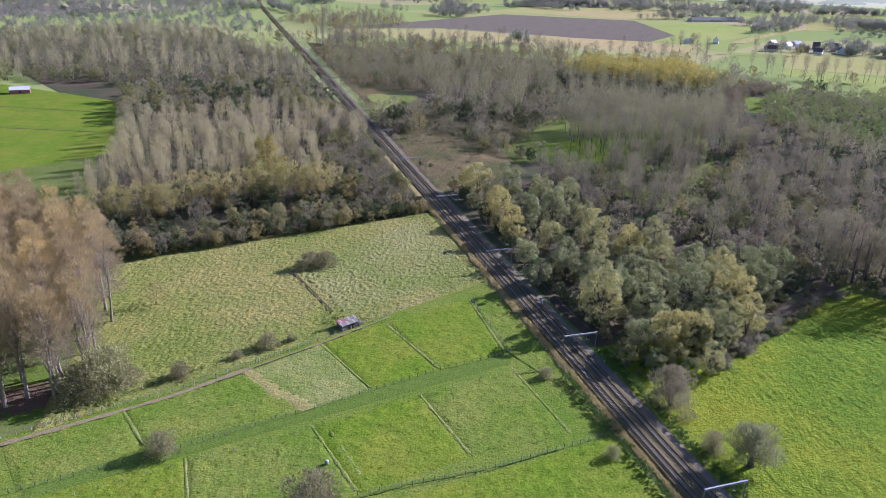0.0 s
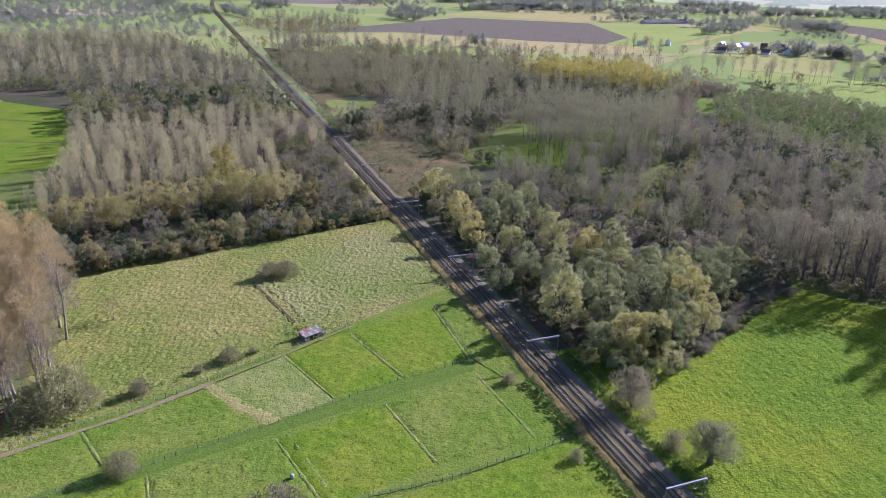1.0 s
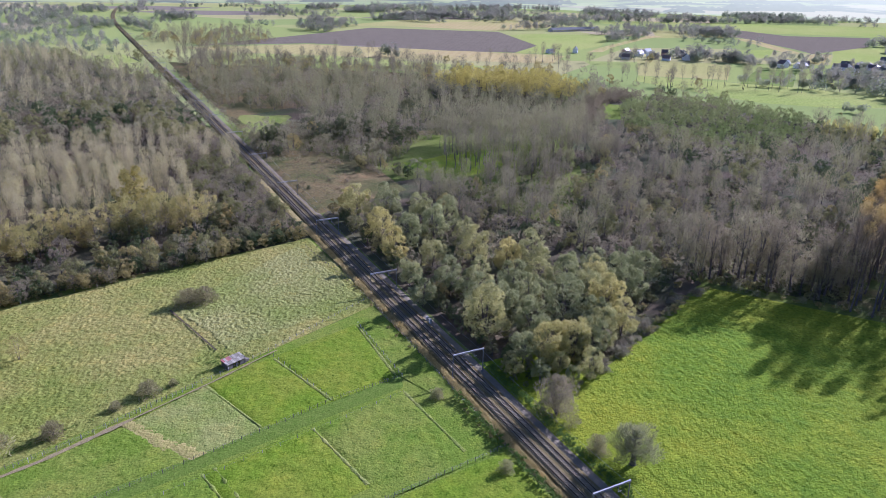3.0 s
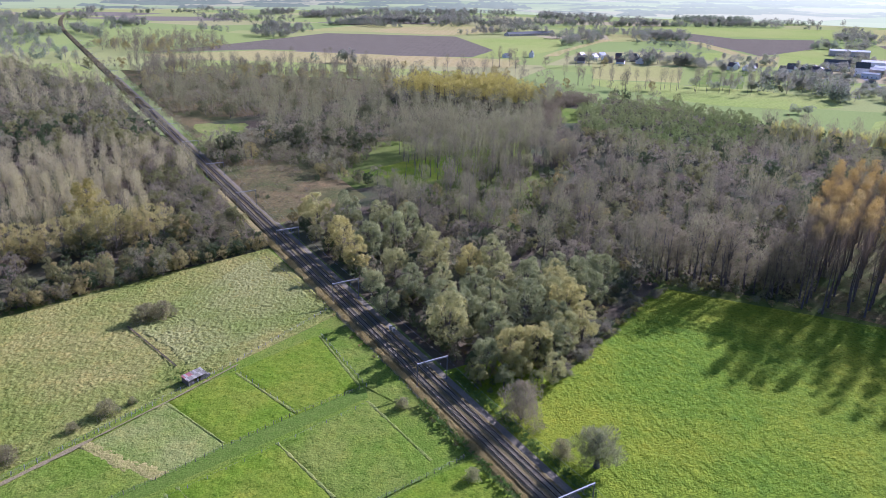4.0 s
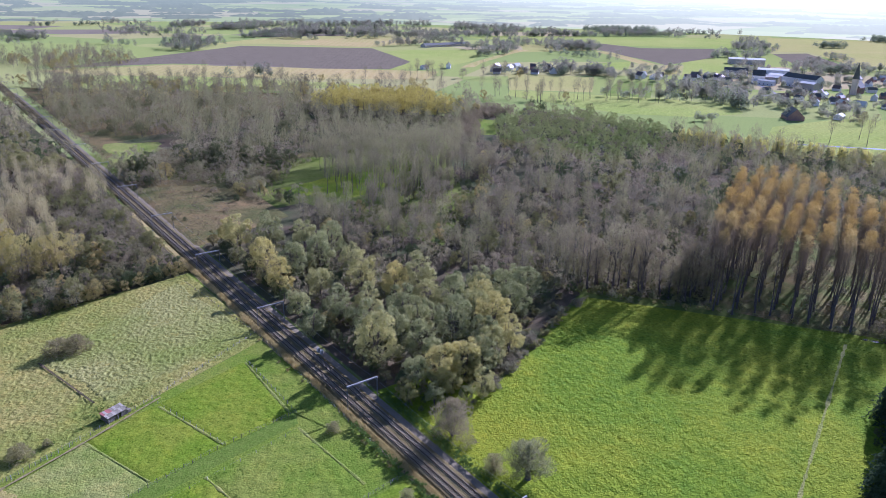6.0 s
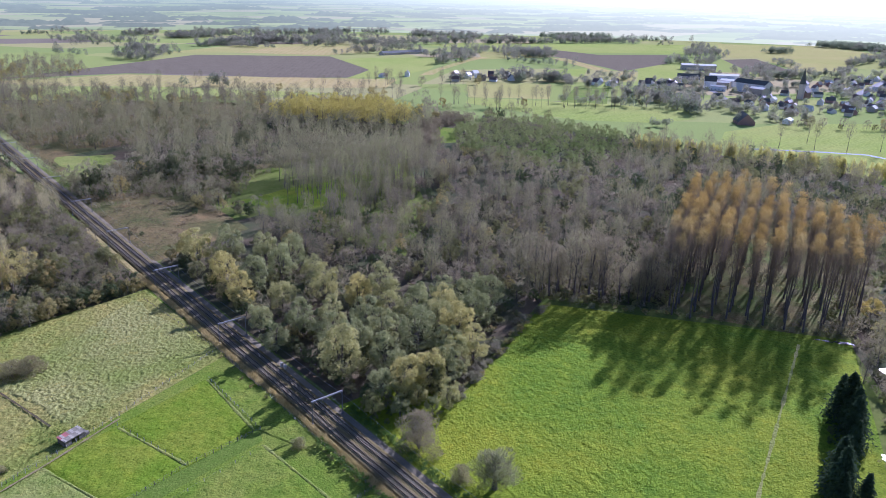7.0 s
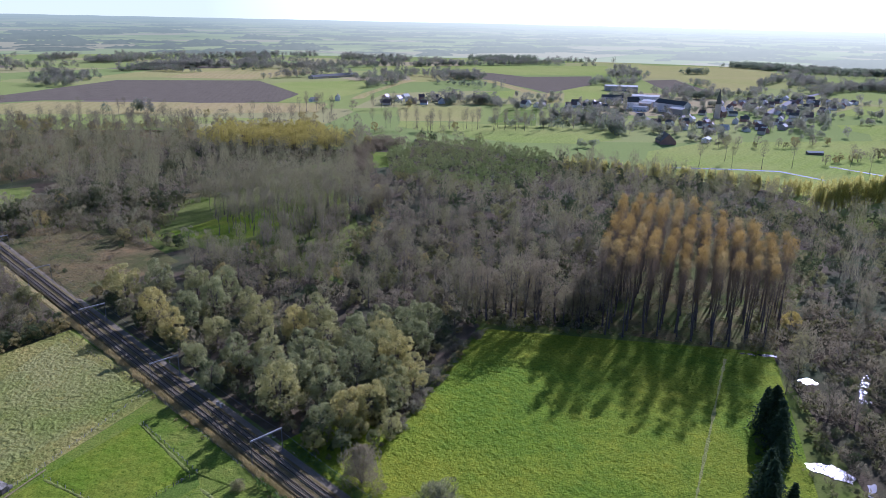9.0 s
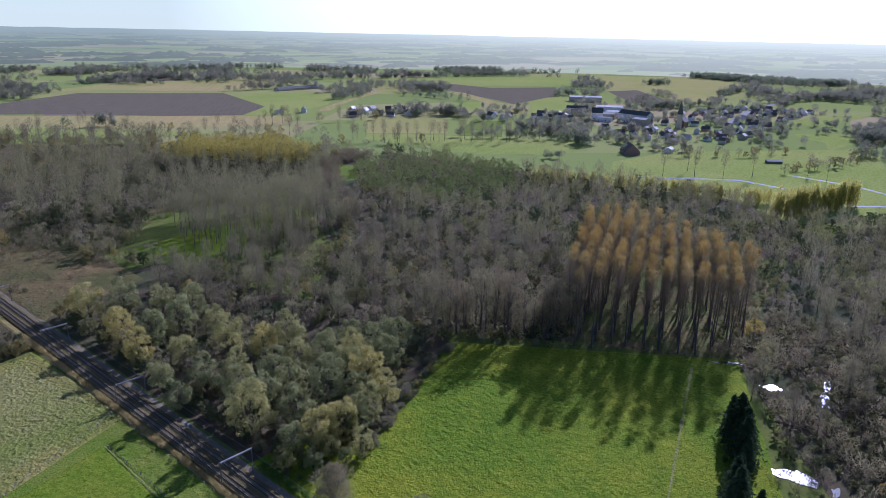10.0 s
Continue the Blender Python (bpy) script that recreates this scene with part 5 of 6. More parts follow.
for x, y in [(-30, 477), (-24, 481), (-16, 505), (-11, 499), (5, 483), (13, 480), (23, 484), (29, 478), (41, 462), (46, 468), (-41, 480), (39, 505), (55, 490), (-2, 506), (-31, 516), (34, 470), (18, 490)]:
    plant("scrub", x + rnd.uniform(-1, 1), y + rnd.uniform(-1, 1), rnd.uniform(1.15, 1.5), rnd=rnd)
plant("dark", 26, 431, 0.6, rnd=rnd)
for x, y, size in [(-18, 436, 0.35), (-6, 424, 0.3), (6, 402, 0.4), (-20, 412, 0.45), (9, 430, 0.4), (-30, 447, 0.7), (-33, 462, 0.8), (-22, 450, 0.6), (-12, 446, 0.7), (2, 444, 0.65), (12, 440, 0.6), (-25, 428, 0.5), (16, 398, 0.5), (-9, 396, 0.4)]:
    plant("scrub", x, y, size, rnd=rnd)
for i in range(46):
    y = 470 + i * 9
    plant(rnd.choices(["scrub", "bramble", "dark"], [4, 2, 0.4])[0], rail_x(y) + rnd.uniform(11.5, 16), y + rnd.uniform(-4, 4), rnd.uniform(0.5, 0.95), rnd=rnd)
# leafy shrubs closing the foot of the wood
FOOT = []
for i in range(130):
    t = rnd.random()
    FOOT.append((-121 + 114 * t + rnd.uniform(-1, 1), 244.8 + 65.5 * t + rnd.uniform(-1, 5)))
mass("edge_shrubs", FOOT, ["bramble", "bramble", "mixed", "dark"], "leafy shrubs along the foot of the wood", rnd, size=(0.3, 0.55), keep=0.5, fatten=1.3, category="shrubs")
# far woods, joined
def keep_out(places, polys):
    return [p for p in places if not any(inside(q, *p) for q in polys)]

OUTER = scatter([(226, 470), (222, 405), (250, 362), (262, 300), (305, 210), (425, 205), (460, 300), (500, 360), (475, 440), (430, 500), (410, 560), (395, 630), (345, 700), (330, 660), (390, 640), (415, 550), (350, 462), (276, 437), (262, 500)], 9.6, rnd)
OUTER = [p for p in OUTER if not inside(GREENS, *p)]
OUTER += scatter([(425, 206), (468, 286), (560, 264), (610, 200), (560, 150), (430, 112)], 9.0, rnd)
OUTER += scatter([(318, 206), (425, 204), (455, 215), (520, 262), (560, 200), (430, 110), (318, 60)], 11.0, rnd)
mass("outer_wood", OUTER, ["whip", "whip", "shaggy", "scrub", "dark", "mixed"], "bare grey-brown wood towards the river meadows", rnd, size=(0.7, 1.1), keep=0.45, fatten=1.2)
BACK = scatter([(-96, 660), (-60, 625), (-14, 620), (-8, 545), (40, 490), (85, 505), (115, 530), (205, 500), (215, 560), (260, 640), (280, 720), (150, 700), (118, 780), (-60, 830), (-138, 790)], 10.0, rnd, clear=14)
mass("back_wood", BACK, ["whip", "whip", "whip", "whip", "scrub", "scrub", "shaggy", "dark"], "bare brown-grey wood behind the heath", rnd, keep=0.5, fatten=1.15)
OPEN = [[(-310, 1010), (-215, 870), (-165, 850), (-185, 920), (-270, 1040)]]
MIDDLE = scatter([(-215, 470), (-120, 505), (-55, 490), (-95, 610), (-235, 600), (-250, 560)], 8.5, rnd)
mass("brown_thicket", MIDDLE, ["scrub", "scrub", "scrub", "shaggy", "dark", "mixed"], "rounded brown thicket with dark evergreens", rnd, keep=0.42, fatten=1.5, size=(0.75, 1.3), category="thicket")
WEST = keep_out(scatter([(-240, 605), (-95, 615), (-140, 760), (-220, 1000), (-420, 1050), (-600, 900), (-520, 640), (-380, 620)], 11.5, rnd, clear=13), OPEN)
mass("west_wood", WEST, ["pale", "shaggy", "scrub", "whip", "shaggy", "mixed"], "brown and tan bare woods west of the railway", rnd, keep=0.24, fatten=1.75)

WEST2 = scatter([(-250, 1060), (-600, 905), (-1200, 1000), (-1350, 1900), (-650, 2150), (-440, 1550)], 26.0, rnd)
mass("distant_wood", WEST2, ["far_bare", "far_bare", "far_round"], "brown bare woods stretching away to the west", rnd)
# undergrowth of the wet wood and the wood edges
UNDER = scatter([(166, 55), (172, 90), (214, 134), (240, 160), (300, 190), (330, 120), (280, 50)], 5.5, rnd) + scatter([(150, 243), (193, 217), (225, 235), (180, 275)], 5.0, rnd) + scatter(ALDERS, 6.6, rnd) + scatter([(56, 182), (84, 186), (130, 232), (100, 280), (30, 338)], 6.5, rnd)
UNDER = keep_out(UNDER, [POND_SIDE, [(228, 148), (239, 144), (239, 120), (229, 124)], [(182, 113), (196, 112), (199, 98), (186, 93)]])
UNDER += scatter([(232, 168), (240, 160), (318, 204), (300, 222), (262, 192)], 5.5, rnd)
mass("undergrowth", UNDER, ["bramble", "scrub", "bramble"], "low tangled undergrowth between the trees", rnd, keep=0.12, fatten=2.7, size=(0.6, 1.1), category="undergrowth")
HEATHER = scatter([(-28, 458), (12, 450), (20, 412), (6, 344), (-12, 386)], 2.6, rnd, clear=9.5)
mass("heather", HEATHER, ["thorn"], "low brown tufts on the heath", rnd, keep=0.07, fatten=2.2, size=(0.15, 0.4), category="heath", leaf="twig_scrub")


# railway
def along(y, off, z=0.0):
    """A point beside the railway: off metres to the right of its centre."""
    d = Vector((rail_x(y + 1) - rail_x(y - 1), 2.0, 0)).normalized()
    return Vector((rail_x(y), y, z)) + Vector((d.y, -d.x, 0)) * off


def sweep(profile, y0, y1, step):
    """Points and quads of a profile (offset, height) drawn along the railway."""
    ys = np.arange(y0, y1 + step, step)
    v = [along(y, o, z).to_tuple() for y in ys for o, z in profile]
    n = len(profile)
    f = [(i * n + j, i * n + j + 1, (i + 1) * n + j + 1, (i + 1) * n + j) for i in range(len(ys) - 1) for j in range(n - 1)]
    return v, f


def strip(name, profile, material, label, category, y0=20, y1=2300, step=12.0):
    v, f = sweep(profile, y0, y1, step)
    return tagged(new(name, tri_mesh(name, v, np.array(f)[:, ::-1] if profile[0][0] > profile[-1][0] else f, material, False)), label, category, kind="structure")


strip("ballast_bed", [(-4.7, 0.0), (-3.9, 0.62), (-3.3, 0.7), (-0.6, 0.7), (0, 0.62), (0.6, 0.7), (3.3, 0.7), (3.9, 0.62), (4.7, 0.1)], M["ballast"], "dark grey stone ballast of the railway", "ballast")
strip("verge", [(-7.6, -0.05), (-6.6, 0.25), (-4.6, 0.22)], M["verge"], "dry tan grass verge beside the tracks", "verge", 20, 420, 6.0)
strip("grass_bank", [(-17.0, -0.01), (-7.5, 0.03)], M["paddock"], "grass bank beside the railway", "grass", 20, 312, 6.0)
strip("grass_bank", [(6.9, 0.02), (18.0, 0.2), (36.0, 0.22)], M["meadow"], "green strip between railway and meadow", "grass", 20, 186, 6.0)
strip("cess_path", [(4.6, 0.14), (5.6, 0.2), (6.7, 0.1), (7.0, -0.05)], M["cess"], "pale gravel path beside the tracks", "path", 20, 900, 12.0)


def build_track(off):
    track = thing("railway_track", Matrix(), "railway track on concrete sleepers in dark ballast", "railway track", "pair of railway tracks")
    for side in (-0.755, 0.755):
        o = off + side
        v, f = sweep([(o - 0.07, 0.80), (o - 0.05, 0.98), (o + 0.05, 0.98), (o + 0.07, 0.80)], 20, 2300, 20.0)
        part("rail", tri_mesh("rail", v, f, M["rail_steel"]), track, "rust-brown steel rail")
    bm = bmesh.new()
    add_box(bm, 0, 0, -0.13, 2.5, 0.27, 0.2, bevel=0.03)
    one = bm_mesh("sleeper", bm, M["sleeper"])
    joined, base = Soup(), np.array([v.co.to_tuple() for v in one.vertices])
    tris = np.array([[p.vertices[0], p.vertices[k], p.vertices[k + 1]] for p in one.polygons for k in range(1, len(p.vertices) - 1)])
    box = np.array([(sx * 1.25, sy * 0.135, z) for z in (-0.1, 0.07) for sx, sy in ((-1, -1), (1, -1), (1, 1), (-1, 1))])
    faces = np.array([(4, 5, 6, 7), (0, 1, 5, 4), (1, 2, 6, 5), (2, 3, 7, 6), (3, 0, 4, 7)])
    y, k, dy = 84.0, 0, 0.65 / math.hypot(1, 0.3078)
    ca, sa = math.cos(RAIL_TURN), math.sin(RAIL_TURN)
    rot = np.array([[ca, -sa, 0], [sa, ca, 0], [0, 0, 1]])
    while y < 700:
        p = along(y, off, 0.74)
        if k >= 0 and 104 <= y < 196:
            part("sleeper", one, track, m=pose(p.x, p.y, p.z, 0, 0, math.degrees(RAIL_TURN)))
        else:
            joined.add(box @ rot.T + np.array(p.to_tuple()), faces)
        y, k = y + dy, k + 1
    tagged(part("far_sleeper", tri_mesh("far_sleeper", *joined.arrays(), M["sleeper"]), track), kind="stuff")


build_track(-1.95)
build_track(1.95)


def build_gantry():
    """Portal over both tracks: two posts, a beam, hangers and insulators."""
    g = thing("catenary_gantry", Matrix(), "grey steel catenary portal spanning two tracks", "gantry", "catenary portals over the railway")
    for s in (-5.2, 5.2):
        bm = bmesh.new()
        for dx in (-0.08, 0.08):
            add_box(bm, s + dx, 0, 0, 0.04, 0.18, 8.0)
        for i in range(10):
            add_box(bm, s, 0, 0.3 + i * 0.78, 0.18, 0.05, 0.05)
        add_box(bm, s, 0, -0.3, 0.6, 0.6, 0.6)
        part("post", bm_mesh("post", bm, M["post_steel"]), g)
    bm = bmesh.new()
    for dz in (0.0, 0.34):
        for dy in (-0.16, 0.16):
            add_box(bm, 0, dy, 7.65 + dz, 10.7, 0.07, 0.07)
    add_box(bm, 0, 0, 8.06, 10.7, 0.36, 0.02)
    for i in range(15):
        add_box(bm, -4.9 + i * 0.7, 0, 7.68, 0.05, 0.3, 0.36)
    part("beam", bm_mesh("beam", bm, M["steel"]), g, "pale steel lattice beam")
    for s in (-1.95, 1.95):
        bm = bmesh.new()
        add_box(bm, s, 0, 6.6, 0.08, 0.08, 1.1)
        add_box(bm, s + 0.5, 0, 5.9, 1.2, 0.05, 0.05)
        add_box(bm, s, 0, 5.85, 0.06, 0.06, 0.8)
        part("hanger", bm_mesh("hanger", bm, M["steel"]), g)
        bm = bmesh.new()
        for i in range(4):
            bmesh.ops.create_cone(bm, segments=8, radius1=0.11, radius2=0.06, depth=0.09, cap_ends=True, matrix=Matrix.Translation((s, 0, 6.95 + i * 0.11)))
        part("insulator", bm_mesh("insulator", bm, M["tile_red"]), g, "brown insulator")
    return g


gantry = build_gantry()
for k in range(-1, 24):
    y = 120.0 + 63.7 * k
    p = along(y, 0.45, 0.25)
    turn = pose(p.x, p.y, p.z, 0, 0, math.degrees(math.atan((rail_x(y - 5) - rail_x(y + 5)) / 10)))
    if k == -1:
        gantry.matrix_basis = turn
    else:
        copy_thing(gantry, turn)


def build_wires():
    for off in (-1.95, 1.95):
        line = thing("overhead_line", Matrix(), "overhead contact line above one track", "overhead wire", "overhead lines")
        for z, sag, name in ((5.75, 0.0, "contact_wire"), (7.3, 0.9, "carrier_wire")):
            s = Soup()
            pts = []
            for k in range(-1, 14):
                for q in range(8):
                    y = 120.0 + 63.7 * (k + q / 8)
                    pts.append(along(y, off, z - sag * (1 - (2 * q / 8 - 1) ** 2)).to_tuple())
            s.add(*tube(pts, [0.022] * len(pts), 4))
            part(name, tri_mesh(name, *s.arrays(), M["wire"]), line)
    feed = thing("feeder_line", Matrix(), "thin feeder wire beside the railway", "overhead wire")
    pts = [along(120.0 + 63.7 * (k + q / 8), 5.7, 7.0 - 0.8 * (1 - (2 * q / 8 - 1) ** 2)).to_tuple() for k in range(-1, 10) for q in range(8)]
    part("wire", tri_mesh("feeder_wire", *tube(pts, [0.03] * len(pts), 4), M["steel"]), feed)


build_wires()


def build_cabinet(p):
    c = thing("signal_cabinet", pose(p.x, p.y, p.z, 0, 0, math.degrees(RAIL_TURN)), "pale grey signal cabinet beside the tracks", "cabinet", "signal cabinets")
    bm = bmesh.new()
    add_box(bm, 0, 0, 0, 0.9, 0.6, 1.5, bevel=0.04)
    part("body", bm_mesh("body", bm, M["white_wall"]), c)
    bm = bmesh.new()
    add_box(bm, 0, 0, 1.5, 1.0, 0.7, 0.08, bevel=0.02)
    part("lid", bm_mesh("lid", bm, M["steel"]), c)
    bm = bmesh.new()
    add_box(bm, 0, -0.31, 0.15, 0.8, 0.02, 1.25)
    part("door", bm_mesh("door", bm, M["steel"]), c)


for y, off in ((219.6, 4.9), (217.6, 5.1)):
    build_cabinet(along(y, off, 0.15))


# fences
def build_fence(pts, gap, label, white=False, high=1.15, wires=3, group="wire fences"):
    f = thing("fence", Matrix(), label, "fence", group)
    r = random.Random(len(pts) * 7 + int(pts[0][0]))
    bm = bmesh.new()
    bmesh.ops.create_cone(bm, segments=6, radius1=0.075, radius2=0.065, depth=high + 0.3, cap_ends=True, matrix=Matrix.Translation((0, 0, high / 2)))
    post = bm_mesh("post", bm, M["post_white" if white else "wood"])
    tops = []
    for (ax, ay), (bx, by) in zip(pts, pts[1:]):
        n = max(1, round(math.hypot(bx - ax, by - ay) / gap))
        for i in range(n):
            x, y = ax + (bx - ax) * i / n, ay + (by - ay) * i / n
            part("post", post, f, m=pose(x, y, 0.1, r.uniform(-3, 3), r.uniform(-3, 3), r.uniform(0, 90)))
            tops.append((x, y))
    tops.append(pts[-1])
    for w in range(wires):
        z = 0.1 + high * (0.95 - 0.3 * w)
        part("wire", tri_mesh("wire", *tube([(x, y, z) for x, y in tops], [0.012] * len(tops), 3), M["wire"]), f)


build_fence([(-94, 120.5), (-62.4, 136.8), (-26.9, 157.7), (1.3, 175.6), (22.3, 185.5)], 2.6, "weathered wooden posts with wire between paddocks")
build_fence([(-16.5, 123.5), (12.1, 132.5), (44.5, 147.6)], 2.4, "grey post and wire fence across the grass")
build_fence([(-104, 140), (-70.5, 160.5), (-34, 192), (-16, 208.5), (16.5, 242)], 3.2, "white-topped posts along the trodden path", white=True)
build_fence([(44.8, 148), (24, 216), (17.5, 238), (-8, 300)], 3.0, "post and wire fence along the railway bank")
build_fence([(22.3, 185.5), (11, 222)], 3.0, "low wire fence at the paddock end", white=True)
build_fence([(-100, 143), (-68, 163), (-36, 191)], 3.0, "wire fence along the shrubs", wires=2)
build_fence([(-16.5, 203), (1.3, 175.6)], 3.4, "low white electric fence posts", white=True, high=0.9, wires=1)
build_fence([(-86, 117), (-30, 146.5), (22, 177)], 5.0, "sparse white fence posts along the lane", white=True, high=0.9, wires=1)

# worn lines and ditches in the grass
ribbon("footpath", [(-108, 134), (-90, 145.5), (-70.2, 158.6), (-52, 174)], 1.5, M["path"], "trodden brown earth path along the fence", "path", z=0.36, uneven=0.35)
ribbon("footpath", [(-53, 173.2), (-33.4, 189.9), (-15.7, 206.5)], 0.6, M["path"], "narrow trodden earth path along the fence", "path", z=0.4, uneven=0.5)
ribbon("footpath", [(-18, 122), (-6, 127.5), (12, 133.2), (30, 141)], 0.7, M["lane"], "worn earth track along the wire fence", "path", z=0.16, uneven=0.6)
for a, b in (((-79.8, 152), (-69.5, 139)), ((-35, 188), (-18, 165.5)), ((-16.3, 201.5), (1, 176)), ((10.7, 221), (20.4, 186.5)), ((-31, 148), (-17, 125)), ((-28.2, 150), (-14.5, 126.5)), ((-4.5, 163), (8.5, 138.5)), ((21.8, 177.5), (34, 147.5)), ((-58, 134.5), (-51, 116))):
    ribbon("grass_ridge", [a, b], 0.8, M["paddock_pale"], "line of longer pale grass between paddocks", "grass", z=0.16, crown=0.15, uneven=0.5)
ribbon("ditch", [(-345, 520), (-222, 502)], 1.3, M["litter"], "dark ditch across the green field", "ditch", z=0.12, uneven=0.4)
ribbon("ditch", [(-330, 455), (-205, 446)], 1.3, M["litter"], "dark ditch across the green field", "ditch", z=0.12, uneven=0.4)
# dark strip laid over the grass stands in for the shade in the ditch
ribbon("ditch", [(-54, 240), (-44, 224), (-34.5, 208.5)], 0.6, M["litter"], "narrow ditch across the pasture, its shade painted as a dark strip", "ditch", z=0.62, uneven=0.4)
ribbon("ditch", [(126, 99), (140.6, 110.4), (180, 139.5), (220, 169)], 0.8, M["tussock"], "pale line of a dry ditch in the meadow", "ditch", z=0.47, uneven=0.7)


# hut in the pasture
def build_hut():
    h = thing("hut", pose(-28.3, 199.6, 0.1, 0, 0, 40) @ Matrix.Scale(0.88, 4), "weathered grey wooden field hut with patched sheet roof", "hut")
    bm = bmesh.new()
    add_box(bm, 0, 1.8, 0, 7.4, 0.12, 2.5)
    for x in (-3.64, 3.64):
        add_box(bm, x, 0, 0, 0.12, 3.5, 2.3)
    for x, w in ((-2.6, 2.0), (2.5, 2.2)):
        add_box(bm, x, -1.75, 0, w, 0.1, 2.05)
    add_box(bm, 0, -1.75, 1.75, 7.2, 0.1, 0.3)
    part("wall", bm_mesh("wall", bm, M["wood"]), h)
    for i in range(9):
        for k, (dy, dz) in enumerate(((-1.05, -0.12), (1.05, 0.17))):
            bm = bmesh.new()
            add_box(bm, 0, 0, 0, 0.86, 2.2, 0.05)
            look_of = ("roof_rust" if i != 1 else "roof_worn") if k and i < 4 else ("roof_old" if (i + k) % 3 else "roof_worn")
            part("roof_sheet", bm_mesh("roof_sheet", bm, M[look_of]), h, m=pose(-3.44 + i * 0.86, dy, 2.32 + dz + 0.012 * (i % 2), 8, 0, 0))
    bm = bmesh.new()
    for x in (-1.5, 0.2, 1.4):
        add_box(bm, x, -1.75, 0, 0.14, 0.14, 2.1)
    part("frame", bm_mesh("frame", bm, M["wood"]), h)
    bm = bmesh.new()
    add_box(bm, 4.5, -1.2, 0, 1.3, 1.0, 1.1, bevel=0.08)
    part("lean_to", bm_mesh("lean_to", bm, M["wood"]), h)


build_hut()


def build_bucket():
    b = thing("feed_bin", pose(-24.8, 133.4, 0.25), "small white plastic feed bin in the grass", "bin")
    bm = bmesh.new()
    bmesh.ops.create_cone(bm, segments=14, radius1=0.42, radius2=0.5, depth=0.9, cap_ends=True, matrix=Matrix.Translation((0, 0, 0.45)))
    part("body", bm_mesh("body", bm, M["post_white"], True), b)
    bm = bmesh.new()
    bmesh.ops.create_cone(bm, segments=14, radius1=0.53, radius2=0.2, depth=0.2, cap_ends=True, matrix=Matrix.Translation((0, 0, 1.0)))
    part("lid", bm_mesh("lid", bm, M["post_white"], True), b)


build_bucket()

# single trees and bushes in the open
for kind, x, y, s, tall in [("bush", -48.5, 244.5, 1.5, 0.85), ("bush", -43, 246.5, 1.4, 0.85), ("bush", -64, 136.2, 1.2, 1.0), ("bush", -25.2, 117.0, 1.7, 1.15), ("straw", -93.5, 211.2, 0.55, 1.0),
                            ("bush", -70.7, 168.5, 0.95, 1.0), ("bush", -50.5, 185.8, 0.75, 1.0), ("bush", -57.9, 179, 0.6, 1.0), ("bush", -44.5, 189.5, 0.45, 1.2), ("bush", -88, 162.5, 1.7, 1.15), ("bush", -93, 158, 1.35, 1.1), ("bush", -84.5, 166, 0.8, 1.0),
                            ("russet", 62.5, 160, 1.15, 1.0), ("bush", 67.6, 142.2, 0.95, 1.2), ("pollard", 74.8, 136.4, 1.2, 1.0), ("scrub", 65, 154.5, 0.6, 0.9),
                            ("bush", 31, 173, 0.55, 1.0), ("bush", 42.5, 138.5, 0.65, 1.1), ("dark", -11.5, 388, 0.45, 0.9), ("dark", -5.8, 386, 0.42, 0.9), ("dark", 23, 416, 0.65, 1.0), ("dark", -60, 653, 1.1, 1.0), ("golden", -3.6, 526, 0.75, 1.0), ("mixed", 40, 425, 0.6, 1.0), ("golden", -87, 344, 1.95, 0.88), ("golden", 268, 176, 1.0, 0.9), ("straw", 253, 161, 0.6, 0.9)]:
    plant(kind, x, y, s, stretch=tall, rnd=rnd)
# hedge between willows and meadow
for i in range(44):
    t = i / 43
    x, y = 75 + 74 * t, 173.5 + 63 * t
    plant("thorn" if rnd.random() < 0.55 else "bramble", x + 0.3 + rnd.uniform(-3, 1.6), y - 0.3 + rnd.uniform(-1.6, 3), rnd.uniform(0.7, 1.4), rnd=rnd)
    if i % 4 == 0:
        plant("bramble", x - 6 + rnd.uniform(-2, 2), y + 4 + rnd.uniform(-2, 2), rnd.uniform(1.0, 1.6), rnd=rnd)
# hedge along the back of the meadow
for i in range(26):
    t = i / 25
    plant("bramble" if rnd.random() < 0.7 else "thorn", 152 + 86 * t + rnd.uniform(-1, 2), 236.5 - 67 * t + rnd.uniform(0, 3), rnd.uniform(0.6, 1.1), rnd=rnd)
# scrub along the railway
LOW = []
for i in range(95):
    y = 52 + i * 1.42
    p = along(y, rnd.uniform(7.6, 9.4))
    LOW.append((p.x, p.y))
NETTLES = [(-28.3 + rnd.gauss(0, 3.6) - 2, 199.6 + rnd.gauss(0, 2.4) + 3.2) for _ in range(46)]
mass("nettles", NETTLES, ["bramble"], "dark green nettles round the hut", rnd, size=(0.15, 0.35), keep=0.35, category="weeds", leaf="leaf_weed")
WEEDS = []
for i in range(80):
    t = rnd.random()
    WEEDS.append((-84 + 48 * t + rnd.uniform(-0.8, 0.8), 157.5 + 38 * t + rnd.uniform(-0.3, 1.2)))
mass("fence_weeds", WEEDS, ["bramble"], "low weeds along the wire fence", rnd, size=(0.12, 0.38), keep=0.35, category="weeds", leaf="leaf_weed")
for i in range(34):
    p = along(112 + i * 1.9, -rnd.uniform(7.2, 8.6))
    LOW.append((p.x, p.y))
mass("low_hedge", LOW, ["bramble"], "low dark green brambles along the track fence", rnd, size=(0.4, 0.7), keep=0.4, fatten=1.5, category="hedge", leaf="leaf_weed")


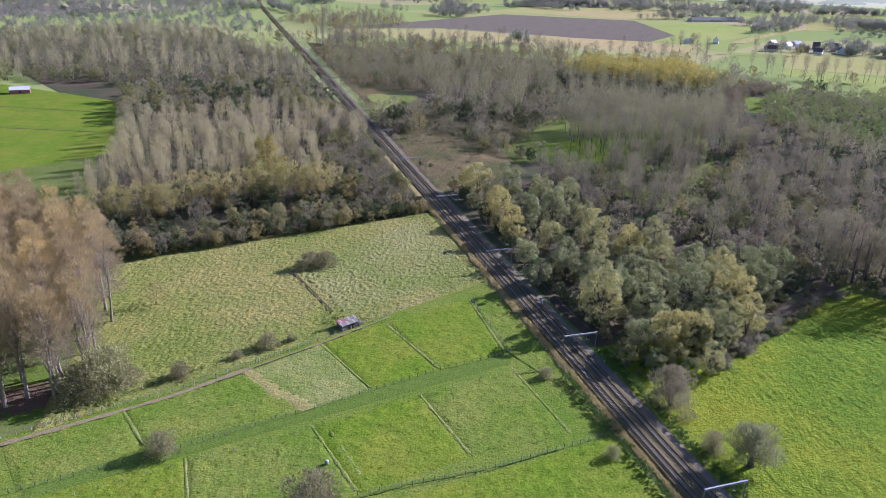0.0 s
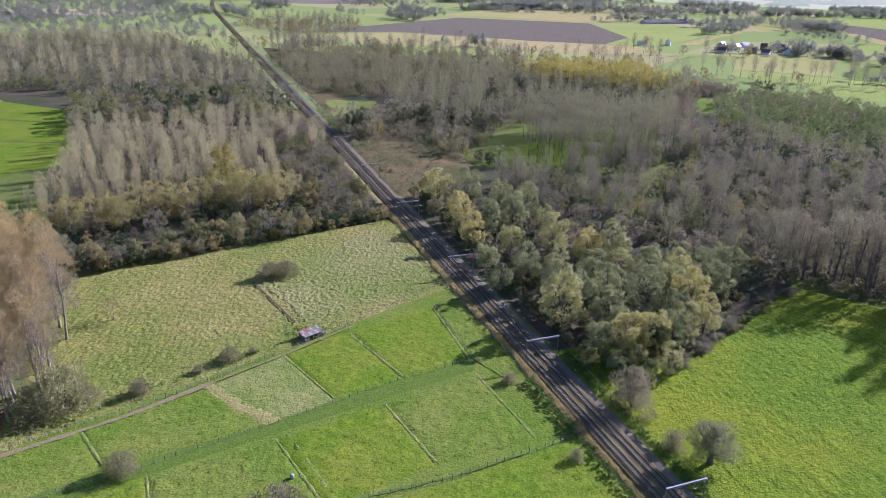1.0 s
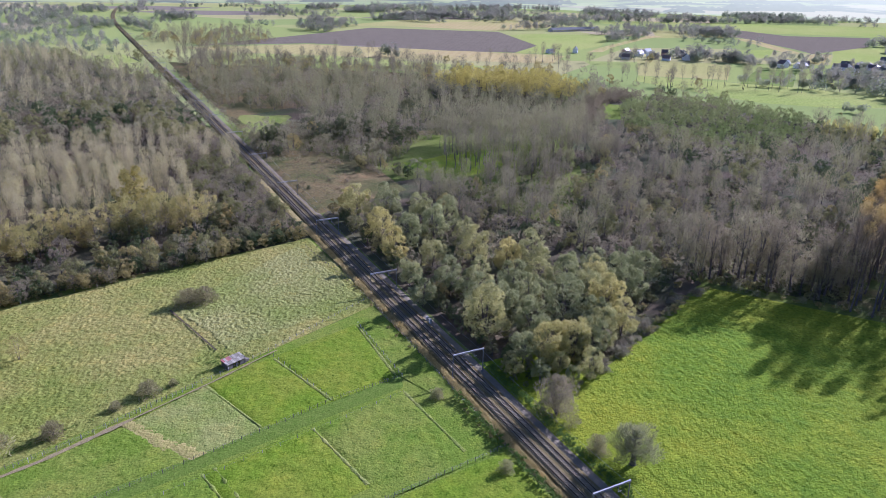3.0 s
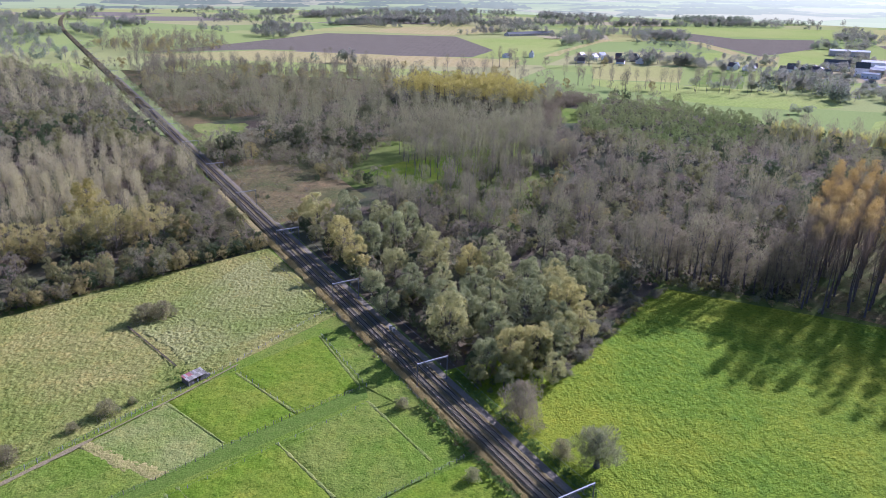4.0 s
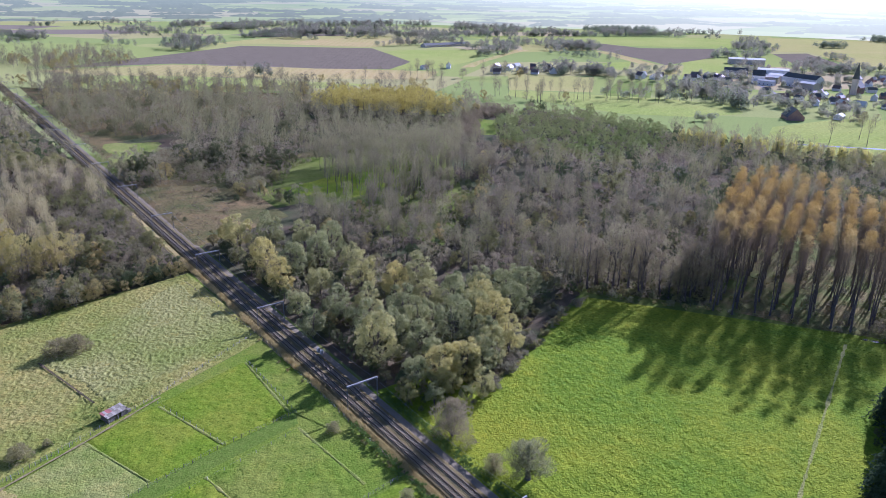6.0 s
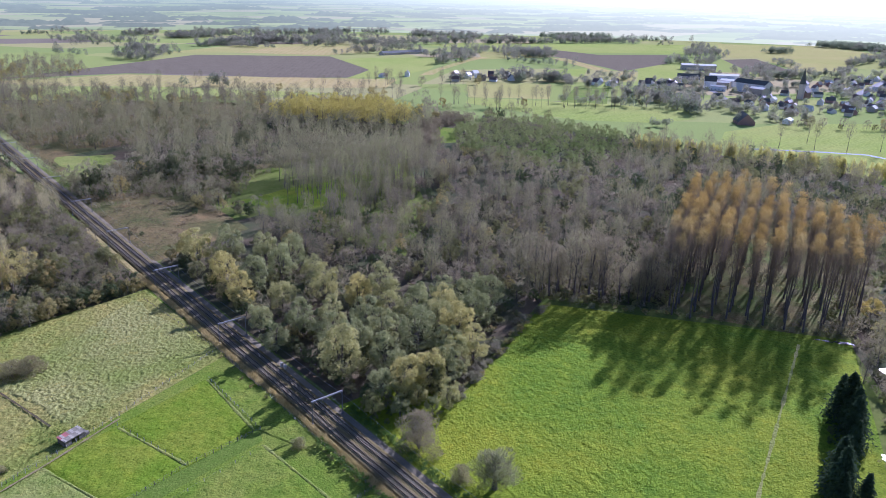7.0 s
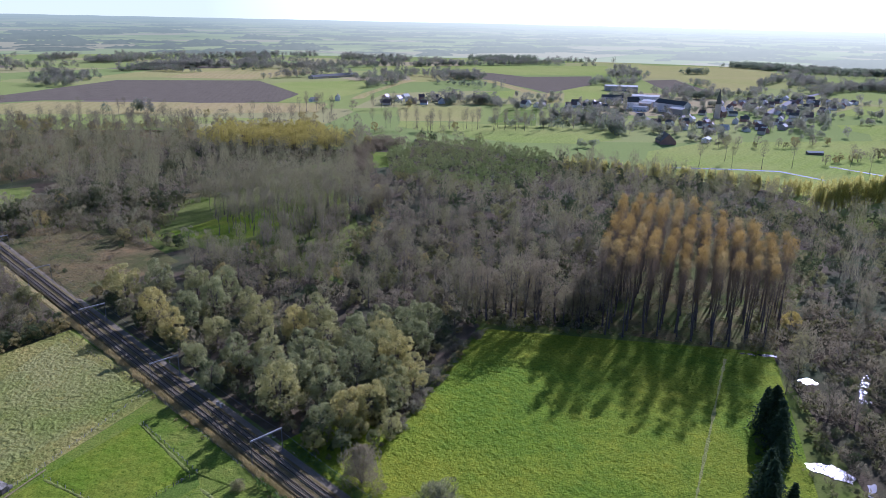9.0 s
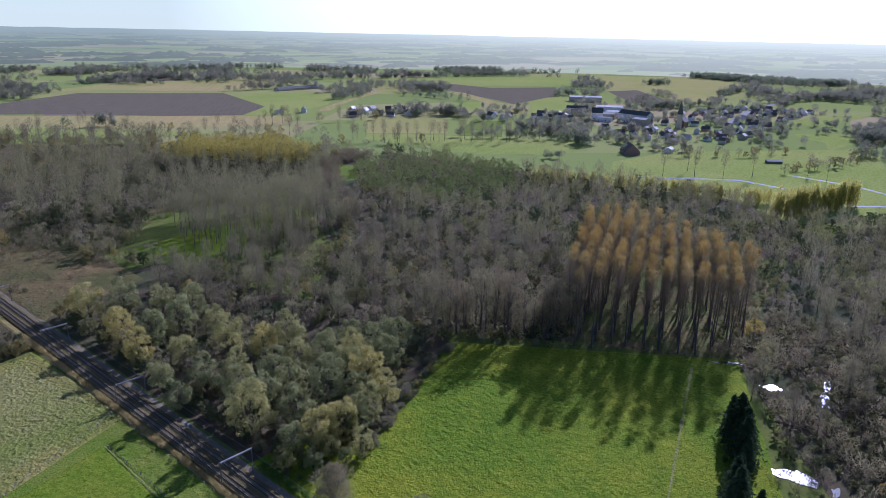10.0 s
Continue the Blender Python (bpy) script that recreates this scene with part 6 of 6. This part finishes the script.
def dry_grass(y0, y1, n, near, far, tall, seed):
    """Standing dry grass in tufts along the railway."""
    rs = np.random.RandomState(seed)
    y = rs.uniform(y0, y1, n)
    tuft = fbm(y, y * 0.0, 5.0, 3) * 0.5 + 0.5
    off = near + (far - near) * rs.uniform(0, 1, n) * (0.35 + 0.65 * tuft)
    k = 0.3078 / math.hypot(1, 0.3078)
    at = np.column_stack([98.3 - 0.3078 * y + off * 0.956, y + off * k, 0.15 + 0.0 * y])
    v, f = flakes(at, np.tile([[0.0, 0.0, 1.0]], (n, 1)), tall * (0.5 + tuft), 0.16, rs, 0.3)
    ob = thing("dry_grass", Matrix(), "standing dry tan grass beside the tracks", "grass", kind="stuff")
    part("blades", tri_mesh("dry_grass", v, f, M["dry_blade"]), ob)


dry_grass(40, 330, 30000, -4.7, -7.8, 1.0, 4)
for y0, y1, n in ((150, 172, 9), (205, 300, 14)):
    for i in range(n):
        p = along(y0 + (y1 - y0) * (i + rnd.random()) / n, -rnd.uniform(8.4, 9.6))
        plant("bramble", p.x, p.y, rnd.uniform(0.25, 0.6), rnd=rnd)
for i in range(24):
    p = along(316 + i * 9.5 + rnd.uniform(-4, 4), -rnd.uniform(9.5, 13))
    plant("scrub" if i % 3 else "mixed", p.x, p.y, rnd.uniform(0.55, 0.85), rnd=rnd)


# ponds in the wet wood and the river
def pool(name, pts, label, z=0.16):
    me = bpy.data.meshes.new(name)
    n, verts = len(pts), []
    r = random.Random(n)
    for i in range(n):
        a, b = Vector((*pts[i], z)), Vector((*pts[(i + 1) % n], z))
        verts += [a.lerp(b, q / 4) + Vector((r.uniform(-0.5, 0.5), r.uniform(-0.5, 0.5), 0)) * (1 if q else 0) for q in range(4)]
    me.from_pydata([v.to_tuple() for v in verts], [], [tuple(range(len(verts)))])
    me.materials.append(M["water"])
    return tagged(new(name, me), label, "water", kind="structure")


pool("pond", [(185.5, 109.3), (189, 107.6), (192, 104.8), (192.8, 101), (192.5, 97.5), (188.7, 95.9), (186.1, 100.9), (183.9, 106.8)], "crescent pond shining under bare trees")
pool("pond", [(192.3, 94), (194.7, 92.7), (188.3, 89.3), (186.8, 90.1)], "small pool beside the crescent pond")
pool("pond", [(230.5, 146), (236, 143.5), (235.5, 139.5), (231, 141)], "still pond reflecting the bright sky")
pool("pond", [(236, 124), (246, 131), (258, 136), (259, 134.5), (248, 128.5), (238, 121)], "narrow flooded channel between bare alders")
pool("pond", [(229, 171), (232, 169), (241, 162.5), (240, 161), (233, 166), (229.5, 169.5)], "shallow puddle at the meadow's corner", z=0.34)
for pts, w in (([(486, 470), (543, 436), (573, 414), (577, 372)], 5.0), ([(640, 410), (648, 350), (634, 300)], 4.0), ([(560, 308), (600, 285)], 3.5)):
    ribbon("river", pts, w, M["water"], "narrow winding stream shining in the light", "water", z=0.12, uneven=0.3)


# village
def build_house(x, y, turn, w=10.0, d=8.0, h=4.5, pitch=3.6, wall="brick", roof="tile_dark", chimney=True, name="house", label="brick village house with dark pitched roof", group="village houses", windows=3):
    ob = thing(name, pose(x, y, -0.1, 0, 0, turn), label, "house", group)
    bm = bmesh.new()
    vs = [bm.verts.new(p) for p in ((-w / 2, -d / 2, 0), (w / 2, -d / 2, 0), (w / 2, d / 2, 0), (-w / 2, d / 2, 0), (-w / 2, -d / 2, h), (w / 2, -d / 2, h), (w / 2, d / 2, h), (-w / 2, d / 2, h), (-w / 2, 0, h + pitch), (w / 2, 0, h + pitch))]
    for f in ((0, 1, 5, 4), (2, 3, 7, 6), (1, 2, 6, 9, 5), (3, 0, 4, 8, 7)):
        bm.faces.new([vs[i] for i in f])
    part("wall", bm_mesh("wall", bm, M[wall]), ob)
    bm = bmesh.new()
    o, t = 0.35, 0.2
    k = pitch / (d / 2)
    sect = [(-d / 2 - o, h - o * k), (0, h + pitch), (d / 2 + o, h - o * k), (d / 2 + o, h - o * k + t), (0, h + pitch + t), (-d / 2 - o, h - o * k + t)]
    ends = [[bm.verts.new((s * (w / 2 + 0.3), a, b)) for a, b in sect] for s in (-1, 1)]
    for i in range(6):
        bm.faces.new((ends[0][i], ends[0][(i + 1) % 6], ends[1][(i + 1) % 6], ends[1][i]))
    bm.faces.new(ends[0][:3] + ends[0][3:])
    bm.faces.new((ends[1][:3] + ends[1][3:])[::-1])
    bmesh.ops.recalc_face_normals(bm, faces=bm.faces)
    roof_ob = part("roof", bm_mesh("roof", bm, M[roof]), ob)
    if chimney:
        bm = bmesh.new()
        add_box(bm, w * 0.3, 0.4, h + pitch - 0.8, 0.8, 0.6, 1.8)
        part("chimney", bm_mesh("chimney", bm, M["brick"]), roof_ob)
    for s in (-1, 1):
        for i in range(windows):
            bm = bmesh.new()
            add_box(bm, (i - (windows - 1) / 2) * w / max(1, windows), s * (d / 2 + 0.02), 1.0, 1.2, 0.1, 1.5)
            part("window", bm_mesh("window", bm, M["glass"]), ob)
    return ob


vr = random.Random(23)
WALLS = ["brick", "white_wall", "white_wall", "white_wall", "brick_pale"]
NOTE = {"brick": "brick village house with {} roof", "white_wall": "white rendered village house with {} roof", "brick_pale": "pale brick village house with {} roof"}


def row_of_houses(spots, size=1.0, group="village houses"):
    for x, y in spots:
        wall, roof = vr.choice(WALLS), vr.choice(["tile_dark", "tile_red", "tile_red", "roof_pale"])
        word = {"tile_dark": "dark slate", "tile_red": "brown tiled", "roof_pale": "pale metal"}[roof]
        build_house(x, y, vr.choice([20, 65, 110, 40, -30]) + vr.uniform(-8, 8), vr.uniform(9, 15) * size, vr.uniform(7, 10) * size, vr.uniform(3, 5.5) * size, vr.uniform(3, 4.5) * size, wall, roof, label=NOTE[wall].format(word), group=group, windows=0)


# hamlet at the wood's far side
row_of_houses([(356, 1078), (398, 1084)], group="lone farmhouses")
row_of_houses([(470 + vr.uniform(-25, 25) + 24 * (i % 4), 1000 + vr.uniform(-10, 10) + 26 * (i // 4)) for i in range(15)], group="hamlet houses")
row_of_houses([(635, 910), (657, 902), (648, 925), (672, 915), (721, 893), (742, 896), (763, 902), (729, 836), (700, 880), (748, 870)], 1.15, group="hamlet houses")
for i in range(4):
    build_house(505 + i * 26, 1488 + i * 10, 20, 42, 16, 4, 4, "brick_pale", "tile_dark", False, "farm_shed", "long low farm shed with dark roof", "farm sheds", windows=4)
# school
for x, y, t, w, d, h, p, wl, rf in [(812, 782, -82, 52, 17, 13, 5, "white_wall", "tile_dark"), (786, 838, -40, 17, 15, 11, 7, "white_wall", "tile_dark"), (803, 832, -60, 24, 14, 9, 2, "brick_pale", "roof_pale"), (778, 812, -60, 22, 9, 6, 1.5, "white_wall", "roof_pale"), (818, 922, -40, 34, 13, 8, 4, "white_wall", "tile_dark"), (795, 890, -30, 26, 12, 7, 3, "white_wall", "tile_dark"), (975, 1076, -35, 62, 20, 9, 2, "brick_pale", "roof_pale"), (900, 930, -40, 46, 22, 7, 2, "white_wall", "roof_pale"), (845, 850, -60, 40, 18, 8, 2, "white_wall", "roof_pale"), (798, 756, -82, 22, 14, 9, 2, "brick_pale", "roof_pale")]:
    build_house(x, y, t, w, d, h, p, wl, rf, False, "school_building", "large pale school building with rows of windows", "school buildings", windows=max(3, int(w / 5)))
# village round the church
SPOTS = []
while len(SPOTS) < 100:
    u, v = vr.random(), vr.uniform(-1, 1)
    x, y = 690 + 520 * u - 30 * v, 640 + 185 * u + 92 * v * (1.0 - 0.35 * u)
    if all(math.hypot(x - a, y - b) > 15 for a, b in SPOTS) and math.hypot(x - 838, y - 718) > 26 and abs((x - 977) * 0.478 - (y - 736) * 0.878) > 10 and not (765 < x < 925 and 745 < y < 945):
        SPOTS.append((x, y))
row_of_houses(SPOTS, 0.88)
row_of_houses([(720 + vr.uniform(-40, 40), 850 + 16 * i + vr.uniform(-6, 6)) for i in range(5)])
build_house(591, 573, 60, 22, 17, 3.5, 8, "brick", "tile_dark", True, "farmhouse", "large farmhouse with steep dark roof", "lone farmhouses")
build_house(640, 560, 30, 14, 8, 4, 2, "white_wall", "roof_pale", False, "farm_shed", "white low shed with pale roof", "farm sheds")
build_house(688, 460, -35, 16, 6, 2.4, 1.2, "wood", "roof_pale", False, "field_shelter", "low field shelter with pale roof in the meadow", "field shelters", windows=0)
build_house(-336, 569, 25, 14, 8, 3.2, 2.0, "roof_rust", "roof_pale", False, "red_barn", "small red barn with a pale roof in the field", "field shelters", windows=1)
ribbon("road", [(935, 712), (977, 736), (1085, 795), (1193, 854), (1400, 930)], 11.0, M["road"], "pale village road bright in the sun", "road", z=0.3, uneven=0.0)
ribbon("road", [(684, 717), (720, 735), (760, 800), (770, 830)], 7.0, M["road"], "narrow village street", "road", z=0.28, uneven=0.0)


def build_church():
    c = thing("church", pose(824, 708, -0.1, 0, 0, 25), "village church with slate roof and pointed spire", "church")
    bm = bmesh.new()
    add_box(bm, 0, 0, 0, 6.5, 6.5, 20)
    part("tower", bm_mesh("tower", bm, M["brick_pale"]), c)
    bm = bmesh.new()
    bmesh.ops.create_cone(bm, segments=8, radius1=4.4, radius2=0.1, depth=21, cap_ends=True, matrix=Matrix.Translation((0, 0, 30.5)))
    part("spire", bm_mesh("spire", bm, M["tile_dark"]), c, "tall pointed slate spire")
    bm = bmesh.new()
    add_box(bm, 14, 0, 0, 22, 12, 9)
    part("nave", bm_mesh("nave", bm, M["brick"]), c)
    bm = bmesh.new()
    for s in (-1, 1):
        f = [bm.verts.new(p) for p in ((2.9, s * 6.6, 8.6), (25.6, s * 6.6, 8.6), (25.6, 0, 15.5), (2.9, 0, 15.5))]
        bm.faces.new(f)
    for x in (3.2, 25.2):
        bm.faces.new([bm.verts.new(p) for p in ((x, -6.2, 8.9), (x, 6.2, 8.9), (x, 0, 15.3))])
    part("roof", bm_mesh("roof", bm, M["tile_dark"]), c)
    for s in (-1, 1):
        for i in range(4):
            bm = bmesh.new()
            add_box(bm, 6 + i * 5, s * 6.0, 2.5, 1.4, 0.2, 4.5)
            part("window", bm_mesh("window", bm, M["glass"]), c)


build_church()

# far trees
fr = random.Random(77)
FIELDS = [[(-180, 1160), (118, 1540), (371, 1463), (368, 1188), (301, 1082), (-11, 1207)], [(196, 1585), (372, 1490), (555, 1629), (547, 1724), (375, 1749)], [(-190, 1130), (299, 1072), (318, 970), (-130, 1090)], [(373, 1384), (600, 1410), (481, 1189), (381, 1084), (299, 1074)], [(841, 1334), (908, 1534), (988, 1421), (1163, 1390), (1003, 1197), (802, 1077)], [(699, 1760), (842, 1800), (1488, 1690), (1229, 1409), (900, 1500)], [(898, 1190), (1027, 1175), (847, 968), (714, 917)], [(1205, 1256), (1305, 1260), (1118, 968), (1051, 1026)], [(1600, 1700), (1930, 1560), (1740, 1306), (1398, 1087), (1162, 952), (1338, 1286)], [(461, 997), (574, 938), (485, 793), (389, 833)], [(580, 884), (635, 877), (531, 735), (484, 766)], [(454, 747), (521, 729), (590, 660), (494, 606), (430, 640)], [(929, 597), (993, 570), (941, 512), (827, 484)], [(1047, 685), (1204, 732), (1290, 690), (1046, 650)]]


def belt(points, gap, wide, r):
    got = []
    for (ax, ay), (bx, by) in zip(points, points[1:]):
        n = max(1, int(math.hypot(bx - ax, by - ay) / gap))
        got += [(ax + (bx - ax) * (i + r.random()) / n + r.uniform(-wide, wide), ay + (by - ay) * (i + r.random()) / n + r.uniform(-wide, wide)) for i in range(n)]
    return got


NORTH = scatter([(-130, 800), (120, 790), (160, 880), (-40, 930), (-170, 960)], 13.0, fr)
NORTH += scatter([(-300, 1260), (-130, 1080), (-60, 1240), (-150, 1420)], 14.0, fr) + belt([(-170, 1010), (60, 980), (260, 900), (330, 820)], 11, 6, fr)
NORTH += belt([(260, 640), (300, 760), (420, 740)], 9, 8, fr) + belt([(280, 900), (330, 960), (470, 960)], 14, 6, fr)
NORTH += belt([(-185, 968), (-60, 925), (60, 880), (160, 845), (275, 800)], 3.2, 16, fr)
mass("north_wood", NORTH, ["bare", "scrub", "scrub", "shaggy", "mixed", "grove"], "bare wood and scrub towards the ploughed land", fr, keep=0.3, fatten=1.7)
FAR = []
COPSES = [(153, 1788, 339, 1897, 25), (-9, 1646, 82, 1552, 22), (479, 1266, 597, 1320, 18), (1152, 1709, 1447, 1692, 18), (1531, 1109, 1527, 1031, 45), (1551, 950, 1566, 813, 50), (514, 994, 631, 950, 14), (187, 1050, 300, 985, 9), (-12, 1090, 123, 1010, 8), (604, 781, 608, 693, 22), (1158, 665, 935, 475, 35)]
COPSES += [(160, 1804, 390, 1884, 12), (-9, 1483, 76, 1400, 30), (285, 1888, 625, 1765, 16), (1234, 2258, 1698, 2401, 45), (798, 2099, 984, 2159, 12), (643, 1804, 1384, 1813, 14), (1449, 2015, 1656, 1817, 16), (1168, 1335, 1210, 1323, 8), (1551, 1590, 1637, 1545, 10), (1647, 1543, 1827, 1500, 10)]
COPSES += [(522, 723, 593, 647, 16), (950, 541, 960, 489, 22), (821, 444, 847, 428, 14), (701, 433, 757, 407, 12), (549, 486, 586, 462, 8), (199, 2439, 432, 2460, 20), (-5, 2195, 74, 2283, 30), (440, 1021, 466, 995, 8), (557, 1019, 596, 962, 10), (1414, 927, 1807, 942, 25), (467, 2245, 783, 2400, 25), (1580, 1162, 1575, 1095, 22)]
DARK_COPSES = [(1916, 1559, 1963, 1319, 60), (1949, 1277, 2036, 1210, 40), (1235, 2050, 1394, 1990, 30), (1500, 1400, 1540, 1380, 20)]


def copse(x0, y0, x1, y1, w, r, each=130):
    """Places in a copse along a line, w metres to each side."""
    n = math.hypot(x1 - x0, y1 - y0)
    return [(x0 + (x1 - x0) * q + r.uniform(-w, w), y0 + (y1 - y0) * q + r.uniform(-w, w)) for q in (r.random() for _ in range(int(n * (2 * w + 8) / each)))]


for row in COPSES:
    FAR += copse(*row, fr)
mass("dense_copses", [p for row in DARK_COPSES for p in copse(*row, fr, 110)], ["far_round"], "dense leafy copses behind the village", fr, size=(1.3, 1.8), leaf="leaf_far")
for i in range(150):
    d, a = 1250 + 1150 * fr.random() ** 0.8, radians(fr.uniform(-38, 72))
    x, y = d * math.sin(a), d * math.cos(a)
    if fr.random() < 0.55:
        b, n = fr.choice([0.35, 0.45, 1.9, 2.1]) + fr.uniform(-0.2, 0.2), fr.uniform(60, 240)
        FAR += belt([(x, y), (x + n * math.cos(b), y + n * math.sin(b))], fr.choice([8, 9, 12]), 4, fr)
    else:
        w, l = fr.uniform(15, 70), fr.uniform(30, 110)
        FAR += scatter([(x, y), (x + l, y - l * 0.3), (x + l + w * 0.4, y + w), (x, y + w)], 13.0, fr)
FAR = [p for p in keep_out(FAR, FIELDS) if math.hypot(*p) < 2440 and abs(p[0] - rail_x(p[1])) > 14 and not (640 < p[0] < 1250 and 540 < p[1] < 900) and not (480 < p[0] < 760 and 290 < p[1] < 560)]
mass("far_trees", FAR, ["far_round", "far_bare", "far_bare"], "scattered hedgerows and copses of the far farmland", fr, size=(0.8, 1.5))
TOWN = [(vr.uniform(480, 1250), vr.uniform(520, 1040)) for _ in range(1900)]
TOWN = [p for p in TOWN if noise.noise((p[0] / 45, p[1] / 45, 7.0)) > 0.08]
TOWN = keep_out(TOWN, [[(480, 290), (480, 560), (620, 560), (900, 470)]] + FIELDS)
TOWN = [p for p in TOWN if all(math.hypot(p[0] - a, p[1] - b) > 7.5 for a, b in SPOTS)]
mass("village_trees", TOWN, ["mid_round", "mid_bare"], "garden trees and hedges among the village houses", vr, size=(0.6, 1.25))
# yellow-green young poplars before the river meadow, and the shelter belt
LIME = belt([(395, 500), (425, 458), (466, 410), (512, 335)], 1.7, 6, fr)
mass("young_poplars", LIME, ["lime"], "band of slim yellow-green young poplars", fr, keep=0.7, fatten=1.3)
for i in range(58):
    plant("lime", 466 + i * 1.75, 305 + fr.uniform(-4, 4), fr.uniform(1.1, 1.5), rnd=fr)
for x, y, s in [(520, 460, 1.1), (548, 446, 1.15), (566, 428, 1.2), (598, 420, 1.25), (655, 400, 1.0), (640, 372, 1.1), (566, 470, 1.0)]:
    plant("grove", x, y, s, rnd=fr)
for x, y in belt([(640, 420), (760, 420), (900, 470)], 11, 6, fr) + belt([(610, 540), (700, 500), (760, 500)], 12, 6, fr):
    plant("mixed" if fr.random() < 0.5 else "shaggy", x, y, fr.uniform(0.8, 1.3), rnd=fr)
for x, y in belt([(455, 745), (600, 690)], 13, 3, fr) + belt([(330, 800), (420, 745), (520, 690)], 9, 7, fr) + belt([(300, 950), (345, 1000)], 12, 4, fr):
    plant("grove", x, y, fr.uniform(0.9, 1.15), rnd=fr)
for x, y in belt([(545, 720), (700, 690), (760, 640)], 10, 10, fr):
    plant("shaggy" if fr.random() < 0.6 else "dark", x, y, fr.uniform(0.7, 1.0), rnd=fr)
